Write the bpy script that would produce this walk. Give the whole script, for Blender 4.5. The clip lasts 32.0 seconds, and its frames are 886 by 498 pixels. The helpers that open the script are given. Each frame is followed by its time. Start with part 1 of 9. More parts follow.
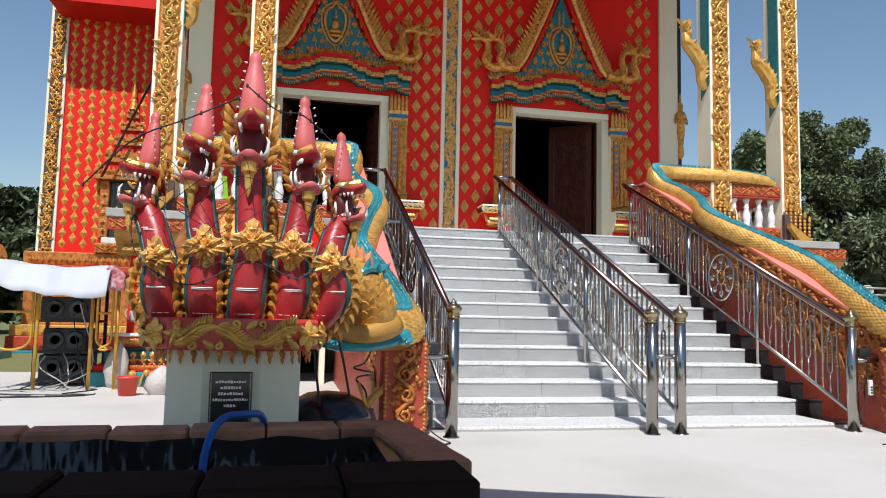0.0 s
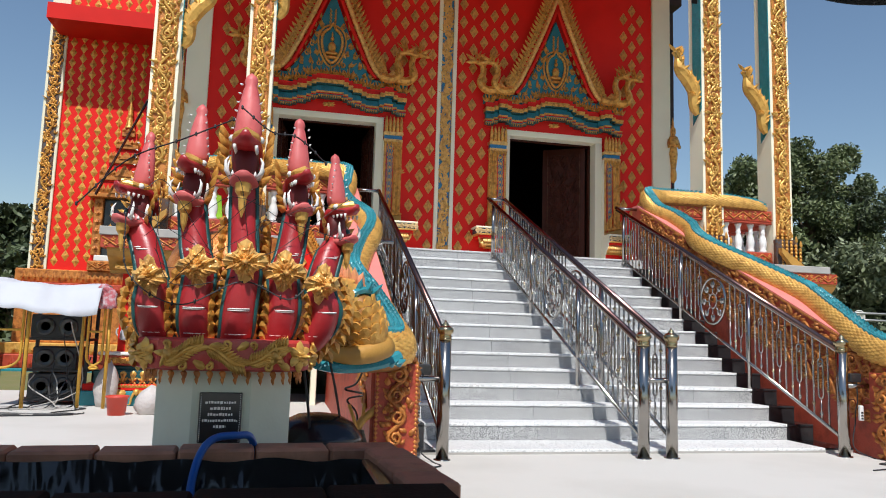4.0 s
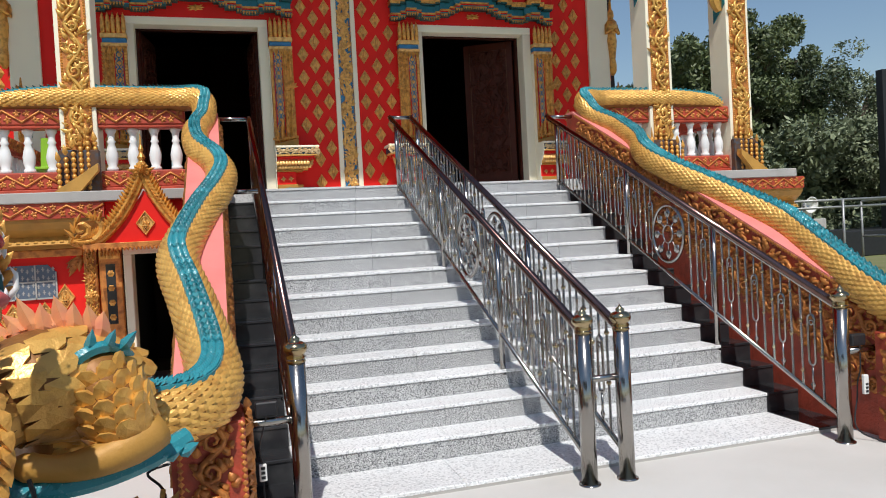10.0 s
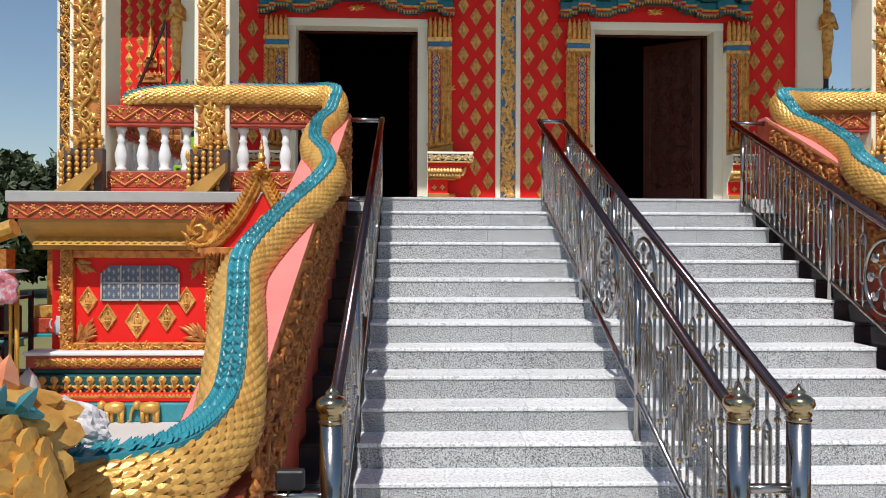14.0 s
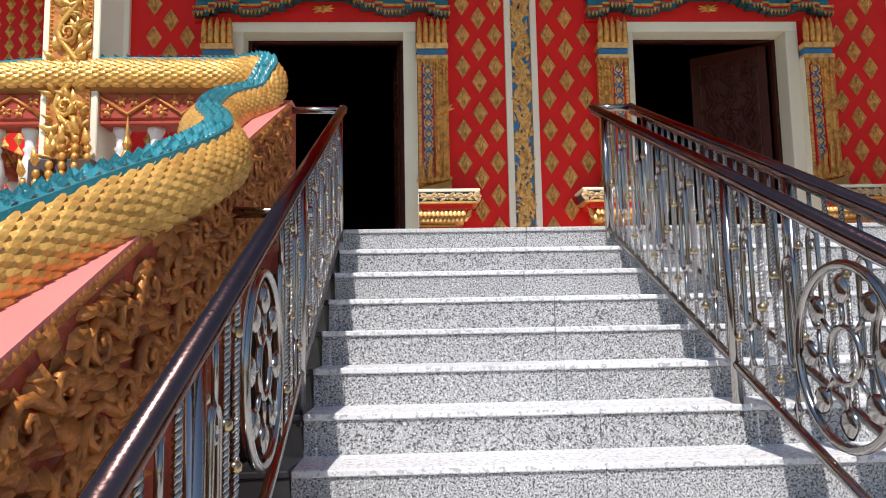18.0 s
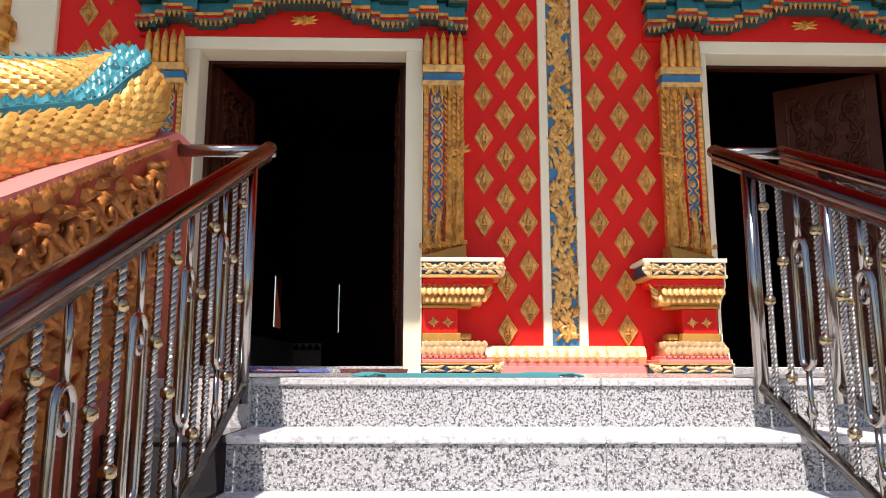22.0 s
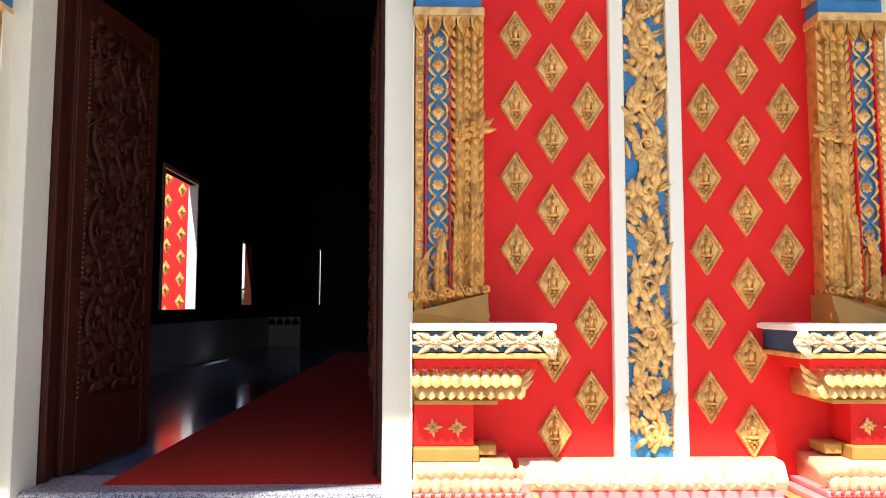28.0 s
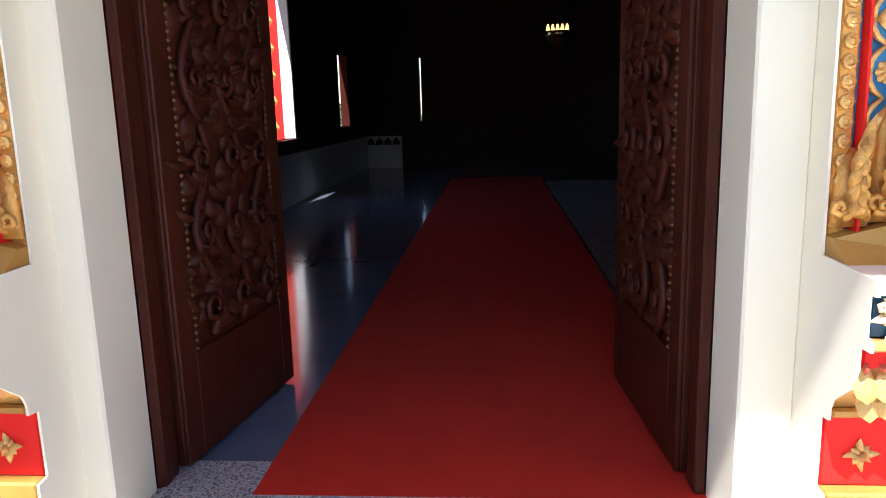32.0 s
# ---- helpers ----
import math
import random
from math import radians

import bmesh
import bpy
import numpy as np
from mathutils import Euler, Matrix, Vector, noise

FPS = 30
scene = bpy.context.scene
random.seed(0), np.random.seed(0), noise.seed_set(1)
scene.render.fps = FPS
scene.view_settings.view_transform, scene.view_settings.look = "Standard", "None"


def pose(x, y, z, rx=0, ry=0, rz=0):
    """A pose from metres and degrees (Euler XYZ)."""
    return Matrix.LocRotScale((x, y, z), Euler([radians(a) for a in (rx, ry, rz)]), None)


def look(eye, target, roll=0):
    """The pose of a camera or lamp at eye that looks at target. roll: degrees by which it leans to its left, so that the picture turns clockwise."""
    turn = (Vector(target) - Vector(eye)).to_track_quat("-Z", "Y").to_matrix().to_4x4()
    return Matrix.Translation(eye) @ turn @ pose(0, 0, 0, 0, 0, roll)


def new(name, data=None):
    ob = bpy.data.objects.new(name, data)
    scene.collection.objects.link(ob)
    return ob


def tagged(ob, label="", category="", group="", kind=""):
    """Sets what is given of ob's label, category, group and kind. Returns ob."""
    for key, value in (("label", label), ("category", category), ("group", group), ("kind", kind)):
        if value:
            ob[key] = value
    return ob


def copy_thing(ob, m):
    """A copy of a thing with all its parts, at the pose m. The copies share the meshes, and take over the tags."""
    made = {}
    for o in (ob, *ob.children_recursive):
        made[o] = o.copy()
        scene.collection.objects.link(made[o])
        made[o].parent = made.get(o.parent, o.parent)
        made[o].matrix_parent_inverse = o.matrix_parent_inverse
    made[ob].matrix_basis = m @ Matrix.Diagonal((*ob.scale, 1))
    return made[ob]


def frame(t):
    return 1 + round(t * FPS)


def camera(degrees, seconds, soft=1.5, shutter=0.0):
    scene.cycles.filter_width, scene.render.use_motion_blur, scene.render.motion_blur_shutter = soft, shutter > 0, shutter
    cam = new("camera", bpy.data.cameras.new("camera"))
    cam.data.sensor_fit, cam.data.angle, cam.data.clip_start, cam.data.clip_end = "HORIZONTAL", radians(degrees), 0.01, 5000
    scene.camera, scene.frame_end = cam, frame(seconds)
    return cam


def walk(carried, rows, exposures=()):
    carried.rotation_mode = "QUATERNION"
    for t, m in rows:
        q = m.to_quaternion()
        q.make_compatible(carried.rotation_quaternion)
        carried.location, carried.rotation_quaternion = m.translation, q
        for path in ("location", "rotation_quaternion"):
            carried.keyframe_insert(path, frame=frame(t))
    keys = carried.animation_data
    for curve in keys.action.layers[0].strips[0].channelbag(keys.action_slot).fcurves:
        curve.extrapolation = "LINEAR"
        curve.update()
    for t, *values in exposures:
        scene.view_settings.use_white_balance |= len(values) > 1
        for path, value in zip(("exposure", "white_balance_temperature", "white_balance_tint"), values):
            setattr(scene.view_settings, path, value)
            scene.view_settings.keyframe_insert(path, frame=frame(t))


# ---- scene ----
cam = camera(62.9, 32.0, soft=1.0)
PATH = [
    (0, (0.05, -0.558, 1.07), (0.465, 1.39, 1.251), 1.2),
    (0.5, (0.043, -0.557, 1.073), (0.446, 1.392, 1.273), 1.0),
    (1, (0.059, -0.55, 1.07), (0.471, 1.395, 1.28), 1.4),
    (1.5, (0.059, -0.559, 1.069), (0.47, 1.386, 1.291), 1.5),
    (2, (0.047, -0.564, 1.074), (0.458, 1.38, 1.301), 1.4),
    (2.5, (0.054, -0.565, 1.076), (0.483, 1.376, 1.3), 1.8),
    (4.5, (0.06, -0.585, 1.077), (0.488, 1.354, 1.318), 1.7),
    (5, (0.092, -0.543, 1.093), (0.514, 1.399, 1.321), 1.9),
    (5.5, (0.141, -0.453, 1.209), (0.566, 1.496, 1.356), 1.5),
    (6, (0.172, -0.414, 1.396), (0.599, 1.539, 1.448), 0.0),
    (6.5, (0.237, -0.386, 1.604), (0.652, 1.571, 1.624), -2.9),
    (7, (0.388, -0.38, 1.759), (0.847, 1.567, 1.747), -1.4),
    (7.5, (0.444, -0.326, 1.761), (0.93, 1.614, 1.705), 0.8),
    (8, (0.498, -0.061, 1.755), (1.063, 1.857, 1.704), 0.8),
    (8.5, (0.604, 0.217, 1.757), (1.262, 2.104, 1.697), -0.1),
    (9, (0.813, 0.534, 1.74), (1.231, 2.49, 1.734), 0.3),
    (9.5, (0.982, 0.911, 1.763), (1.394, 2.869, 1.76), -0.9),
    (10, (1.154, 1.292, 1.772), (1.719, 3.21, 1.728), -3.1),
    (10.5, (1.36, 1.507, 1.784), (1.821, 3.453, 1.779), 0.5),
    (11, (1.497, 1.73, 1.781), (1.913, 3.686, 1.762), 0.4),
    (11.5, (1.648, 1.951, 1.87), (1.97, 3.924, 1.79), 0.0),
    (12, (1.841, 2.096, 1.91), (1.955, 4.093, 1.955), 1.0),
    (12.5, (1.999, 2.361, 1.871), (2.149, 4.355, 1.903), 0.5),
    (13, (1.893, 2.379, 1.904), (2.111, 4.367, 1.927), 1.0),
    (13.5, (1.936, 2.318, 1.883), (1.992, 4.318, 1.872), 0.2),
    (15.5, (1.714, 3.054, 1.786), (1.843, 5.046, 1.896), 0.1),
    (16, (1.856, 3.519, 1.783), (1.874, 5.514, 1.921), 0.1),
    (16.5, (1.86, 4.014, 1.803), (2.039, 6.002, 1.937), 0.6),
    (17, (1.944, 4.559, 1.763), (2.013, 6.55, 1.944), 0.8),
    (17.5, (1.961, 5.053, 1.743), (2.019, 7.045, 1.902), 0.9),
    (18, (1.962, 5.603, 1.749), (2.046, 7.589, 1.969), -1.1),
    (18.5, (1.985, 6.035, 1.776), (2.015, 8.021, 2.009), 0.5),
    (19, (1.935, 6.48, 1.857), (2.072, 8.463, 2.079), -1.0),
    (19.5, (1.921, 6.714, 1.987), (2.065, 8.698, 2.198), -1.0),
    (20, (2.01, 6.985, 2.17), (2.082, 8.956, 2.498), -1.5),
    (20.5, (2.005, 7.174, 2.218), (2.16, 9.109, 2.7), -0.4),
    (21, (2.016, 7.411, 2.322), (2.266, 9.35, 2.742), -0.2),
    (21.5, (2.126, 7.648, 2.395), (2.261, 9.621, 2.696), 0.4),
    (22, (2.128, 7.861, 2.458), (2.164, 9.833, 2.787), 0.1),
    (22.5, (2.09, 8.082, 2.602), (2.261, 10.051, 2.905), -1.8),
    (23, (2.207, 8.354, 2.687), (2.261, 10.332, 2.978), -0.6),
    (23.5, (2.275, 8.511, 2.779), (2.325, 10.487, 3.084), -1.9),
    (24, (2.225, 8.765, 2.913), (2.394, 10.741, 3.173), -2.1),
    (24.5, (2.205, 9.038, 3.075), (2.464, 11.013, 3.255), 0.3),
    (25, (2.166, 9.29, 3.113), (2.432, 11.261, 3.321), 1.4),
    (25.5, (2.165, 9.426, 3.148), (2.428, 11.402, 3.318), 1.5),
    (27.5, (2.18, 10.409, 3.477), (2.562, 12.363, 3.667), 0.4),
    (28, (2.105, 10.594, 3.561), (2.161, 12.587, 3.719), 0.1),
    (28.5, (1.981, 10.825, 3.678), (1.784, 12.815, 3.658), -2.2),
    (29, (1.983, 11.127, 3.76), (1.602, 13.08, 3.565), -2.4),
    (29.5, (1.944, 11.302, 3.906), (1.422, 13.218, 3.67), -2.4),
    (30, (1.801, 11.503, 3.913), (1.182, 13.386, 3.646), -4.8),
    (30.5, (1.74, 11.768, 3.907), (1.229, 13.666, 3.536), -5.4),
    (31, (1.558, 12.012, 3.912), (1.1, 13.915, 3.502), -2.9),
    (31.5, (1.299, 12.3, 3.927), (1.029, 14.244, 3.544), -3.0),
    (32, (1.13, 12.609, 3.915), (0.976, 14.566, 3.533), -1.6),
]
EXPOSURES = ((0, -0.12, 6300, 9.5), (6, -0.23, 6330, 9.8), (9, -0.32, 6345, 9.9), (13, -0.31, 6350, 11.2), (16, -0.15, 6350, 12.5), (19, -0.07, 6430, 15.2), (20, -0.02, 6510, 16.4), (21, 0.3, 6640, 17.4), (22, 0.28, 6820, 18.2), (23, 0.33, 7000, 19.0), (24, 0.38, 6925, 18.5), (25.5, 0.5, 6712, 17.8), (27, 0.9, 6300, 17.0), (28, 1.033, 6200, 17.0), (28.2, 0.99, 6150, 17.1), (29, 0.836, 5950, 17.5), (30, 0.75, 5950, 16.7), (31, 0.92, 5950, 15.8), (32, 1.4, 5950, 15.0))
walk(cam, [(t, look(eye, target, roll)) for t, eye, target, roll in PATH], EXPOSURES)

# ---- world, sun ----
world = bpy.data.worlds.new("world")
scene.world = world
world.use_nodes = True
wn = world.node_tree
sky = wn.nodes.new("ShaderNodeTexSky")
sky.sky_type, sky.sun_disc = "NISHITA", False
sky.sun_elevation, sky.sun_rotation = radians(56), radians(192)
sky.air_density, sky.dust_density, sky.ozone_density = 1.3, 0.4, 2.6
wn.links.new(sky.outputs[0], wn.nodes["Background"].inputs[0])
wn.nodes["Background"].inputs[1].default_value = 0.115
sun = new("sun", bpy.data.lights.new("sun", "SUN"))
sun.data.energy, sun.data.angle, sun.data.color = 5.0, radians(0.53), (1.0, 0.97, 0.92)
sun.matrix_world = look((0, 0, 20), (0.12 * 20, 0.54 * 20, 20 - 0.83 * 20))

# ---- building helpers ----
def shade(me, smooth):
    if smooth:
        me.polygons.foreach_set("use_smooth", [True] * len(me.polygons))


SMALL = {'carved_vine', 'beading', 'carved_frieze', 'cove_petals', 'blossom_row', 'petal_row', 'small_petals', 'shaft_blossoms', 'rope_column', 'shelf_carving', 'drop_fringe', 'crest_leaves', 'crocket_edge', 'gable_carving', 'buttress_shafts', 'corner_vine', 'rail_carving', 'bead_edge', 'flame_carving', 'bead_line', 'post_carving', 'post_beads', 'slab_carving', 'drip_fringe', 'frame_carving', 'corner_leaves', 'inlay_blossoms', 'carving', 'bead_moulding', 'grille_bars', 'fang_set', 'white_rings', 'crest_studs', 'cheek_ornament', 'text_line', 'flame_foot', 'rope_knot', 'die_blossom', 'lotus_corbel', 'lotus_base'}


def part(name, bm, material, parent=None, label="", smooth=False, kind=""):
    me = bpy.data.meshes.new(name)
    bm.to_mesh(me)
    bm.free()
    me.materials.append(material)
    shade(me, smooth)
    ob = new(name, me)
    if parent is not None:
        ob.parent = parent
        if name in SMALL:
            kind = "stuff"
            me.polygons.foreach_set("use_smooth", [name not in ("beading", "text_line", "grille_bars")] * len(me.polygons))
    return tagged(ob, label, kind=kind)


def share(name, me, parent, m):
    ob = new(name, me)
    ob.parent = parent
    ob.matrix_basis = m
    return ob


def thing(name, label, category, group="", kind="", at=None):
    ob = new(name)
    ob.empty_display_size = 0.1
    if at is not None:
        ob.location = at
    return tagged(ob, label, category, group, kind)


def struct(name, label="", category=""):
    return thing(name, label, category, kind="structure")


def B():
    return bmesh.new()


def faces(bm, co, fs):
    v = [bm.verts.new(c) for c in co]
    for f in fs:
        bm.faces.new([v[i] for i in f])
    return v


def box(bm, x0, x1, y0, y1, z0, z1, c=0.0):
    """A box; c chamfers all its edges."""
    if c <= 0:
        co = [(x, y, z) for x in (x0, x1) for y in (y0, y1) for z in (z0, z1)]
        faces(bm, co, ((0, 1, 3, 2), (4, 6, 7, 5), (0, 4, 5, 1), (2, 3, 7, 6), (0, 2, 6, 4), (1, 5, 7, 3)))
        return
    lo, hi = (x0, y0, z0), (x1, y1, z1)
    v = {}
    for ix in (0, 1):
        for iy in (0, 1):
            for iz in (0, 1):
                corner = [(lo, hi)[k][a] for a, k in enumerate((ix, iy, iz))]
                sgn = [(1, -1)[k] for k in (ix, iy, iz)]
                for a in range(3):
                    p = [corner[b] + (0 if b == a else sgn[b] * c) for b in range(3)]
                    v[ix, iy, iz, a] = bm.verts.new(p)
    def q(*k):
        bm.faces.new([v[i] for i in k])
    for a in range(3):
        b, d = (a + 1) % 3, (a + 2) % 3
        for s in (0, 1):
            ks = []
            for i, j in ((0, 0), (1, 0), (1, 1), (0, 1)):
                k = [0, 0, 0]
                k[a], k[b], k[d] = s, i, j
                ks.append((*k, a))
            q(*(ks if s else ks[::-1]))
        for i in (0, 1):
            for j in (0, 1):
                k0, k1 = [0, 0, 0], [0, 0, 0]
                k0[b] = k1[b] = i
                k0[d] = k1[d] = j
                k1[a] = 1
                ks = [(*k0, b), (*k1, b), (*k1, d), (*k0, d)]
                q(*(ks if (i ^ j) else ks[::-1]))
    for ix in (0, 1):
        for iy in (0, 1):
            for iz in (0, 1):
                ks = [(ix, iy, iz, a) for a in range(3)]
                q(*(ks if (ix + iy + iz) % 2 else ks[::-1]))


def extrude(bm, pts, a, b, m=None):
    """A closed outline (y, z) extruded along x from a to b, then moved by m."""
    n = len(pts)
    co = [Vector((a, *p)) for p in pts] + [Vector((b, *p)) for p in pts]
    if m is not None:
        co = [m @ c for c in co]
    v = [bm.verts.new(c) for c in co]
    for i in range(n):
        j = (i + 1) % n
        bm.faces.new((v[i], v[j], v[n + j], v[n + i]))
    bm.faces.new(v[:n][::-1])
    bm.faces.new(v[n:])


def slab(bm, pts, y0, y1):
    """A closed outline (x, z) with a thickness from y0 to y1."""
    extrude(bm, [(p[0], p[1]) for p in pts], y0, y1, Matrix(((0, 1, 0, 0), (1, 0, 0, 0), (0, 0, 1, 0), (0, 0, 0, 1))))


def sweep(bm, pts, radii, seg=8, flat=1.0, up=(0, 0, 1), cap=True):
    """A tube of changing radius along points; flat squeezes it along up."""
    pts = [Vector(p) for p in pts]
    n = len(pts)
    if not hasattr(radii, "__len__"):
        radii = [radii] * n
    radii = [float(q) for q in radii]
    rings = []
    side = None
    for i, p in enumerate(pts):
        t = (pts[min(i + 1, n - 1)] - pts[max(i - 1, 0)]).normalized()
        if side is None:
            side = t.cross(Vector(up))
            if side.length < 1e-4:
                side = t.cross(Vector((1, 0, 0.01)))
            side.normalize()
        else:
            side = (side - t * side.dot(t)).normalized()
        nor = side.cross(t).normalized()
        rings.append([bm.verts.new(p + radii[i] * (math.cos(2 * math.pi * k / seg) * side + flat * math.sin(2 * math.pi * k / seg) * nor)) for k in range(seg)])
    for a, b in zip(rings, rings[1:]):
        for k in range(seg):
            bm.faces.new((a[k], a[(k + 1) % seg], b[(k + 1) % seg], b[k]))
    if cap:
        bm.faces.new(rings[0][::-1])
        bm.faces.new(rings[-1])
    return rings


def curve(pts, n):
    """Catmull-Rom points through pts (tuples of any length), n to a stretch."""
    P = [np.array(p, float) for p in pts]
    P = [2 * P[0] - P[1]] + P + [2 * P[-1] - P[-2]]
    out = []
    for i in range(1, len(P) - 2):
        for k in range(n):
            t = k / n
            a, b, c, d = P[i - 1:i + 3]
            out.append(0.5 * (2 * b + (c - a) * t + (2 * a - 5 * b + 4 * c - d) * t * t + (3 * b - 3 * c + d - a) * t ** 3))
    out.append(P[-2])
    return out


def lathe(bm, prof, seg=16, at=(0, 0, 0), m=None):
    """A turned shape: (radius, z) from bottom to top."""
    rings = []
    for r, z in prof:
        ring = []
        for k in range(seg):
            a = 2 * math.pi * k / seg
            c = Vector((r * math.cos(a), r * math.sin(a), z))
            c = (m @ c) if m is not None else c
            ring.append(bm.verts.new(c + Vector(at)))
        rings.append(ring)
    for a, b in zip(rings, rings[1:]):
        for k in range(seg):
            bm.faces.new((a[k], a[(k + 1) % seg], b[(k + 1) % seg], b[k]))
    bm.faces.new(rings[0][::-1])
    bm.faces.new(rings[-1])


# ---- materials ----
def material(name, colour, rough=0.6, metal=0.0, vary=0.25, scale=3.0, fine=60.0, bump=0.15, tint=None, spec=0.5, coat=0.0, dist=0.01):
    """A surface with variation at two scales, relief and uneven gloss."""
    m = bpy.data.materials.new(name)
    m.use_nodes = True
    nt = m.node_tree
    n, ln = nt.nodes, nt.links
    b = n["Principled BSDF"]
    tc = n.new("ShaderNodeTexCoord")
    info = n.new("ShaderNodeObjectInfo")
    a = n.new("ShaderNodeTexNoise")
    a.inputs["Scale"].default_value, a.inputs["Detail"].default_value = scale, 6
    f = n.new("ShaderNodeTexNoise")
    f.inputs["Scale"].default_value, f.inputs["Detail"].default_value = fine, 3
    for t in (a, f):
        ln.new(tc.outputs["Object"], t.inputs["Vector"])
    mix = n.new("ShaderNodeMix")
    mix.data_type = "RGBA"
    dark = tint if tint else tuple(c * 0.55 for c in colour)
    mix.inputs["A"].default_value, mix.inputs["B"].default_value = (*dark, 1), (*colour, 1)
    ramp = n.new("ShaderNodeMapRange")
    ramp.inputs["From Min"].default_value, ramp.inputs["From Max"].default_value = 0.3, 0.55
    ramp.inputs["To Min"].default_value, ramp.inputs["To Max"].default_value = 1 - vary, 1.0
    ln.new(a.outputs["Fac"], ramp.inputs["Value"])
    ln.new(ramp.outputs["Result"], mix.inputs["Factor"])
    hsv = n.new("ShaderNodeHueSaturation")
    vr = n.new("ShaderNodeMapRange")
    vr.inputs["To Min"].default_value, vr.inputs["To Max"].default_value = 0.92, 1.08
    ln.new(info.outputs["Random"], vr.inputs["Value"])
    ln.new(vr.outputs["Result"], hsv.inputs["Value"])
    ln.new(mix.outputs["Result"], hsv.inputs["Color"])
    ln.new(hsv.outputs["Color"], b.inputs["Base Color"])
    rr = n.new("ShaderNodeMapRange")
    rr.inputs["To Min"].default_value, rr.inputs["To Max"].default_value = max(rough - 0.12, 0.03), min(rough + 0.12, 1)
    ln.new(f.outputs["Fac"], rr.inputs["Value"])
    ln.new(rr.outputs["Result"], b.inputs["Roughness"])
    b.inputs["Metallic"].default_value = metal
    b.inputs["Specular IOR Level"].default_value = spec
    b.inputs["Coat Weight"].default_value = coat
    if bump > 0:
        bp = n.new("ShaderNodeBump")
        bp.inputs["Strength"].default_value, bp.inputs["Distance"].default_value = bump, dist
        ln.new(f.outputs["Fac"], bp.inputs["Height"])
        ln.new(bp.outputs["Normal"], b.inputs["Normal"])
    return m


def speckled(name, ground_colour, dark, light, scale, rough, amount=0.45):
    """Granite or terrazzo: fine grains of two colours on a ground."""
    m = material(name, ground_colour, rough, vary=0.18, scale=2.2, fine=140, bump=0.03)
    nt = m.node_tree
    n, ln = nt.nodes, nt.links
    b = n["Principled BSDF"]
    base = b.inputs["Base Color"].links[0].from_socket
    tc = [x for x in n if x.bl_idname == "ShaderNodeTexCoord"][0]
    for k, (col, lo, hi, sc) in enumerate(((dark, 0.56 - amount * 0.1, 0.60, scale), (light, 0.57, 0.62, scale * 1.3))):
        t = n.new("ShaderNodeTexNoise")
        t.inputs["Scale"].default_value, t.inputs["Detail"].default_value, t.inputs["Roughness"].default_value = sc, 2, 0.6
        mp = n.new("ShaderNodeMapping")
        mp.inputs["Location"].default_value = (3.1 * k, 1.7 * k, 0)
        ln.new(tc.outputs["Object"], mp.inputs["Vector"])
        ln.new(mp.outputs["Vector"], t.inputs["Vector"])
        r = n.new("ShaderNodeMapRange")
        r.inputs["From Min"].default_value, r.inputs["From Max"].default_value = lo, hi
        ln.new(t.outputs["Fac"], r.inputs["Value"])
        x = n.new("ShaderNodeMix")
        x.data_type = "RGBA"
        x.inputs["B"].default_value = (*col, 1)
        ln.new(base, x.inputs["A"])
        ln.new(r.outputs["Result"], x.inputs["Factor"])
        base = x.outputs["Result"]
    ln.new(base, b.inputs["Base Color"])
    return m


RED = material("red_paint", (0.74, 0.018, 0.012), 0.55, vary=0.3, scale=1.3, fine=40, bump=0.06, tint=(0.46, 0.012, 0.008), spec=0.2)
REDFLOW = material("worn_red_paint", (0.46, 0.06, 0.024), 0.55, vary=0.6, scale=9, fine=50, bump=0.2, tint=(0.26, 0.03, 0.014))
GOLD = material("gold_paint", (0.76, 0.38, 0.08), 0.34, 0.35, vary=0.75, scale=16, fine=90, bump=0.4, tint=(0.25, 0.085, 0.014))
BRIGHTGOLD = material("bright_gold_paint", (0.74, 0.42, 0.10), 0.34, 0.35, vary=0.6, scale=11, fine=80, bump=0.25, tint=(0.36, 0.15, 0.025))
PALEGOLD = material("pale_gold_paint", (0.84, 0.49, 0.145), 0.33, 0.32, vary=0.7, scale=16, fine=90, bump=0.35, tint=(0.36, 0.14, 0.035))
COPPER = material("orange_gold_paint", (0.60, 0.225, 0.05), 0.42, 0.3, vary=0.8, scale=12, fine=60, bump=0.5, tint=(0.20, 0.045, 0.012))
OCHRE = material("ochre_paint", (0.50, 0.26, 0.05), 0.55, 0.1, vary=0.5, scale=5, fine=60, bump=0.2)
CREAM = material("cream_wall_paint", (0.86, 0.80, 0.61), 0.6, vary=0.14, scale=1.6, fine=45, bump=0.04, tint=(0.6, 0.56, 0.44))
WHITE = material("white_paint", (0.82, 0.81, 0.78), 0.5, vary=0.2, scale=4, fine=60, bump=0.08, tint=(0.55, 0.53, 0.5))
TEAL = material("teal_paint", (0.035, 0.25, 0.29), 0.24, vary=0.45, scale=9, fine=80, bump=0.25, tint=(0.012, 0.14, 0.18))
DARKTEAL = material("dark_teal_paint", (0.012, 0.085, 0.085), 0.4, vary=0.45, scale=9, fine=80, bump=0.2, tint=(0.006, 0.04, 0.04))
BLUE = material("blue_paint", (0.03, 0.20, 0.42), 0.5, vary=0.35, scale=9, fine=80, bump=0.15, tint=(0.01, 0.08, 0.2))
PINK = material("pink_paint", (0.80, 0.25, 0.22), 0.55, vary=0.3, scale=3, fine=50, bump=0.1, tint=(0.6, 0.14, 0.12))
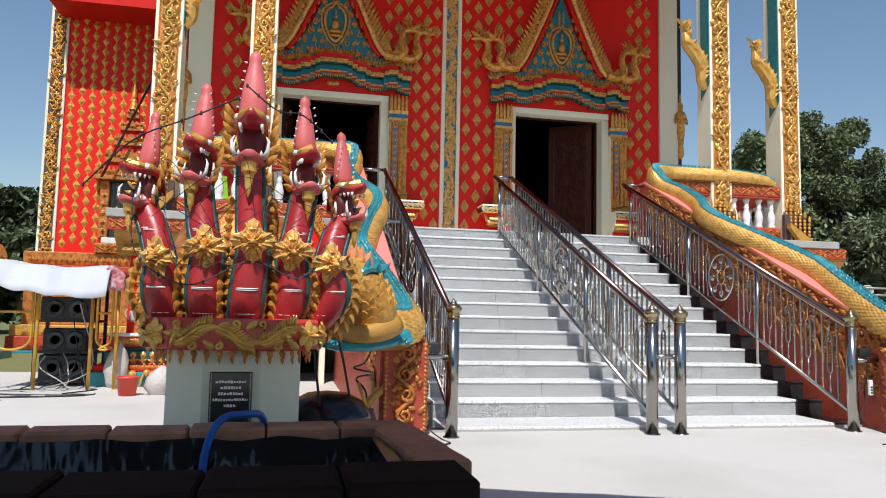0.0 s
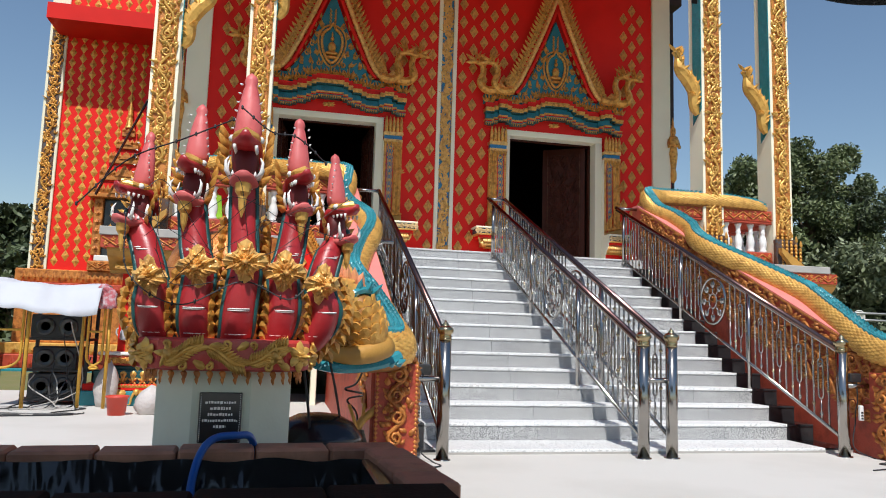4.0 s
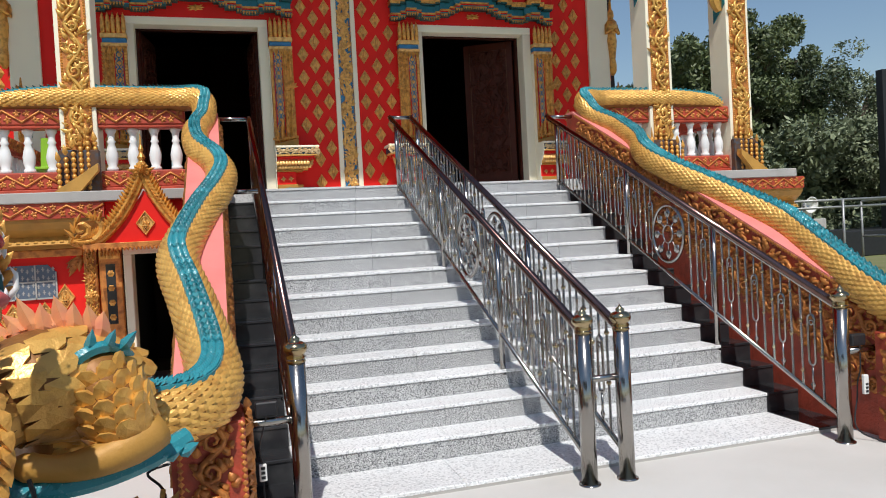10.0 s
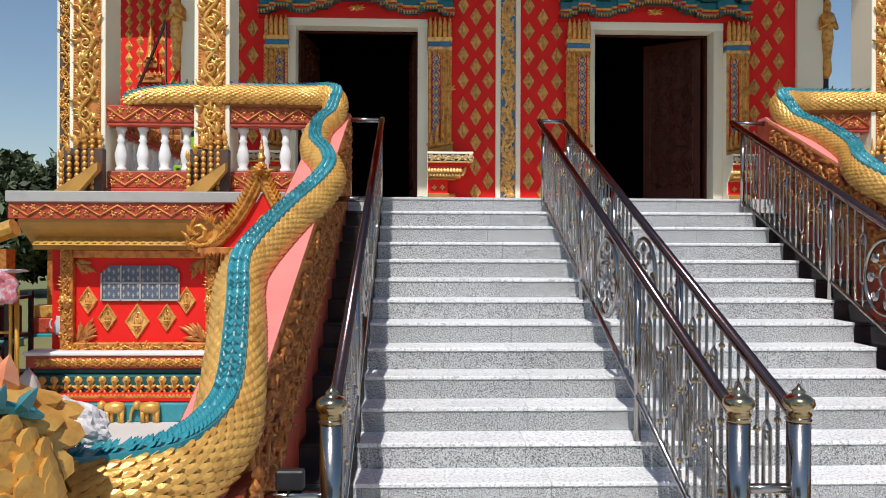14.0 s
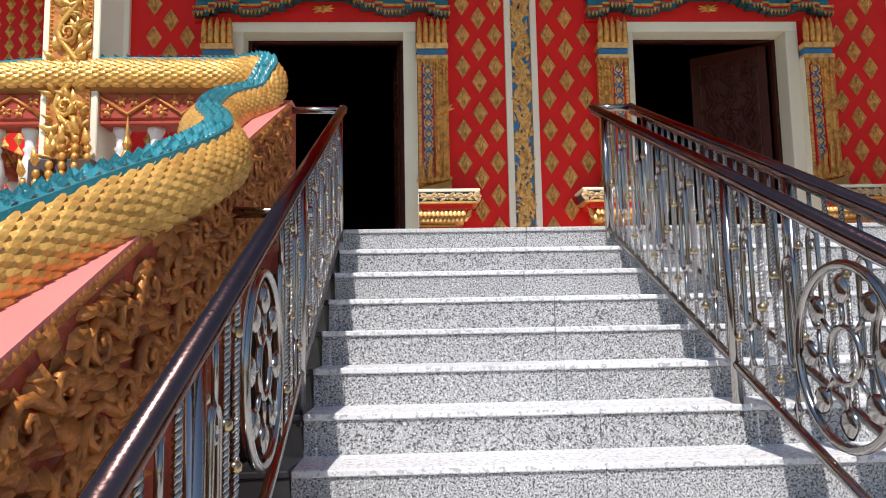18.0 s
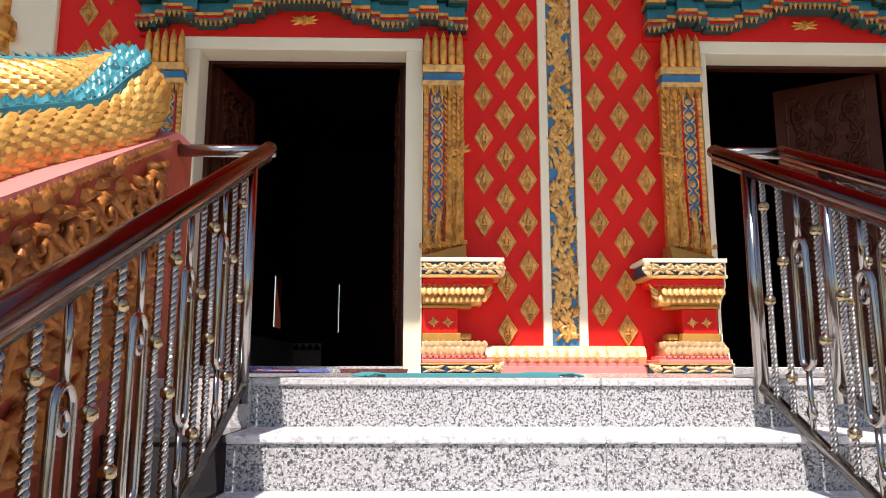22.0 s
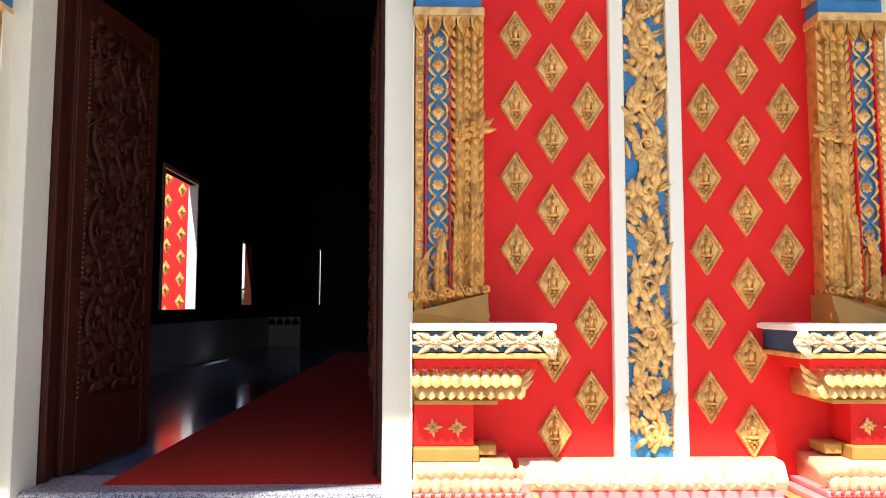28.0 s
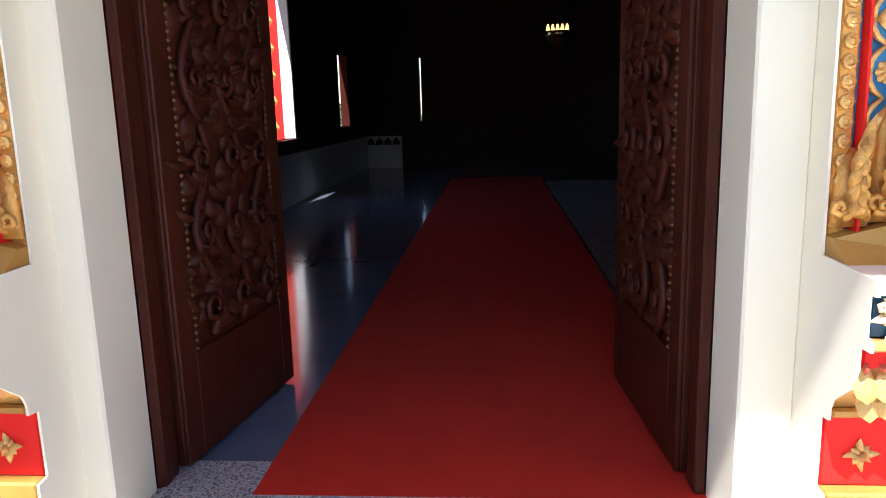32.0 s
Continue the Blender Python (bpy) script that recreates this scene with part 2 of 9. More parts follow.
CEMENT = material("grey_cement", (0.42, 0.40, 0.37), 0.85, vary=0.35, scale=3, fine=80, bump=0.2)
STEEL = material("stainless_steel", (0.36, 0.34, 0.315), 0.17, 1.0, vary=0.15, scale=8, fine=120, bump=0.01)
BRASS = material("brass_knob", (0.42, 0.33, 0.19), 0.18, 1.0, vary=0.3, scale=20, fine=150, bump=0.01)
MAROON = material("brown_tinted_steel_rail", (0.17, 0.10, 0.088), 0.15, 1.0, vary=0.3, scale=6, fine=90, bump=0.02)
WOOD = material("dark_carved_wood", (0.062, 0.014, 0.007), 0.42, vary=0.5, scale=5, fine=60, bump=0.25, tint=(0.026, 0.006, 0.003), spec=0.16)
BLACK = material("black_rubber", (0.018, 0.018, 0.02), 0.5, vary=0.4, scale=8, fine=80, bump=0.1, tint=(0.008, 0.008, 0.009))
RISER = speckled("speckled_granite", (0.44, 0.44, 0.435), (0.065, 0.065, 0.068), (0.69, 0.69, 0.68), 108, 0.5, 1.0)
TREAD = speckled("pale_granite_tread", (0.76, 0.76, 0.75), (0.46, 0.46, 0.46), (0.86, 0.86, 0.85), 46, 0.45, 0.35)
BLACKSTONE = material("black_granite", (0.022, 0.022, 0.024), 0.16, vary=0.5, scale=5, fine=150, bump=0.02, tint=(0.06, 0.06, 0.06))
MARBLE = speckled("polished_terrace_marble", (0.60, 0.59, 0.575), (0.39, 0.385, 0.38), (0.69, 0.68, 0.665), 62, 0.16, 0.45)
CONCRETE = material("plaza_concrete", (0.55, 0.53, 0.495), 0.85, vary=0.4, scale=0.9, fine=45, bump=0.15, tint=(0.40, 0.38, 0.34))
GRASS = material("grass_ground", (0.16, 0.17, 0.06), 0.95, vary=0.6, scale=1.5, fine=25, bump=0.6, tint=(0.22, 0.18, 0.10))
BRICK = material("brown_block", (0.45, 0.20, 0.12), 0.75, vary=0.5, scale=6, fine=60, bump=0.25, tint=(0.11, 0.045, 0.028))
# brown block with the awning's shade put into its colour
DARKBRICK = material("shade_darkened_block", (0.022, 0.014, 0.011), 0.95, vary=0.5, scale=6, fine=60, bump=0.3, spec=0.1)
PLASTIC = material("black_plastic_sheet", (0.01, 0.01, 0.011), 0.2, vary=0.3, scale=6, fine=40, bump=0.1, dist=0.004)
LOTUS = material("pale_cream_gold_paint", (0.80, 0.60, 0.33), 0.42, 0.12, vary=0.6, scale=18, fine=90, bump=0.3, tint=(0.5, 0.27, 0.1))
FLOORIN = material("polished_hall_floor", (0.13, 0.15, 0.20), 0.11, vary=0.3, scale=2, fine=20, bump=0.0)
CARPET = material("red_carpet", (0.58, 0.02, 0.004), 0.95, vary=0.25, scale=5, fine=260, bump=0.4, dist=0.004)
# interior gloom is put into this near-black colour; also serves the dado motifs
DARKWALL = material("shade_darkened_interior", (0.026, 0.011, 0.009), 0.7, vary=0.6, scale=6, fine=50, bump=0.1)
BARK = material("tree_bark", (0.16, 0.12, 0.09), 0.9, vary=0.5, scale=5, fine=40, bump=0.5)

BURNT = material("burnt_orange_plaster", (0.42, 0.06, 0.028), 0.55, 0.0, vary=0.7, scale=9, fine=45, bump=0.5, tint=(0.18, 0.03, 0.014))
# shade in the gaps of carving, put into the colour of its backing
DEEP = material("recess_shade_tone", (0.10, 0.045, 0.02), 0.7, vary=0.6, scale=14, fine=60, bump=0.2, tint=(0.02, 0.10, 0.16))
CX = 3.525            # middle of the stairs and of the front
PLAT = 2.43          # terrace level
RISE, RUN, NOSE0 = 0.17, 0.30, 6.28


def nose(y):
    return 0.05 + RISE * (y - NOSE0) / RUN


def mirror(x):
    return 2 * CX - x


def settle(before, scale, move):
    """Sets what was built since: scales it about the origin and moves it to its place."""
    m = Matrix.Translation(move) @ Matrix.Diagonal((*scale, 1))
    for ob in list(scene.objects):
        if ob.name not in before and ob.parent is None:
            ob.matrix_basis = m @ ob.matrix_basis


def mark():
    return set(ob.name for ob in scene.objects)


FACADE = ((1.074, 1.074, 1.074), (-0.03, 14.87 - 1.074 * 14.52, PLAT * (1 - 1.074)))
PORCH = ((1.083, 1.0, 1.08), (-0.06, 0.2, PLAT * (1 - 1.08)))
RAILING = ((1.083, 1.0, 1.19), (-0.06, 0.2, 2.53 - 1.19 * PLAT))
WING = ((1.065, 1.065, 1.065), (0.0, -0.63, -0.2))
HALL = ((1.06, 1.02, 1.06), (0.0, 14.87 - 1.02 * 14.52, PLAT * (1 - 1.06)))
BASE = ((1.02, 1.0, 1.0), (-0.04, -0.1, 0.0))
NEAR = ((1.085, 1.085, 1.085), (-0.05, -0.66, 0.065))
YARD = ((1.05, 1.05, 1.05), (-0.06, -0.45, 0.0))

# ---- ornament ----
ID = Matrix.Identity(4)


def face_front(x, y, z, turn=0.0):
    """Local x across, local z along, facing -y; turn rolls it in the wall's plane (degrees)."""
    return pose(x, y, z) @ Matrix.Rotation(radians(turn), 4, "Y")


def put(bm, m, co, fs):
    return faces(bm, [m @ Vector(c) for c in co], fs)


def leaf(bm, m, x, z, ang, ln, wd, h):
    """A raised pointed leaf lying in the wall's plane, its tip in direction ang (radians from +x)."""
    c, s = math.cos(ang), math.sin(ang)
    def P(u, v, d):
        u, v = u * ln, v * wd
        return (x + u * c - v * s, -d * h, z + u * s + v * c)
    put(bm, m, [P(0, 0.14, 0), P(0.32, 0.5, 0), P(0.68, 0.42, 0.1), P(1, 0.2, 0.45), P(0.66, -0.22, 0.1), P(0.3, -0.48, 0), P(0, -0.14, 0), P(0.1, 0, 0.55), P(0.42, 0.02, 1), P(0.74, 0.14, 0.8)],
        ((0, 7, 1), (7, 8, 1), (1, 8, 9, 2), (2, 9, 3), (9, 4, 3), (8, 5, 4, 9), (7, 5, 8), (6, 5, 7), (0, 6, 7)))


def round_petal(bm, m, x, z, ang, ln, wd, h):
    """A broad domed petal."""
    c, s = math.cos(ang), math.sin(ang)
    def P(u, v, d):
        u, v = u * ln, v * wd
        return (x + u * c - v * s, -d * h, z + u * s + v * c)
    put(bm, m, [P(0, 0.2, 0.3), P(0.5, 0.52, 0.1), P(0.82, 0.4, 0.2), P(1.0, 0, 0.35), P(0.82, -0.4, 0.2), P(0.5, -0.52, 0.1), P(0, -0.2, 0.3), P(0.55, 0, 1)],
        ((0, 7, 1), (1, 7, 2), (2, 7, 3), (3, 7, 4), (4, 7, 5), (5, 7, 6), (6, 7, 0)))


def curl(bm, m, x, z, r, ang, sense, thick, h, n=9):
    """A spiral tendril that starts at (x, z) and winds in."""
    pts, rad = [], []
    cx, cz = x + r * math.cos(ang), z + r * math.sin(ang)
    for k in range(n):
        t = k / (n - 1)
        rr = r * (1 - 0.75 * t)
        a = ang + math.pi + sense * t * 2 * math.pi * 1.15
        pts.append(m @ Vector((cx + rr * math.cos(a), -h * (0.45 + 0.4 * t), cz + rr * math.sin(a))))
        rad.append(thick * (1 - 0.55 * t) + 0.001)
    sweep(bm, pts, rad, 5)


def vine(bm, m, length, width, step, seed=0, h=0.03, lush=1.0):
    """A carved strip of winding stem, curls and leaves along local z."""
    r = random.Random(seed)
    n = max(2, round(length / step))
    st = length / n
    stem, rad = [], []
    for k in range(n * 4 + 1):
        z = st * k / 4
        stem.append(m @ Vector((0.26 * width * math.sin(math.pi * k / 4), -h * 0.4, z)))
        rad.append(width * 0.075)
    sweep(bm, stem, rad, 5)
    for k in range(n):
        s = 1 if k % 2 else -1
        z = st * (k + 0.5)
        bx = -s * 0.22 * width
        curl(bm, m, bx, z - st * 0.2, min(width * 0.25, st * 0.36), radians(90 - s * 55), s, width * 0.065, h)
        for q in range(round(6 * lush)):
            lx = r.uniform(-0.42, 0.42) * width
            lz = z + r.uniform(-0.5, 0.5) * st
            leaf(bm, m, lx, lz, radians(90 + r.uniform(-75, 75)), st * r.uniform(0.28, 0.5), width * r.uniform(0.14, 0.24), h * r.uniform(0.6, 1.1))


def beads(bm, m, length, step, r):
    """A row of small half-round studs along local z."""
    n = max(1, int(length / step))
    for k in range(n):
        z = step * (k + 0.5)
        put(bm, m, [(r, 0, z), (0, 0, z + r), (-r, 0, z), (0, 0, z - r), (0, -r, z)], ((0, 4, 1), (1, 4, 2), (2, 4, 3), (3, 4, 0)))


def petals(bm, x0, x1, step, y, z0, z1, d, lean=0.0):
    """A row of upright lotus petals on a moulding facing -y; lean moves the tips forward."""
    n = max(1, round((x1 - x0) / step))
    st = (x1 - x0) / n
    h = z1 - z0
    for k in range(n):
        c = x0 + st * (k + 0.5)
        for w, a, b, dd in ((0.5, 0.0, 1.0, d), (0.22, 0.15, 0.72, d * 1.6)):
            put(bm, ID, [(c - w * st, y, z0 + a * h), (c + w * st, y, z0 + a * h), (c + w * st * 1.05, y - dd * 0.5 - lean * 0.5, z0 + (a + b) * 0.42 * h), (c, y - dd * 0.4 - lean, z0 + b * h),
                         (c - w * st * 1.05, y - dd * 0.5 - lean * 0.5, z0 + (a + b) * 0.42 * h), (c, y - dd - lean * 0.4, z0 + (a + b) * 0.36 * h)],
                ((0, 1, 5), (1, 2, 5), (2, 3, 5), (3, 4, 5), (4, 0, 5)))


def zigzag(bm, x0, x1, y, z0, z1, seed, h=0.02):
    """A frieze of zigzag stems with flowers in the triangles, facing -y."""
    n = max(2, round((x1 - x0) / ((z1 - z0) * 1.15)))
    st = (x1 - x0) / n
    r = random.Random(seed)
    pts = [Vector((x0 + st * k, y - h * 0.4, (z0 + 0.15 * (z1 - z0)) if k % 2 else (z1 - 0.15 * (z1 - z0)))) for k in range(n + 1)]
    sweep(bm, pts, (z1 - z0) * 0.09, 4)
    for k in range(n):
        c = x0 + st * (k + 0.5)
        for up in (0, 1):
            zc = z0 + (0.3 if up == (k % 2) else 0.7) * (z1 - z0)
            cx = c + (0.25 if up else -0.25) * st
            for q in range(5):
                leaf(bm, face_front(0, y, 0), cx, zc, radians(72 * q + r.uniform(0, 40)), (z1 - z0) * 0.27, (z1 - z0) * 0.2, h)


def blossom(bm, m, x, z, r, h, n=8):
    for k in range(n):
        round_petal(bm, m, x, z, 2 * math.pi * k / n, r, r * 5.2 / n, h * 0.6)
    for k in range(n):
        round_petal(bm, m, x, z, 2 * math.pi * (k + 0.5) / n, r * 0.68, r * 3.6 / n, h)
    lathe(bm, [(r * 0.3, 0), (r * 0.28, h * 0.9), (r * 0.18, h * 1.25), (r * 0.04, h * 1.4)], 8, m=m @ pose(x, 0, z, 90, 0, 0))


def medallion_mesh(w, hgt, d=0.032):
    """A lozenge plaque with a beaded rim, a sunk ground and a plain praying figure in high relief on a lotus."""
    bm = B()
    def loz(k, y):
        return [(0, y, hgt / 2 * k), (w / 2 * k, y, 0), (0, y, -hgt / 2 * k), (-w / 2 * k, y, 0)]
    co = loz(1.0, 0) + loz(0.98, -d * 0.55) + loz(0.93, -d * 0.75) + loz(0.82, -d * 0.7) + loz(0.76, -d * 0.2)
    fs = []
    for a in range(4):
        for k in range(4):
            fs.append((a * 4 + k, a * 4 + (k + 1) % 4, a * 4 + 4 + (k + 1) % 4, a * 4 + 4 + k))
    faces(bm, co, [f[::-1] for f in fs])
    faces(bm, loz(0.76, -d * 0.2), [(3, 2, 1, 0)])
    shapes = [(0, 0.02, 0.10, 0.12, 1.25), (0, 0.165, 0.062, 0.062, 1.35), (0, 0.245, 0.026, 0.06, 1.1), (0, -0.105, 0.21, 0.045, 1.3), (-0.125, 0.0, 0.035, 0.095, 1.05), (0.125, 0.0, 0.035, 0.095, 1.05), (0, 0.045, 0.03, 0.05, 1.6),
              (0, -0.185, 0.075, 0.05, 1.25), (-0.115, -0.17, 0.06, 0.04, 1.05), (0.115, -0.17, 0.06, 0.04, 1.05), (0, -0.285, 0.05, 0.05, 1.0), (-0.065, -0.235, 0.045, 0.035, 1.0), (0.065, -0.235, 0.045, 0.035, 1.0)]
    for cx, cz, rx, rz, dd in shapes:
        n = 7
        ring = [[(cx * w + q * rx * w * math.sin(2 * math.pi * k / n), -d * y_, cz * hgt + q * rz * hgt * math.cos(2 * math.pi * k / n)) for k in range(n)] for q, y_ in ((1.0, 0.2), (0.85, dd * 0.62), (0.4, dd * 0.95))]
        faces(bm, ring[0] + ring[1] + ring[2], [(r_ * n + k, r_ * n + (k + 1) % n, r_ * n + n + (k + 1) % n, r_ * n + n + k) for r_ in (0, 1) for k in range(n)] + [tuple(range(2 * n, 3 * n))])
    # halo round the figure
    arc = [Vector((0.215 * w * math.sin(q), -d * 0.45, hgt * (0.09 - 0.155 * math.cos(q)))) for q in [radians(40 + 280 * k / 14) for k in range(15)]]
    sweep(bm, arc, 0.0055, 5)
    for k in range(4):
        a0, a1 = Vector(loz(0.90, -d * 0.72)[k]), Vector(loz(0.90, -d * 0.72)[(k + 1) % 4])
        for q in range(9):
            c = a0.lerp(a1, (q + 0.5) / 9)
            w_ = 0.0085
            faces(bm, [c + Vector((w_, 0, 0)), c + Vector((0, 0, w_)), c + Vector((-w_, 0, 0)), c + Vector((0, 0, -w_)), c + Vector((0, -0.011, 0))], ((0, 4, 1), (1, 4, 2), (2, 4, 3), (3, 4, 0)))
    bmesh.ops.recalc_face_normals(bm, faces=bm.faces)
    me = bpy.data.meshes.new("medallion")
    bm.to_mesh(me)
    bm.free()
    me.materials.append(PALEGOLD)
    return me


# ---- ground ----
bm = B()
n = 48
g = [[bm.verts.new((CX + (-1 if i < n else 1) * 0 + math.copysign(abs(i - n) ** 2.4 * 0.055, i - n), 6 + math.copysign(abs(j - n) ** 2.4 * 0.055, j - n), 0)) for j in range(2 * n + 1)] for i in range(2 * n + 1)]
for i in range(2 * n):
    for j in range(2 * n):
        bm.faces.new((g[i][j], g[i + 1][j], g[i + 1][j + 1], g[i][j + 1]))
part("ground", bm, GRASS, None, "dry short grass ground reaching to the horizon", kind="structure")["category"] = "ground"
bm = B()
box(bm, -4.6, 9.6, -9, 12.5, -0.12, 0.004)
box(bm, 9.6, 14.5, -9, 14.0, -0.12, 0.004)
tagged(part("pavement", bm, CONCRETE, None, "pale smooth concrete forecourt, dusty and stained"), category="pavement", kind="structure")

# ---- stairs ----
stairs = struct("stairs", "broad flight of speckled grey granite steps with black granite edges", "stairs")
SL, SR, XL, XR = 1.115, mirror(1.115), 1.50, 5.60
bm = B()
pts = [(NOSE0 - 0.28, 0.0), (NOSE0 - 0.28, 0.03)]
for k in range(1, 15):
    pts += [(NOSE0 + RUN * k + 0.02, 0.03 + RISE * (k - 1)), (NOSE0 + RUN * k + 0.02, 0.03 + RISE * k)]
pts += [(10.9, PLAT - 0.02), (10.9, 0.0)]
extrude(bm, pts, SL, SR)
part("stair_core", bm, CEMENT, stairs)
for k in range(0, 15):
    z = 0.05 + RISE * k
    y = NOSE0 + RUN * k if k else NOSE0 - 0.27
    cuts = [XL, 2.62 + 0.06 * ((k * 7) % 3), 3.78 + 0.05 * ((k * 5) % 4), 4.82 - 0.05 * ((k * 3) % 3), XR]
    for a, b in zip(cuts, cuts[1:]):
        bm = B()
        back = y + (RUN if k else 0.57) + 0.02 if k < 14 else 11.15
        box(bm, a + 0.001, b - 0.001, y - 0.012, back, z - 0.028, z, 0.005)
        part("tread", bm, TREAD if k < 14 else MARBLE, stairs)
        if k:
            bm = B()
            box(bm, a + 0.001, b - 0.001, y, y + 0.03, z - RISE - 0.002, z - 0.028, 0.002)
            part("riser", bm, RISER, stairs)
    for a, b in ((SL, XL), (XR, SR)):
        bm = B()
        box(bm, a, b - 0.001, y - 0.01, y + (RUN if k else 0.57) + 0.02, z - 0.028, z - 0.001, 0.005)
        if k:
            box(bm, a, b - 0.001, y, y + 0.03, z - RISE - 0.002, z - 0.028)
        part("black_step_edge", bm, BLACKSTONE, stairs)

# ---- terrace floor and front base ----
terrace = struct("terrace", "polished marble terrace on a carved red and gold base", "terrace")
TY = 10.2
bm = B()
box(bm, XL, XR, 11.15, 15.0, PLAT - 0.3, PLAT, 0.004)
box(bm, -2.36, XL, 10.46, 18.4, PLAT - 0.3, PLAT - 0.003)
box(bm, XR, 9.2, 10.46, 18.4, PLAT - 0.3, PLAT - 0.003)
part("floor_slab", bm, MARBLE, terrace)
bm = B()
for a, b in ((-2.44, SL - 0.4), (SR + 0.4, 9.27)):
    box(bm, a, b, TY - 0.1, TY + 0.3, PLAT - 0.10, PLAT + 0.02, 0.01)
part("edge_coping", bm, CEMENT, terrace)

def base_side(x0, x1, s):
    """One flank of the terrace base: frieze, cove, panelled wall, mouldings. s: -1 left, 1 right."""
    ob = struct("terrace_base", "carved red, gold and teal base wall of the terrace", "wall base")
    yb = TY + 0.42
    bm = B()
    box(bm, x0 + 0.25, x1, yb + 0.06, 17.9, 0, PLAT - 0.3)
    part("core_wall", bm, RED, ob)
    bm = B()
    box(bm, x0 + 0.02, x1, TY + 0.03, TY + 0.35, PLAT - 0.27, PLAT - 0.1)
    part("frieze_board", bm, REDFLOW, ob)
    bm = B()
    zigzag(bm, x0 + 0.04, x1, TY + 0.03, PLAT - 0.265, PLAT - 0.105, 3)
    part("carved_frieze", bm, COPPER, ob, "carved gold zigzag vine frieze")
    bm = B()
    extrude(bm, [(TY + 0.06, PLAT - 0.27), (TY + 0.06, PLAT - 0.31), (TY + 0.12, PLAT - 0.38), (TY + 0.26, PLAT - 0.48), (yb - 0.06, PLAT - 0.56), (yb - 0.06, PLAT - 0.6), (yb + 0.2, PLAT - 0.6), (yb + 0.2, PLAT - 0.27)], x0 + 0.1, x1)
    part("cove", bm, OCHRE, ob)
    bm = B()
    petals(bm, x0 + 0.2, x1, 0.085, TY + 0.15, PLAT - 0.55, PLAT - 0.40, 0.02, -0.16)
    part("cove_petals", bm, OCHRE, ob)
    # lower mouldings
    for z0, z1, d, mt, nm in ((0.675, 0.72, 0.19, WHITE, "ledge"), (0.535, 0.675, 0.17, REDFLOW, "red_moulding"), (0.47, 0.535, 0.12, DARKTEAL, "dark_band"), (0.29, 0.47, 0.22, DARKTEAL, "petal_board"), (0.20, 0.29, 0.32, RED, "red_moulding"), (0.0, 0.20, 0.38, TEAL, "plinth")):
        bm = B()
        box(bm, x0 + 0.25 - d, x1, yb - d, yb + 0.1, z0, z1, 0.012)
        part(nm, bm, mt, ob)
    bm = B()
    n = round((x1 - x0) / 0.17)
    for k in range(n):
        xk = x0 + 0.2 + (x1 - x0 - 0.2) * (k + 0.5) / n
        blossom(bm, face_front(0, yb - 0.17, 0), xk, 0.605, 0.05, 0.04, 6)
        for e in (-1, 1):
            for g_ in (-1, 0, 1):
                leaf(bm, face_front(0, yb - 0.17, 0.605), xk + e * 0.02, 0, radians(90 - e * 90 + g_ * 32), 0.085, 0.04, 0.035)
    part("blossom_row", bm, GOLD, ob)
    bm = B()
    n = round((x1 - x0 - 0.1) / 0.125)
    for k in range(n):
        # a row of small masked busts on curling feet
        mk = face_front(x0 + 0.1 + (x1 - x0 - 0.1) * (k + 0.5) / n, yb - 0.22, 0)
        round_petal(bm, mk, 0, 0.37, radians(90), 0.10, 0.085, 0.05)
        round_petal(bm, mk, 0, 0.41, radians(-90), 0.11, 0.06, 0.06)
        blossom(bm, mk, 0, 0.42, 0.03, 0.07, 6)
        for e in (-1, 1):
            leaf(bm, mk, e * 0.012, 0.33, radians(90 - e * 50), 0.07, 0.04, 0.05)
            curl(bm, mk, e * 0.034, 0.315, 0.018, radians(-90), e, 0.009, 0.03, 7)
    part("petal_row", bm, BRIGHTGOLD, ob)
    bm = B()
    petals(bm, x0 + 0.1, x1, 0.04, yb - 0.32, 0.245, 0.295, 0.012)
    part("small_petals", bm, GOLD, ob)


CX, TX0 = 3.461, -2.35
TX1 = mirror(TX0)
start = mark()
base_side(TX0, -0.12, -1)
base_side(mirror(-0.12), TX1, 1)
settle(start, *BASE)
CX = 3.2053

# ---- front wall ----
WY = 14.52
start = mark()
front = struct("wall_front", "red painted front wall covered with gold lozenge plaques", "wall")
DL, DR = (-0.168, 1.774), (mirror(1.774), mirror(-0.168))
DZ0, DZ1 = 2.49, 5.444
EW = -1.536
bm = B()
xs = [EW, DL[0] - 0.16, DL[1] + 0.16, DR[0] - 0.16, DR[1] + 0.16, mirror(EW)]
for a, b in ((0, 1), (2, 3), (4, 5)):
    box(bm, xs[a], xs[b], WY, WY + 0.45, PLAT - 0.3, 12.0)
for a, b in ((1, 2), (3, 4)):
    box(bm, xs[a], xs[b], WY, WY + 0.45, DZ1 + 0.13, 12.0)
part("plaster", bm, RED, front)
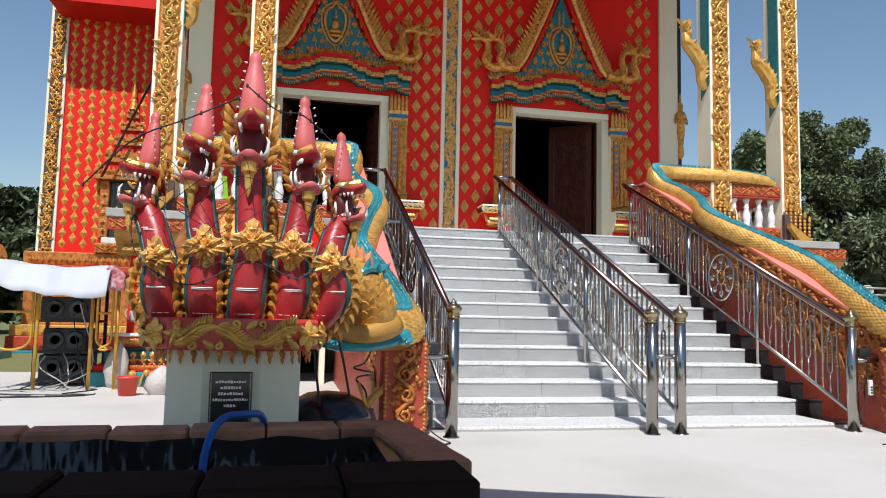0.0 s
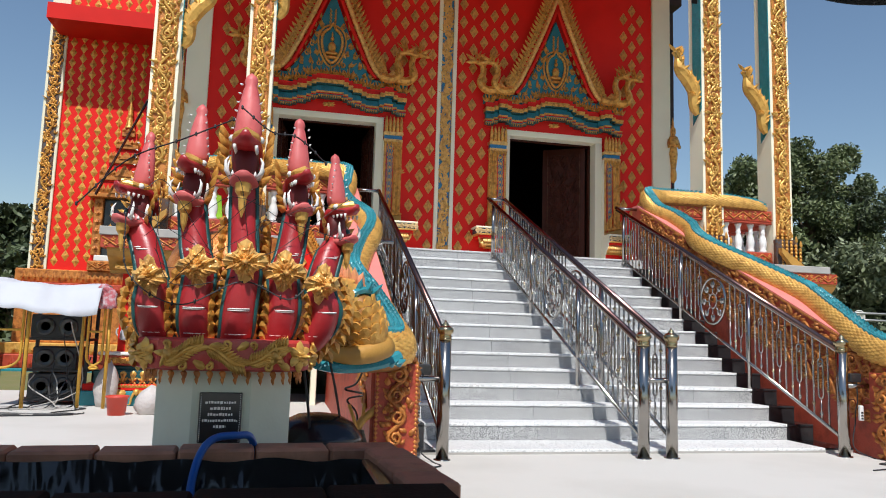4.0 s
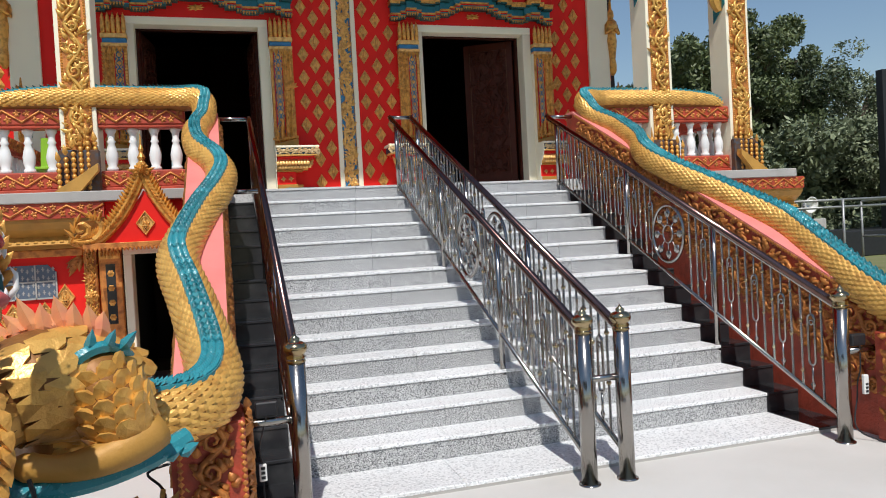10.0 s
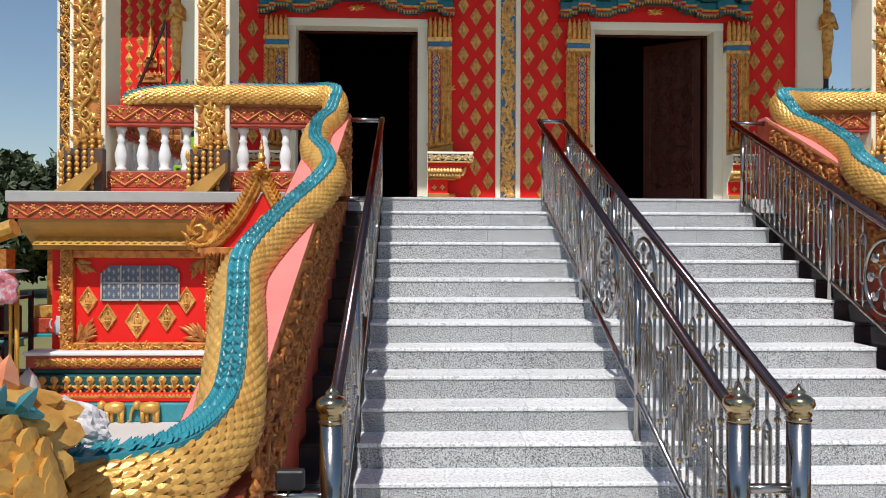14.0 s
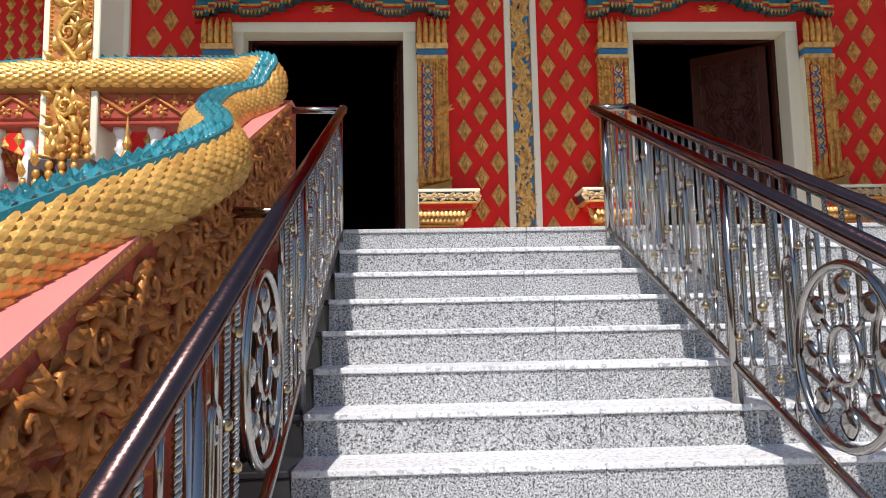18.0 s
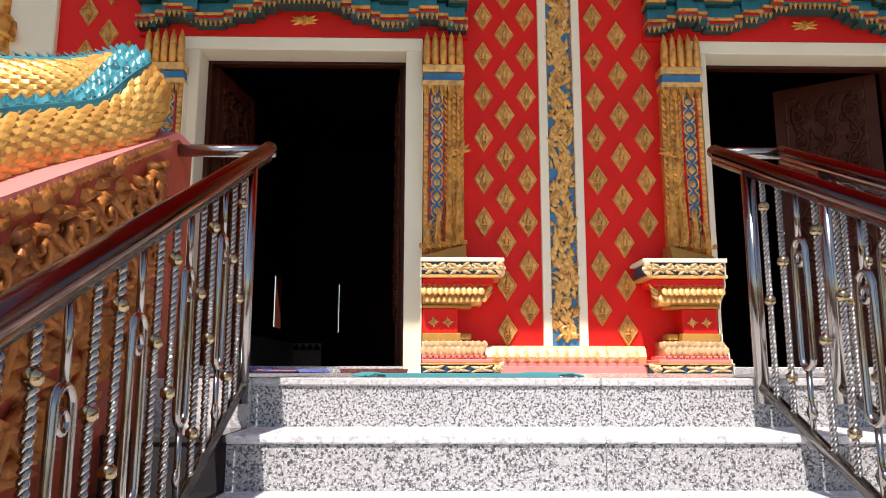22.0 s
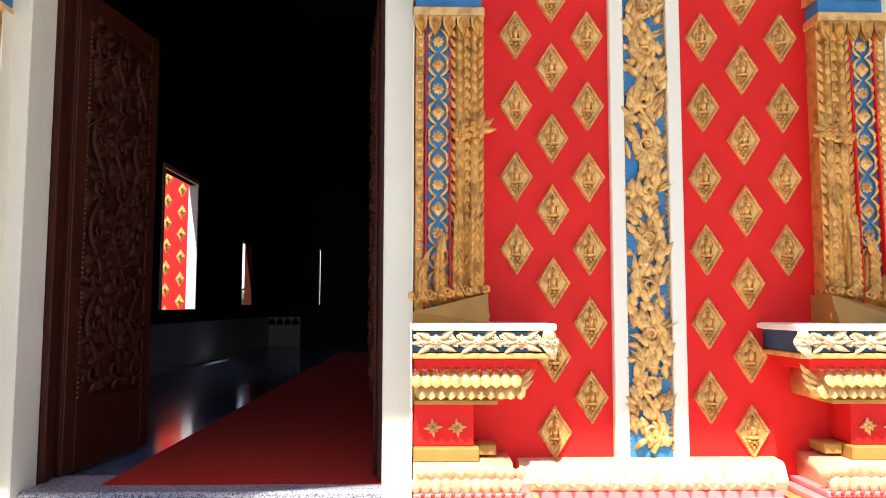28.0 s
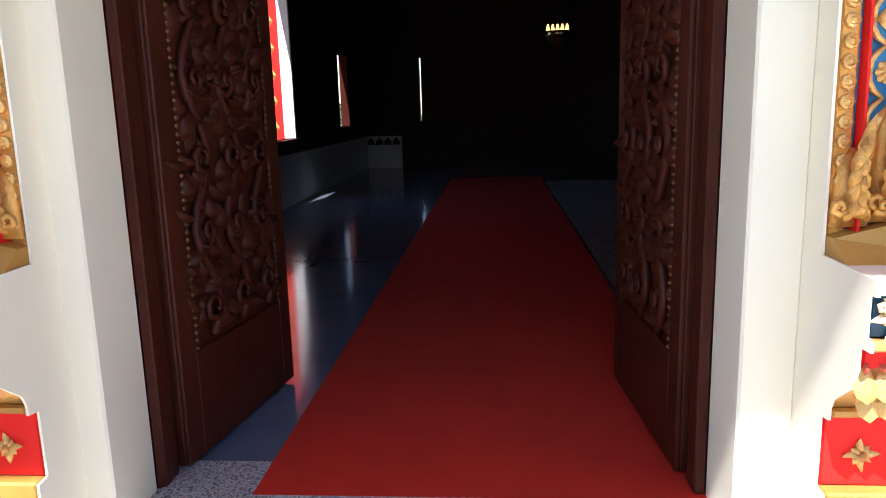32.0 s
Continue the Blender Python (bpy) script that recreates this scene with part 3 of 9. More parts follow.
for nm, d in (("door_frame_left", DL), ("door_frame_right", DR)):
    fr = struct(nm, "cream painted plaster door surround with chipped foot", "door frame")
    bm = B()
    for a, b, c, e in ((d[0] - 0.16, d[0], PLAT - 0.01, DZ1), (d[1], d[1] + 0.16, PLAT - 0.01, DZ1)):
        box(bm, a, b, WY - 0.045, WY + 0.23, c, e, 0.008)
    part("jamb", bm, CREAM, fr)
    bm = B()
    box(bm, d[0] - 0.16, d[1] + 0.16, WY - 0.045, WY + 0.23, DZ1, DZ1 + 0.13, 0.008)
    part("head", bm, CREAM, fr)
    bm = B()
    box(bm, d[0] - 0.004, d[1] + 0.004, WY + 0.03, WY + 0.45, PLAT - 0.01, DZ0 - 0.004, 0.012)
    part("threshold", bm, RISER, fr, "worn speckled granite threshold")
    bm = B()
    for a, b in ((d[0], d[0] + 0.04), (d[1] - 0.04, d[1])):
        box(bm, a, b, WY + 0.225, WY + 0.33, DZ0, DZ1 - 0.025, 0.006)
    box(bm, d[0], d[1], WY + 0.225, WY + 0.33, DZ1 - 0.025, DZ1, 0.006)
    part("wooden_frame", bm, WOOD, fr)

# middle strip and corner strips
for nm, xc, w in (("wall_strip_middle", CX + 0.024, 0.40), ("wall_strip_left", EW - 0.22, 0.44), ("wall_strip_right", mirror(EW - 0.22), 0.44)):
    st = struct(nm, "cream pilaster strip with carved gold vine on blue" if w == 0.40 else "plain cream corner pilaster", "pilaster")
    bm = B()
    if w == 0.40:
        box(bm, xc - 0.2, xc - 0.122, WY - 0.05, WY + 0.01, PLAT, 12.0, 0.005)
        box(bm, xc + 0.122, xc + 0.2, WY - 0.05, WY + 0.01, PLAT, 12.0, 0.005)
    else:
        box(bm, xc - w / 2, xc + w / 2, WY - 0.06, WY + 0.5, PLAT - 0.3, 12.0, 0.01)
    part("strip", bm, CREAM, st)
    if w == 0.40:
        bm = B()
        box(bm, xc - 0.122, xc + 0.122, WY - 0.012, WY + 0.01, PLAT, 12.0)
        part("strip_ground", bm, BLUE, st)
        bm = B()
        vine(bm, face_front(xc, WY - 0.012, 2.70), 8.4, 0.22, 0.26, 5, 0.06, 3.2)
        r = random.Random(14)
        for k in range(1040):
            # flame leaves sweeping out of a wave-shaped stem, denser on its outer side
            z_ = 2.72 + 0.008 * k
            mid_ = 0.055 * math.sin(z_ * 2 * math.pi / 0.52)
            side = 1 if math.cos(z_ * 2 * math.pi / 0.52) > 0 else -1
            x_ = max(-0.085, min(0.085, mid_ + r.uniform(-0.085, 0.085)))
            leaf(bm, face_front(xc + x_, WY - 0.02 - 0.01 * (k % 3), z_), 0, 0, radians(90 - side * r.uniform(-10, 45)), r.uniform(0.06, 0.095), 0.05, 0.03)
        part("carved_vine", bm, PALEGOLD, st, "gilt carved vine with flame leaves")
        for s in (-1, 1):
            bm = B()
            beads(bm, face_front(xc + s * 0.118, WY - 0.012, 2.70), 8.4, 0.028, 0.014)
            part("beading", bm, GOLD, st)

# lozenge plaques on the front wall: columns of alternate height beside the strip and at the corners
MED = medallion_mesh(0.19, 0.295)


def plaque_column(x, z, pitch):
    for j in range(14):
        zk = z + pitch * j
        hidden = zk > 8.6
        for d in (DL, DR):
            c = abs(x - (d[0] + d[1]) / 2)
            if c < 1.56 and zk < 5.75 or (c < 1.75 and 3.0 < zk < 3.60) or (c < 1.75 and 2.95 < zk < 3.0 and x > 0):
                hidden = True
            if c < 1.66 and 5.55 < zk < 6.45 or (zk > 6.3 and c < 1.0 * max(0, 1 - (zk - 6.3) / 2.4) + 0.26):
                hidden = True
        if not hidden:
            share("medallion", MED, front, face_front(x, WY, zk))


for k in range(6):
    odd = k % 2
    plaque_column(2.91 - 0.2025 * k, 2.805 if odd else 2.99, 0.404)
    plaque_column(3.565 + 0.228 * k, 2.805 if odd else 2.99, 0.404)
for k in range(4):
    for x in (-0.852 - 0.202 * k, mirror(-0.852 - 0.202 * k)):
        if EW + 0.08 < x < mirror(EW) - 0.08:
            plaque_column(x, 2.84 + (0.213 if k % 2 else 0.0), 0.426)

# foot moulding of the wall between the doors
bm = B()
extrude(bm, [(WY, PLAT), (WY - 0.2, PLAT), (WY - 0.2, PLAT + 0.05), (WY - 0.15, PLAT + 0.06), (WY - 0.15, PLAT + 0.09), (WY, PLAT + 0.09)], 2.5, mirror(2.5))
part("red_foot", bm, PINK, front)
bm = B()
extrude(bm, [(WY, PLAT + 0.09), (WY - 0.13, PLAT + 0.09), (WY - 0.16, PLAT + 0.14), (WY - 0.12, PLAT + 0.22), (WY - 0.09, PLAT + 0.235), (WY, PLAT + 0.24)], 2.5, mirror(2.5))
petals(bm, 2.55, mirror(2.55), 0.085, WY - 0.13, PLAT + 0.09, PLAT + 0.22, 0.045)
part("petal_moulding", bm, LOTUS, front)
for a, b in ((EW, -0.95), (mirror(-0.95), mirror(EW))):
    bm = B()
    extrude(bm, [(WY, PLAT), (WY - 0.2, PLAT), (WY - 0.2, PLAT + 0.05), (WY - 0.14, PLAT + 0.09), (WY - 0.16, PLAT + 0.14), (WY - 0.1, PLAT + 0.25), (WY, PLAT + 0.25)], a, b)
    petals(bm, a + 0.02, b - 0.02, 0.085, WY - 0.15, PLAT + 0.09, PLAT + 0.23, 0.04)
    part("petal_moulding", bm, LOTUS, front)


TEALWALL = material("turquoise_paint", (0.015, 0.20, 0.27), 0.5, vary=0.4, scale=9, fine=80, bump=0.1, tint=(0.008, 0.10, 0.15))
NAVY = material("dark_blue_ground", (0.02, 0.07, 0.13), 0.5, vary=0.5, scale=14, fine=60, bump=0.15, tint=(0.01, 0.025, 0.04))


def door_pilaster(xa, s):
    """A carved pilaster on a bracket shelf beside a door. xa: its edge at the door; s: the way it reaches from there."""
    p = tagged(new("carved_pilaster"), "gilt and blue carved pilaster on a red and gold bracket shelf", "pilaster", "pilasters beside the doors")
    p.location = (xa, WY, 0)
    def bx(bm, a, b, d, z0, z1, c=0.006):
        lo, hi = sorted((s * a, s * b))
        box(bm, lo, hi, -d, 0.0, z0, z1, c)
    S0, S1 = 3.40, 5.07
    def fp(nm, bm, mt, parent, label="", smooth=False):
        # the bracket steps well out from the wall, the shaft stands a little proud
        for v in bm.verts:
            if v.co.y < -0.004:
                v.co.y = 1.5 * v.co.y - 0.065 if v.co.z < 3.403 else v.co.y - 0.06
        return part(nm, bm, mt, parent, label, smooth)
    # shaft
    bm = B()
    bx(bm, 0.0, 0.05, 0.085, S0, S1)
    fp("stud_strip", bm, GOLD, p)
    bm = B()
    bx(bm, 0.05, 0.20, 0.075, S0, S1)
    fp("shaft", bm, BLUE, p)
    bm = B()
    bx(bm, 0.20, 0.365, 0.06, S0, S1)
    fp("outer_strip", bm, GOLD, p)
    bm = B()
    for a in (0.056, 0.186):
        bx(bm, a, a + 0.008, 0.084, S0, S1, 0.001)
    fp("red_line", bm, RED, p)
    # chain of lozenges and blossoms on the blue ground
    bm = B()
    m = face_front(s * 0.125, -0.075, S0 + 0.18)
    n = 11
    for k in range(n):
        z = 0.03 + 0.131 * k
        if k % 2 == 0:
            blossom(bm, m, 0, z, 0.034, 0.03, 8)
        else:
            put(bm, m, [(0, -0.004, z + 0.044), (0.042, -0.004, z), (0, -0.004, z - 0.044), (-0.042, -0.004, z), (0, -0.02, z + 0.034), (0.032, -0.02, z), (0, -0.02, z - 0.034), (-0.032, -0.02, z)],
                ((0, 4, 5, 1), (1, 5, 6, 2), (2, 6, 7, 3), (3, 7, 4, 0), (4, 7, 6, 5)))
            blossom(bm, m, 0, z, 0.026, 0.036, 6)
        for q in (-1, 1):
            for e in (-1, 1):
                sweep(bm, [m @ Vector((q * x_, -0.014, z + e * z_)) for x_, z_ in ((0.048, 0.0), (0.05, 0.025), (0.036, 0.045), (0.012, 0.066))], [0.006, 0.011, 0.009, 0.005], 5)
    fp("shaft_blossoms", bm, PALEGOLD, p, "gold blossoms and lozenges on blue")
    bm = B()
    for k in range(30):
        lathe(bm, [(0.021, 0), (0.019, 0.012), (0.012, 0.016), (0.010, 0.012), (0.004, 0.016)], 8, m=pose(s * 0.025, -0.085, S0 + 0.15 + 0.05 * k, 90, 0, 0))
    fp("beading", bm, PALEGOLD, p, smooth=True)
    # two leaf-wound shafts
    for off, r_ in ((0.242, 0.034), (0.322, 0.032)):
        bm = B()
        sweep(bm, [(s * off, -0.066, S0 + 0.1), (s * off, -0.066, S1)], r_, 10)
        for k in range(27):
            z = S0 + 0.12 + 0.057 * k
            for q in (-1, 0, 1):
                leaf(bm, face_front(s * off + q * 0.022, -0.078 - (0.016 if q == 0 else 0.0), 0), 0, z + (0.028 if q == 0 else 0), radians(90 - q * 26), 0.075, 0.034, 0.022)
        fp("rope_column", bm, GOLD, p, smooth=True)
    bm = B()
    for z, k in ((4.43, 1.0), (4.40, 0.8)):
        x = s * (0.24 if k < 1 else 0.335)
        blossom(bm, face_front(x, -0.11, z), 0, 0, 0.052 * k, 0.055, 6)
        for e in (-1, 0, 1):
            leaf(bm, face_front(x, -0.10, z), 0, 0.0, radians(90 - s * (62 + 34 * e)), 0.105 * k, 0.05, 0.04)
    fp("rope_knot", bm, GOLD, p)
    # flame-leaved foot, stepping up away from the door
    bm = B()
    for q in range(4):
        x = s * (0.045 + 0.092 * q)
        h = 0.20 + 0.125 * q
        b0 = S0 + 0.10 + 0.012 * q
        mm = face_front(x, -0.118 - 0.010 * (3 - q), b0)
        slab(bm, [(x - 0.046, b0 - 0.02), (x + 0.046, b0 - 0.02), (x + 0.03, b0 + h * 0.7), (x, b0 + h * 0.92), (x - 0.03, b0 + h * 0.7)], -0.112, -0.02)
        for k in range(int(h / 0.042)):
            z = 0.042 * k
            w = 0.036 * (1 - 0.6 * z / h)
            for e in (-1, 1):
                leaf(bm, mm, e * w * 0.75, z, radians(90 + e * 20), 0.075, 0.036, 0.034)
            leaf(bm, mm, 0, z + 0.02, radians(90 - s * 6), 0.07, 0.03, 0.042)
        leaf(bm, mm, 0, h * 0.72, radians(90 - s * 14), 0.13, 0.045, 0.03)
        for e in (-1, 1):
            curl(bm, mm, e * 0.034, 0.03, 0.022, radians(90 - e * 60), e, 0.012, 0.034, 8)
        lathe(bm, [(0.024, 0), (0.022, 0.014), (0.012, 0.026), (0.003, 0.03)], 9, m=mm @ pose(0, -0.004, 0.03, 90, 0, 0))
    fp("flame_foot", bm, GOLD, p)
    bm = B()
    lo, hi = sorted((s * -0.004, s * 0.385))
    z_lo, z_hi = (S0 + 0.055, S0 + 0.15) if s > 0 else (S0 + 0.15, S0 + 0.055)
    slab(bm, [(lo, S0), (hi, S0), (hi, z_hi), (lo, z_lo)], -0.14, 0)
    fp("foot_slope", bm, OCHRE, p)
    bm = B()
    for x, r_ in ((0.24, 0.028), (0.34, 0.032)):
        curl(bm, face_front(0, -0.136, 0), s * x, S0 + 0.02, r_, radians(90 - s * 50), s, 0.007, 0.012, 12)
    sweep(bm, [(s * 0.01, -0.142, S0 + 0.012), (s * 0.13, -0.142, S0 + 0.028), (s * 0.235, -0.142, S0 + 0.075)], 0.006, 5)
    fp("slope_scroll", bm, PALEGOLD, p)
    # capital
    for a, b, d, z0, z1, mt, nm in ((-0.012, 0.375, 0.115, S1 - 0.02, S1 + 0.035, PALEGOLD, "capital_ring"), (0.0, 0.36, 0.09, S1 + 0.035, S1 + 0.115, BLUE, "capital_band"), (-0.012, 0.38, 0.12, S1 + 0.115, S1 + 0.185, PALEGOLD, "capital_ring")):
        bm = B()
        bx(bm, a, b, d, z0, z1)
        fp(nm, bm, mt, p)
    for q in range(5):
        x = 0.03 + 0.076 * q
        bm = B()
        slab(bm, [(s * x - 0.037, S1 - 0.02), (s * x + 0.037, S1 - 0.02), (s * x + 0.03, S1 - 0.075), (s * x, S1 - 0.13), (s * x - 0.03, S1 - 0.075)][::-1], -0.118, -0.05)
        leaf(bm, face_front(s * x, -0.118, S1 - 0.02), 0, 0, radians(-90), 0.10, 0.05, 0.025)
        fp("capital_drop", bm, GOLD, p)
        bm = B()
        lathe(bm, [(0.030, 0), (0.037, 0.06), (0.034, 0.19), (0.028, 0.25), (0.016, 0.29), (0.012, 0.30), (0.002, 0.33)], 9, at=(s * x, -0.105, S1 + 0.185))
        fp("capital_petal", bm, GOLD, p, smooth=True)
    # bracket shelf
    SHELF = ((-0.005, 0.70, 0.255, 3.365, 3.40, CREAM, "shelf_top"), (-0.005, 0.665, 0.232, 3.255, 3.365, NAVY, "shelf_frieze"), (-0.005, 0.68, 0.25, 3.228, 3.255, PALEGOLD, "shelf_lip"), (0.0, 0.61, 0.215, 3.17, 3.228, RED, "red_step"),
             (0.0, 0.43, 0.13, 2.985, 3.012, OCHRE, "ochre_step"), (0.0, 0.31, 0.10, 2.77, 2.985, RED, "die"), (0.0, 0.335, 0.13, 2.70, 2.77, OCHRE, "ochre_step"), (0.335, 0.43, 0.07, 2.715, 2.77, OCHRE, "ochre_step"),
             (0.0, 0.545, 0.215, 2.545, 2.575, PINK, "pink_step"), (0.0, 0.60, 0.245, 2.512, 2.545, PINK, "pink_step"), (-0.005, 0.65, 0.28, 2.498, 2.512, PALEGOLD, "gold_step"), (0.0, 0.63, 0.268, 2.43, 2.498, NAVY, "foot_frieze"))
    for a, b, d, z0, z1, mt, nm in SHELF:
        bm = B()
        bx(bm, a, b, d, z0, z1)
        fp(nm, bm, mt, p)
    bm = B()
    m = face_front(0, -0.232, 3.31)
    for q in range(3):
        x = s * (0.11 + 0.21 * q)
        blossom(bm, m, x, 0, 0.04, 0.03, 8)
        for e in (-1, 1):
            for f in (-1, 0, 1):
                leaf(bm, m, x + e * 0.022, f * 0.012, radians(90 - e * 90 + e * f * 30), 0.105 - 0.02 * abs(f), 0.042, 0.03)
                curl(bm, m, x + e * 0.085, f * 0.02, 0.014, radians(90 + f * 70), f or 1, 0.007, 0.022, 6)
    blossom(bm, face_front(s * 0.665, -0.235, 3.31), 0, 0, 0.05, 0.05, 6)
    for e in (-1, 1):
        leaf(bm, face_front(s * 0.665, -0.25, 3.31), 0, 0, radians(90 * e), 0.085, 0.075, 0.04)
    m = face_front(0, -0.268, 2.464)
    for q in range(3):
        x = s * (0.1 + 0.2 * q)
        blossom(bm, m, x, 0, 0.027, 0.022, 6)
        for e in (0, 1):
            for f in (-0.25, 0.25):
                leaf(bm, m, x, 0, math.pi * e + f, 0.1, 0.032, 0.025)
    blossom(bm, face_front(s * 0.63, -0.265, 2.464), 0, 0, 0.045, 0.05, 6)
    leaf(bm, face_front(s * 0.63, -0.25, 2.464), 0, 0, radians(90 - s * 50), 0.085, 0.06, 0.04)
    fp("shelf_carving", bm, LOTUS, p)
    # two rows of overlapping lotus leaves under the shelf and over the foot
    bm = B()
    extrude(bm, [(0, 3.17), (-0.20, 3.17), (-0.19, 3.11), (-0.135, 3.05), (-0.12, 3.012), (0, 3.012)], 0, s * 0.515)
    for row, (z_, yy, off) in enumerate(((3.165, -0.198, 0.0), (3.105, -0.178, 0.5))):
        for k in range(11):
            x = s * 0.049 * (k + 0.3 + off)
            if abs(x) < 0.545:
                round_petal(bm, face_front(x, yy, z_) @ Matrix.Rotation(radians(-14), 4, "X"), 0, 0, radians(-90), 0.085, 0.058, 0.014)
    for k in range(3):
        leaf(bm, face_front(s * (0.50 + 0.02 * k), -0.16, 3.04 + 0.035 * k), 0, 0, radians(90 - s * (58 - 8 * k)), 0.13, 0.045, 0.03)
    fp("lotus_corbel", bm, PALEGOLD, p)
    bm = B()
    extrude(bm, [(0, 2.575), (-0.20, 2.575), (-0.205, 2.61), (-0.165, 2.665), (-0.14, 2.70), (0, 2.70)], 0, s * 0.50)
    for row, (z_, yy, off) in enumerate(((2.578, -0.203, 0.0), (2.625, -0.185, 0.5))):
        for k in range(11):
            x = s * 0.049 * (k + 0.3 + off)
            if abs(x) < 0.53:
                round_petal(bm, face_front(x, yy, z_) @ Matrix.Rotation(radians(12), 4, "X"), 0, 0, radians(90), 0.08, 0.058, 0.014)
    fp("lotus_base", bm, LOTUS, p)
    bm = B()
    for q in range(22):
        leaf(bm, face_front(0, -0.215, 2.56), s * (0.015 + 0.0245 * q), 0, radians(40 if q % 2 else -40), 0.03, 0.022, 0.012)
        leaf(bm, face_front(0, -0.215, 3.185), s * (0.015 + 0.0265 * q), 0, radians(-60 if q % 2 else -120), 0.03, 0.02, 0.012)
    fp("shelf_carving", bm, REDFLOW, p)
    bm = B()
    for q in (0.1, 0.225):
        for k in range(8):
            leaf(bm, face_front(s * q, -0.1, 2.865), 0, 0, math.pi / 4 * k, 0.05 if k % 2 == 0 else 0.034, 0.026, 0.014)
        lathe(bm, [(0.012, 0), (0.010, 0.014), (0.003, 0.02)], 8, m=pose(s * q, -0.1, 2.865, 90, 0, 0))
    fp("die_blossom", bm, PALEGOLD, p)
    # cream plaster cheek that closes the mouldings on the door side
    bm = B()
    prof = [(0.0, 2.43), (-0.272, 2.43), (-0.272, 2.498), (-0.284, 2.505), (-0.249, 2.52), (-0.249, 2.545), (-0.219, 2.55), (-0.212, 2.61), (-0.17, 2.665), (-0.134, 2.70), (-0.134, 2.77), (-0.104, 2.775), (-0.104, 2.98), (-0.134, 2.985), (-0.134, 3.015),
            (-0.145, 3.05), (-0.2, 3.11), (-0.219, 3.17), (-0.219, 3.228), (-0.254, 3.23), (-0.254, 3.255), (-0.236, 3.26), (-0.236, 3.36), (-0.259, 3.365), (-0.259, 3.402), (-0.1, 3.405), (-0.088, S1), (0.0, S1)]
    lo, hi = sorted((s * -0.006, s * -0.014))
    extrude(bm, prof, lo, hi)
    fp("plaster_cheek", bm, CREAM, p, "cream plaster end face")
    return p


for d in (DL, DR):
    door_pilaster(d[1] + 0.17, 1)
    door_pilaster(d[0] - 0.105, -1)

# ---- pediments over the doors ----
def bump_line(u):
    """The rise of the door cornice along its half width, u from -1 to 1: a stepped middle, a dip, a low shoulder."""
    a = abs(u)
    for lim, h in ((0.15, 0.20), (0.24, 0.165), (0.32, 0.12), (0.40, 0.07), (0.48, 0.03), (0.62, 0.0), (0.68, 0.03), (0.83, 0.06), (0.91, 0.02)):
        if a < lim:
            return h
    return -0.02


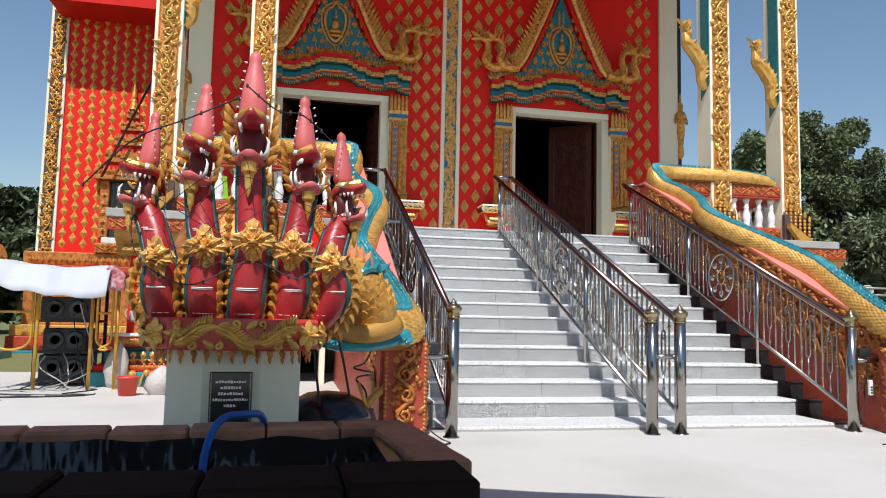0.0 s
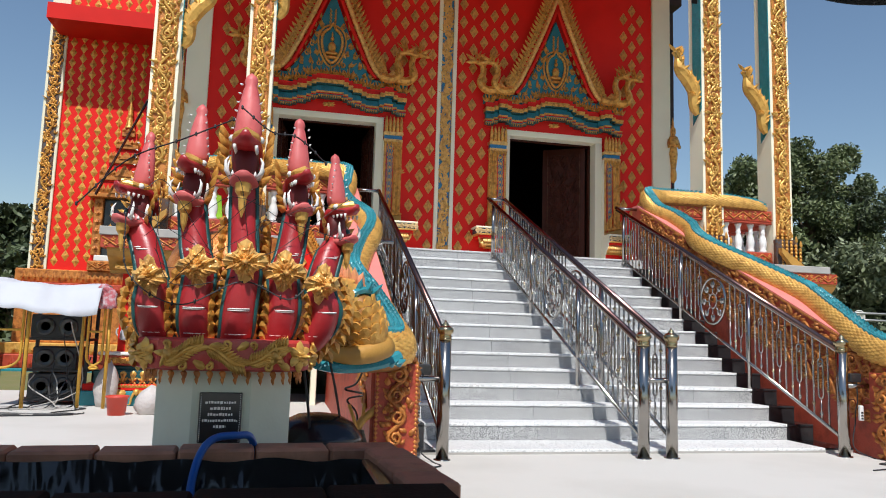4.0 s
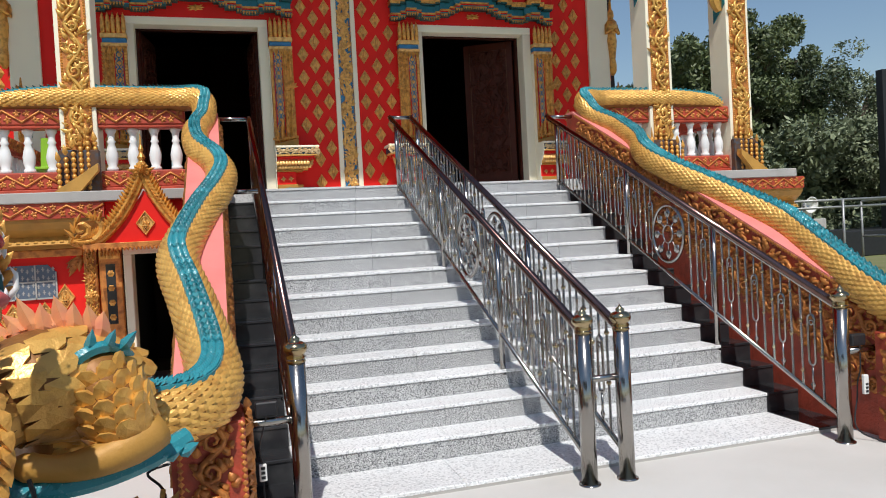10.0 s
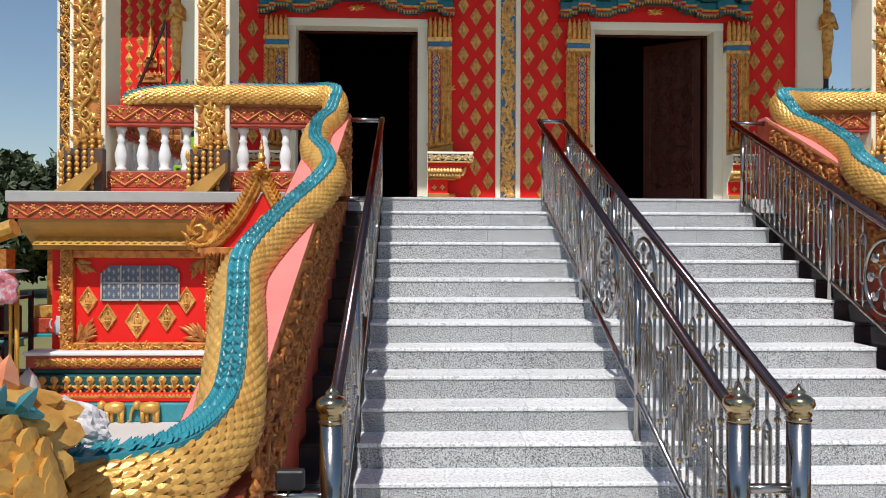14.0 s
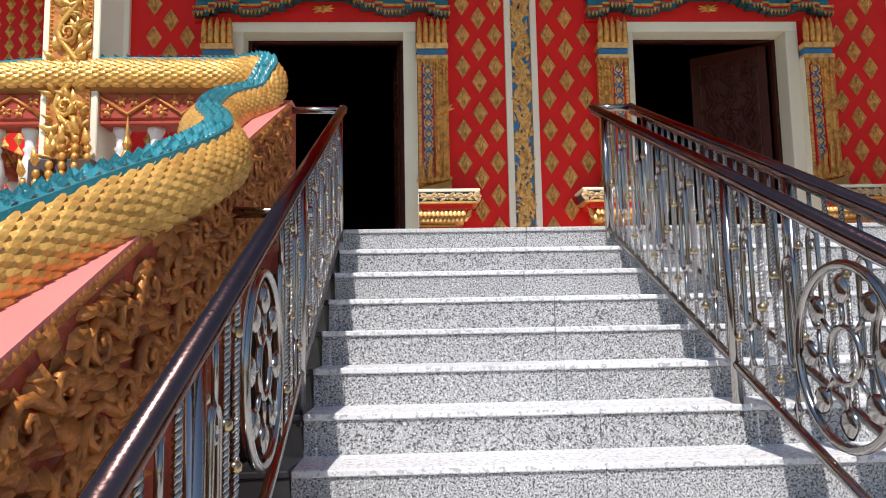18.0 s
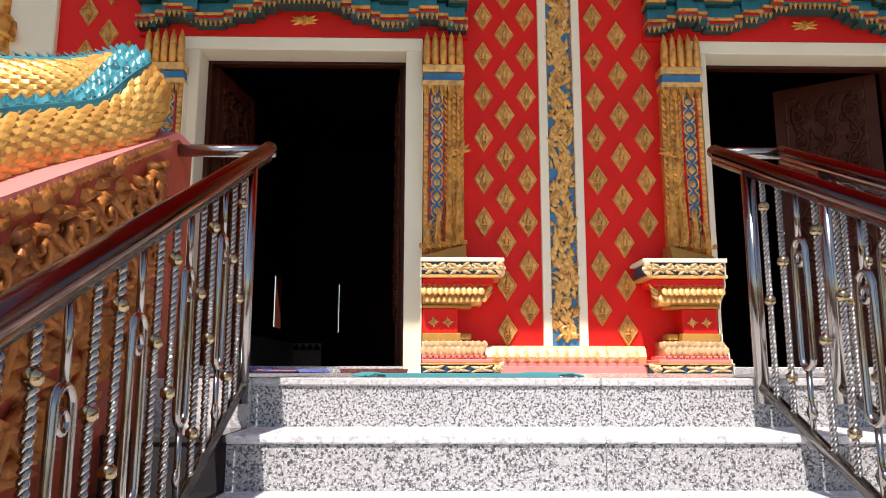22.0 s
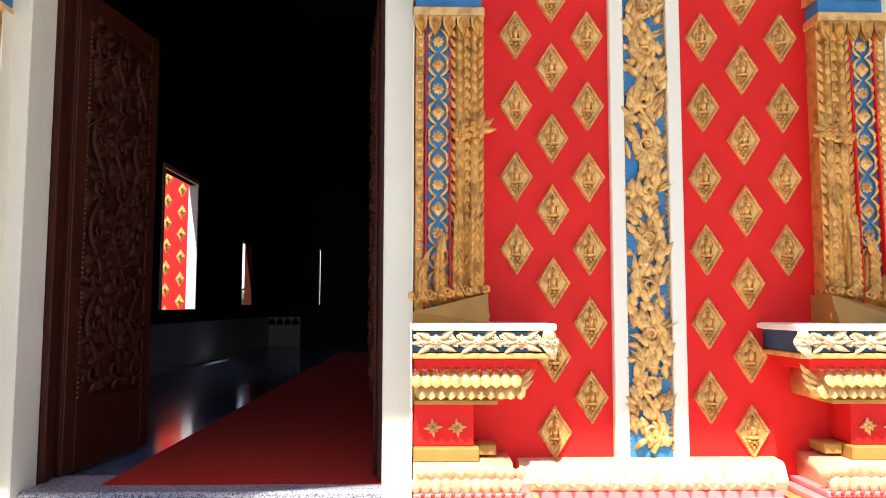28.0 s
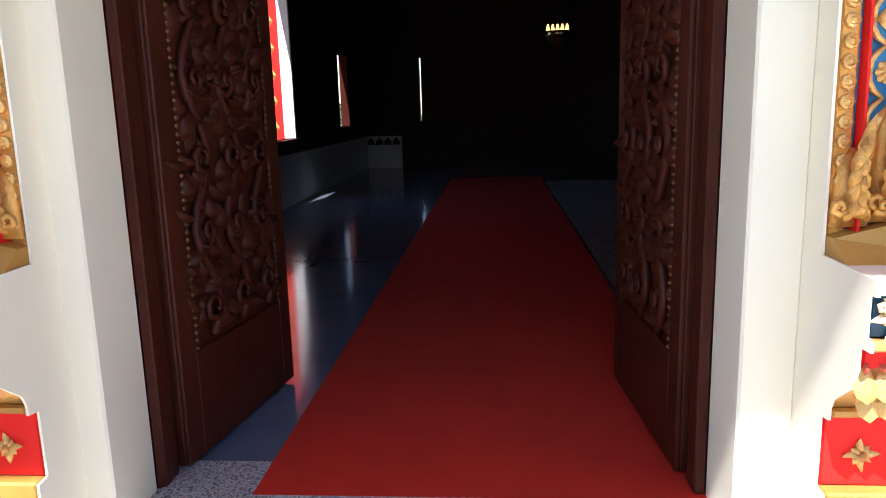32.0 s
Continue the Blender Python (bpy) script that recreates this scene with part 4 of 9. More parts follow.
def pediment(c):
    p = tagged(new("door_pediment"), "tall carved gable of gold, teal and red tiers over a doorway", "pediment", "gables over the doors")
    p.location = (c, WY, 0)
    W = 1.56
    n = 34
    tiers = ((5.575, 5.66, 0.05, RED, "red_fascia"), (5.63, 5.675, 0.15, DARKTEAL, "dark_edge"), (5.675, 5.695, 0.16, TEALWALL, "teal_edge"), (5.695, 5.72, 0.15, RED, "red_line"), (5.72, 5.75, 0.175, GOLD, "gold_line"), (5.75, 5.885, 0.10, TEALWALL, "teal_tier"), (5.885, 5.91, 0.18, DARKTEAL, "dark_lip"),
             (5.91, 5.985, 0.20, GOLD, "gold_tier"), (5.985, 6.10, 0.17, RED, "red_tier"))
    for z0, z1, d, mt, nm in tiers:
        if nm == "red_fascia":
            bm = B()
            slab(bm, [(-W, z0), (W, z0)] + [(W * (1 - 2 * q / 60), z1 + 0.02 + bump_line(1 - 2 * q / 60)) for q in range(61)], -d, 0.02)
            part(nm, bm, mt, p)
            continue
        for k in range(n):
            bm = B()
            u0, u1 = -1 + 2 * k / n, -1 + 2 * (k + 1) / n
            um = (u0 + u1) / 2
            h = bump_line(um)
            dd = d + (0.06 if h > 0.15 or abs(abs(um) - 0.75) < 0.08 else 0.03 if h > 0.05 else 0.0)
            w = W + 0.3 * (d - 0.2)
            box(bm, u0 * w, u1 * w - 0.0004, -dd, 0.02, z0 + h, z1 + h, 0.002)
            if nm == "gold_tier":
                box(bm, u0 * w, u1 * w - 0.0004, -dd - 0.02, 0.0, z1 + h - 0.03, z1 + h, 0.002)
            part(nm, bm, mt, p)
    bm = B()
    for k in range(68):
        um = -1 + 2 * (k + 0.5) / 68
        h = bump_line(um)
        dd = 0.17 + (0.06 if h > 0.15 or abs(abs(um) - 0.75) < 0.08 else 0.03 if h > 0.05 else 0.0)
        x = um * W
        put(bm, ID, [(x - 0.021, -dd - 0.004, 5.672 + h), (x + 0.021, -dd - 0.004, 5.672 + h), (x, -dd + 0.01, 5.61 + h), (x, -dd - 0.03, 5.655 + h)], ((0, 1, 3), (1, 2, 3), (2, 0, 3)))
        lathe(bm, [(0.02, 0), (0.017, 0.014), (0.005, 0.022)], 7, m=pose(x, -dd + 0.01, 5.66 + h, 90, 0, 0))
    part("drop_fringe", bm, GOLD, p)
    # antefixes on a teal band above the red tier
    for k in range(17):
        um = -1 + 2 * (k + 0.5) / 17
        h = bump_line(um)
        x = um * W * 1.01
        bm = B()
        box(bm, x - 0.093, x + 0.093, -0.15, 0.0, 6.10 + h, 6.30 + h, 0.003)
        part("teal_crest_tier", bm, TEALWALL, p)
        bm = B()
        big = 1.25 if k % 2 == 0 else 0.95
        m = face_front(x, -0.155, 6.105 + h)
        for q in (-2, -1, 0, 1, 2):
            leaf(bm, m, q * 0.03, 0.0, radians(90 - q * 20), (0.19 - 0.035 * abs(q)) * big, 0.06, 0.05)
        for e in (-1, 1):
            curl(bm, m, e * 0.045, 0.02, 0.028, radians(90 - e * 50), e, 0.012, 0.035, 8)
        blossom(bm, m, 0, 0.045, 0.03, 0.06, 6)
        part("antefix", bm, GOLD, p)
    bm = B()
    m = face_front(0, -0.055, 5.735)
    blossom(bm, m, 0, 0, 0.055, 0.02, 8)
    for e in (0, 1):
        for f in (-0.35, 0, 0.35):
            leaf(bm, m, 0, 0, math.pi * e + f, 0.14 - 0.04 * abs(f), 0.045, 0.02)
    part("fascia_blossom", bm, GOLD, p)
    # gable field, its seated figure and scrolls
    def field(k, y):
        left = curve([(-0.80 * k, 6.22), (-0.60 * k, 6.42 + 0.1 * k), (-0.36 * k, 6.95 * k + 6.4 * (1 - k)), (-0.14 * k, 7.5 * k + 6.4 * (1 - k)), (0, 7.85 * k + 6.4 * (1 - k))], 4)
        pts = [(q[0], q[1]) for q in left]
        bm = B()
        slab(bm, pts + [(-x, z) for x, z in pts[-2::-1]], -y, 0.02)
        return bm
        part("gable_rim", field(1.22, 0.10), GOLD, p)
    part("gable_field", field(1.15, 0.12), TEALWALL, p)
    bm = B()
    m = face_front(0, -0.12, 0)
    ring = [(0.20 * math.sin(a) * (1 - 0.3 * math.cos(a)), 6.92 - 0.36 * math.cos(a) + (0.12 if abs(a - math.pi) < 0.2 else 0)) for a in [2 * math.pi * k / 24 for k in range(25)]]
    sweep(bm, [Vector((q[0], -0.16, q[1])) for q in ring], 0.03, 6, cap=False)
    ring = [(0.27 * math.sin(a) * (1 - 0.3 * math.cos(a)), 6.92 - 0.44 * math.cos(a)) for a in [2 * math.pi * k / 24 for k in range(25)]]
    sweep(bm, [Vector((q[0], -0.14, q[1])) for q in ring], 0.022, 6, cap=False)
    for cx, cz, rx, rz in ((0, 6.90, 0.085, 0.12), (0, 7.07, 0.04, 0.05), (0, 6.77, 0.14, 0.05), (0, 7.16, 0.02, 0.06), (0, 6.68, 0.17, 0.035)):
        lathe(bm, [(1, 0), (0.85, 0.5), (0.4, 0.85)], 10, m=pose(cx, -0.13, cz, 90, 0, 0) @ Matrix.Diagonal((rx, rz, 0.09, 1)))
    r = random.Random(12)
    for s in (-1, 1):
        for row in range(7):
            z = 6.30 + 0.20 * row
            w = 0.86 * (1 - (z - 6.2) / 1.85)
            for k in range(max(1, int(w / 0.17))):
                x = s * (w - 0.17 * k)
                if abs(x) < 0.26 and 6.55 < z < 7.3:
                    continue
                curl(bm, m, x, z, 0.055, radians(90 - s * 30), s if k % 2 else -s, 0.017, 0.05, 9)
                for q in range(3):
                    leaf(bm, m, x + r.uniform(-0.04, 0.04), z + r.uniform(0.0, 0.06), radians(90 - s * r.uniform(-30, 60)), r.uniform(0.1, 0.16), 0.045, 0.05)
    for k in range(5):
        for e in (-1, 1):
            leaf(bm, m, e * 0.03, 7.36 + 0.07 * k, radians(90 - e * 24), 0.1, 0.04, 0.05)
    part("gable_carving", bm, GOLD, p, "plain seated figure amid gilt scrolls")
    for s in (-1, 1):
        path = curve([(s * 1.30, 6.50), (s * 1.08, 6.34), (s * 0.88, 6.50), (s * 0.66, 6.95), (s * 0.40, 7.55), (s * 0.18, 8.1), (0, 8.6)], 6)
        bm = B()
        sweep(bm, [Vector((q[0], -0.22, q[1])) for q in path], 0.05, 8, 0.9, (0, 1, 0))
        part("bargeboard", bm, PALEGOLD, p, "pale gilt bargeboard")
        bm = B()
        sweep(bm, [Vector((q[0] - s * 0.10, -0.20, q[1] - 0.02)) for q in path[8:]], 0.035, 6, 0.9, (0, 1, 0))
        part("inner_bargeboard", bm, RED, p)
        bm = B()
        for q, nx in zip(path[4:-1], path[5:]):
            a = math.atan2(nx[1] - q[1], nx[0] - q[0]) + s * math.pi / 2 - (math.pi if s > 0 else -math.pi)
            for row in range(2):
                d = 0.03 + 0.09 * row
                leaf(bm, face_front(0, -0.2 + 0.02 * row, 0), q[0] + d * math.cos(a), q[1] + d * math.sin(a), a + s * (0.55 - 0.1 * row), 0.19, 0.085, 0.06)
            curl(bm, face_front(0, -0.2, 0), q[0] + 0.08 * math.cos(a), q[1] + 0.08 * math.sin(a), 0.045, a, s, 0.016, 0.06, 7)
        part("crocket_edge", bm, GOLD, p)
        for j, dx in ((0, 0.0), (1, 0.30)):
            bm = B()
            nk = curve([(s * (1.0 + dx), 6.36), (s * (1.24 + dx), 6.32), (s * (1.40 + dx), 6.46), (s * (1.34 + dx), 6.68), (s * (1.38 + dx), 6.86), (s * (1.52 + dx), 6.92)], 5)
            yy = -0.26 + 0.05 * j
            sweep(bm, [Vector((q[0], yy, q[1])) for q in nk], [0.10 - 0.0022 * i for i in range(len(nk))], 8)
            hd = nk[-1]
            for e, ang in ((1, 35), (-1, -18)):
                sweep(bm, [Vector((hd[0], yy, hd[1])), Vector((hd[0] + s * 0.11, yy - 0.02, hd[1] + 0.11 * math.sin(radians(ang)))), Vector((hd[0] + s * 0.2, yy - 0.02, hd[1] + 0.2 * math.sin(radians(ang)) + 0.02))], [0.055, 0.045, 0.012], 7)
            for k in range(7):
                q = nk[min(len(nk) - 1, 8 + 3 * k)]
                leaf(bm, face_front(0, yy - 0.06, 0), q[0], q[1], radians(90 + s * (40 - 6 * k)), 0.15, 0.055, 0.05)
            for k in range(3):
                leaf(bm, face_front(0, yy - 0.03, 0), hd[0] - s * 0.02 * k, hd[1] + 0.05, radians(90 + s * (10 + 22 * k)), 0.22, 0.06, 0.05)
            part("end_serpent", bm, GOLD, p, "gilt serpent head finial")
    return p


for d in (DL, DR):
    pediment((d[0] + d[1]) / 2)

settle(start, *FACADE)
CX = 3.27

# ---- porch columns ----
start = mark()
CW, CD, CY = 0.37, 0.42, 10.50


def column(xc, inner):
    p = tagged(new("porch_column"), "tall square cream column faced with carved gold vine between beaded edges", "column", "columns of the porch")
    p.location = (xc, CY, 0)
    top = 9.9
    bm = B()
    box(bm, -CW / 2, CW / 2, 0, CD, PLAT, top, 0.006)
    part("shaft", bm, CREAM, p)
    bm = B()
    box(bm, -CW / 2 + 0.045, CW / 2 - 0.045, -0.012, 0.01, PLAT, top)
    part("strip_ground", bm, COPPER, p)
    for s in (-1, 1):
        bm = B()
        beads(bm, face_front(s * (CW / 2 - 0.06), -0.012, PLAT), top - PLAT, 0.03, 0.015)
        part("beading", bm, GOLD, p)
    bm = B()
    vine(bm, face_front(0, -0.012, PLAT), top - PLAT, 0.27, 0.25, int(xc * 10), 0.055, 2.8)
    part("carved_vine", bm, BRIGHTGOLD, p, "gilt carved vine with flame leaves")
    # stepped flame buttress at the foot
    bm = B()
    for k in range(6):
        x = inner * (0.10 - 0.05 * k) * -1
        h = 0.62 - 0.075 * abs(k - 1.0)
        for q in range(int(h / 0.06)):
            lathe(bm, [(0.014, 0), (0.026, 0.02), (0.026, 0.04), (0.014, 0.058)], 6, at=(-inner * (-0.16 + 0.07 * k), -0.07 - 0.02 * k, PLAT + 0.06 + 0.06 * q))
        leaf(bm, face_front(-inner * (-0.16 + 0.07 * k), -0.09 - 0.02 * k, 0), 0, PLAT + h + 0.04, radians(90), 0.12, 0.06, 0.03)
    part("buttress_shafts", bm, GOLD, p)
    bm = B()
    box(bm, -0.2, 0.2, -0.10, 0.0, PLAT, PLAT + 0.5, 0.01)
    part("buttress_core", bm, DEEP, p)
    bm = B()
    pts = [(-inner * 0.30, PLAT), (-inner * 0.02, PLAT), (inner * 0.2, PLAT + 0.26), (inner * 0.2, PLAT + 0.34)]
    if inner > 0:
        pts = pts[::-1]
    slab(bm, pts, -0.24, -0.14)
    part("buttress_slope", bm, OCHRE, p)
    return p


COLS = (-1.66, -0.37, mirror(-0.37), mirror(-1.66))
for xc, inner in zip(COLS, (1, 1, -1, -1)):
    column(xc, inner)

# teal bands and gilt brackets high on the columns
for xc, s, zt in ((COLS[0], 1, 5.15), (COLS[1], 1, 5.75), (COLS[2], -1, 4.95), (COLS[3], -1, 4.75)):
    b = tagged(new("eave_bracket"), "gilt bird-shaped eave bracket on a teal band", "bracket", "eave brackets")
    xb = xc + s * CW / 2 if xc < CX else xc - CW / 2
    sg = 1 if xc < CX else -1
    b.location = (xb, CY + 0.12, zt)
    bm = B()
    extrude(bm, [(-0.11, 0.10), (0.16, -0.12), (0.16, 4.0), (-0.11, 4.0)], 0.0 if sg > 0 else -0.012, 0.012 if sg > 0 else 0.0)
    part("teal_band", bm, TEAL, b)
    bm = B()
    nk = curve([(0.02, 0.02), (0.10, 0.16), (0.10, 0.42), (0.24, 0.62), (0.42, 0.78), (0.46, 0.98), (0.58, 1.06)], 5)
    sweep(bm, [Vector((sg * q[0] * 0.8, -0.0, q[1])) for q in nk], [0.03 + 0.09 * math.sin(math.pi * min(1, (i + 2) / len(nk))) for i in range(len(nk))], 8)
    r = random.Random(5)
    for k in range(26):
        q = nk[r.randrange(3, len(nk))]
        leaf(bm, face_front(0, -0.07, 0), sg * q[0] * 0.8, q[1], radians(90 - sg * r.uniform(-60, 80)), 0.16, 0.07, 0.05)
    part("bird", bm, BRIGHTGOLD, b, "gilt carved bird")

# entablature and porch roof over the columns
roof = struct("porch_roof", "tiled porch roof and red gold entablature above the columns", "roof")
bm = B()
box(bm, COLS[0] - 0.75, COLS[3] + 0.75, CY - 0.85, CY + 0.6, 9.9, 10.5, 0.02)
for xc in (COLS[0], COLS[3]):
    box(bm, xc - 0.3, xc + 0.3, CY + 0.6, WY + 0.5, 9.9, 10.5, 0.02)
part("beam", bm, RED, roof)
bm = B()
box(bm, COLS[0] - 0.3, COLS[3] + 0.3, CY + 0.2, WY + 0.6, 10.45, 10.6)
part("porch_ceiling", bm, RED, roof)
bm = B()
for s in (-1, 1):
    pts = [(CX + s * 6.1, 9.7), (CX, 14.7), (CX, 14.9), (CX + s * 6.1, 9.9)]
    slab(bm, pts if s > 0 else pts[::-1], CY - 0.85, WY + 1)
part("roof_slope", bm, COPPER, roof, "red clay tile slope")
bm = B()
slab(bm, [(CX - 5.4, 10.0), (CX + 5.4, 10.0), (CX, 14.5)], CY - 0.3, CY)
part("roof_gable", bm, RED, roof)

# unseen panels added between the columns to shade the floor by the doors
for s_, (xa, xb, xm) in ((-1, (COLS[0], COLS[1], COLS[1] + 1.35)), (1, (COLS[3], COLS[2], COLS[2] - 1.35))):
    val = tagged(new("porch_valance"), "plain red valance added out of view between the porch columns for shade", "valance", "valances of the porch")
    bm = B()
    lo, hi = sorted((xa, xb))
    n = 10
    pts = [(lo, 10.0)] + [(lo + (hi - lo) * k / n, 7.65 + 0.5 * math.sin(math.pi * k / n)) for k in range(n + 1)] + [(hi, 10.0)]
    slab(bm, pts, CY + 0.16, CY + 0.26)
    part("bay_panel", bm, REDFLOW, val)
    bm = B()
    # arch carried on to the middle to dim the upper wall
    arch = [(xb - s_ * -0.18, 7.3), (xb - s_ * 0.10, 7.6), (xb - s_ * 0.35, 8.0), (xb - s_ * 0.75, 8.25), (xm, 8.5), (CX, 8.75), (CX, 10.0), (xb - s_ * -0.18, 10.0)]
    slab(bm, arch, CY + 0.16, CY + 0.26)
    part("arch_spandrel", bm, REDFLOW, val)
settle(start, *PORCH)

# ---- wing wall to the side, behind ----
start = mark()
wing = struct("wall_wing", "red wing wall with rows of small gold lozenges", "wall")
GY = 17.5
for s in (-1,):
    bm = B()
    a, b = sorted((CX + s * (CX + 1.8), CX + s * (CX + 5.05)))
    box(bm, a, b, GY, GY + 0.4, 0.0, 9.6)
    part("plaster", bm, RED, wing)
    bm = B()
    e = CX + s * (CX + 5.05 + 0.17)
    box(bm, e - 0.19, e + 0.19, GY - 0.05, GY + 0.45, 0.0, 9.6, 0.01)
    part("corner_strip", bm, CREAM, wing)
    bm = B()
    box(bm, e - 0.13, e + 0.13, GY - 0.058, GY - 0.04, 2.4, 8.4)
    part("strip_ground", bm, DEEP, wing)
    bm = B()
    vine(bm, face_front(e, GY - 0.058, 2.4), 6.0, 0.27, 0.26, 3, 0.05, 2.6)
    part("corner_vine", bm, GOLD, wing)
    bm = B()
    for k in range(14):
        for j in range(28):
            x = a + 0.15 + 0.22 * k
            z = 2.6 + 0.24 * j + (0.12 if k % 2 else 0)
            if x > b - 0.08:
                continue
            put(bm, face_front(x, GY, z), [(0, 0, 0.13), (0.08, 0, 0), (0, 0, -0.13), (-0.08, 0, 0), (0, -0.035, 0)], ((0, 4, 1), (1, 4, 2), (2, 4, 3), (3, 4, 0)))
    part("lozenges", bm, GOLD, wing, kind="stuff")
bm = B()
box(bm, -5.2, -1.9, GY - 1.05, GY + 0.6, 7.75, 8.1)
part("wing_eave", bm, RED, wing)

settle(start, *WING)

# ---- balustrades of the terrace ----
start = mark()
def balustrade(x0, x1, y, label):
    p = tagged(new("balustrade"), label, "balustrade", "terrace balustrades")
    p.location = (x0, y, PLAT)
    L = x1 - x0
    bm = B()
    box(bm, 0, L, -0.09, 0.09, 0.0, 0.17, 0.012)
    part("foot_rail", bm, REDFLOW, p)
    bm = B()
    box(bm, 0, L, -0.12, 0.12, -0.085, 0.0, 0.006)
    part("plinth", bm, REDFLOW, p)
    bm = B()
    box(bm, 0, L, -0.10, 0.10, 0.60, 0.63, 0.008)
    part("rail_lip", bm, REDFLOW, p)
    bm = B()
    box(bm, 0, L, -0.11, 0.11, 0.63, 0.80, 0.012)
    part("top_rail", bm, REDFLOW, p)
    bm = B()
    zigzag(bm, 0.01, L - 0.01, -0.11, 0.635, 0.795, 4)
    zigzag(bm, 0.01, L - 0.01, -0.09, 0.01, 0.16, 5)
    part("rail_carving", bm, COPPER, p, "carved zigzag gold vine")
    n = max(2, round(L / 0.235))
    for k in range(n):
        bm = B()
        lathe(bm, [(0.062, 0.17), (0.062, 0.2), (0.045, 0.22), (0.06, 0.27), (0.066, 0.33), (0.05, 0.40), (0.034, 0.45), (0.048, 0.47), (0.034, 0.49), (0.04, 0.55), (0.058, 0.575), (0.058, 0.6)], 14, at=(L * (k + 0.5) / n, 0, 0))
        part("baluster", bm, WHITE, p, smooth=True)
    return p


BY = CY + 0.14
for a, b in ((COLS[0] + CW / 2, COLS[1] - CW / 2), (COLS[1] + CW / 2, 0.72)):
    balustrade(a, b, BY, "red and gold carved balustrade with white turned balusters")
    balustrade(mirror(b), mirror(a), BY, "red and gold carved balustrade with white turned balusters")

for s_ in (-1, 1):
    side = balustrade(0, 3.7, 0, "red and gold carved side balustrade with white turned balusters")
    side.matrix_basis = Matrix.Translation((COLS[0] - 0.02 if s_ < 0 else COLS[3] + 0.02, 10.95, PLAT)) @ Matrix.Rotation(radians(90), 4, "Z")
    sc = tagged(new("rail_scroll"), "gilt and teal flame scroll standing on the side balustrade", "ornament", "flame scrolls")
    sc.location = (COLS[0] - 0.02 if s_ < 0 else COLS[3] + 0.02, 14.1, PLAT + 0.8)
    bm = B()
    m = Matrix.Rotation(radians(90 * -s_), 4, "Z")
    for q in range(4):
        curl(bm, m, 0.0, 0.06 + 0.2 * q, 0.13 - 0.02 * q, radians(90), 1 if q % 2 else -1, 0.05, 0.05)
        for e in (-1, 1):
            leaf(bm, m, 0.0, 0.05 + 0.2 * q, radians(90 + e * 50), 0.26, 0.12, 0.06)
            leaf(bm, Matrix.Rotation(math.pi, 4, "Z") @ m, 0.0, 0.05 + 0.2 * q, radians(90 + e * 50), 0.26, 0.12, 0.06)
    sweep(bm, curve([(0, 0, 0), (0, 0.05, 0.3), (0, -0.03, 0.6), (0, 0.0, 0.95)], 4), [0.07, 0.07, 0.07, 0.065, 0.06, 0.055, 0.05, 0.045, 0.04, 0.035, 0.03, 0.02, 0.01], 8)
    part("scroll", bm, GOLD, sc, smooth=True)
    bm = B()
    for q in range(3):
        curl(bm, m, 0.03, 0.12 + 0.22 * q, 0.07, radians(60), 1, 0.03, 0.10)
    part("teal_curl", bm, TEAL, sc, smooth=True)
settle(start, *RAILING)
CX = 3.525

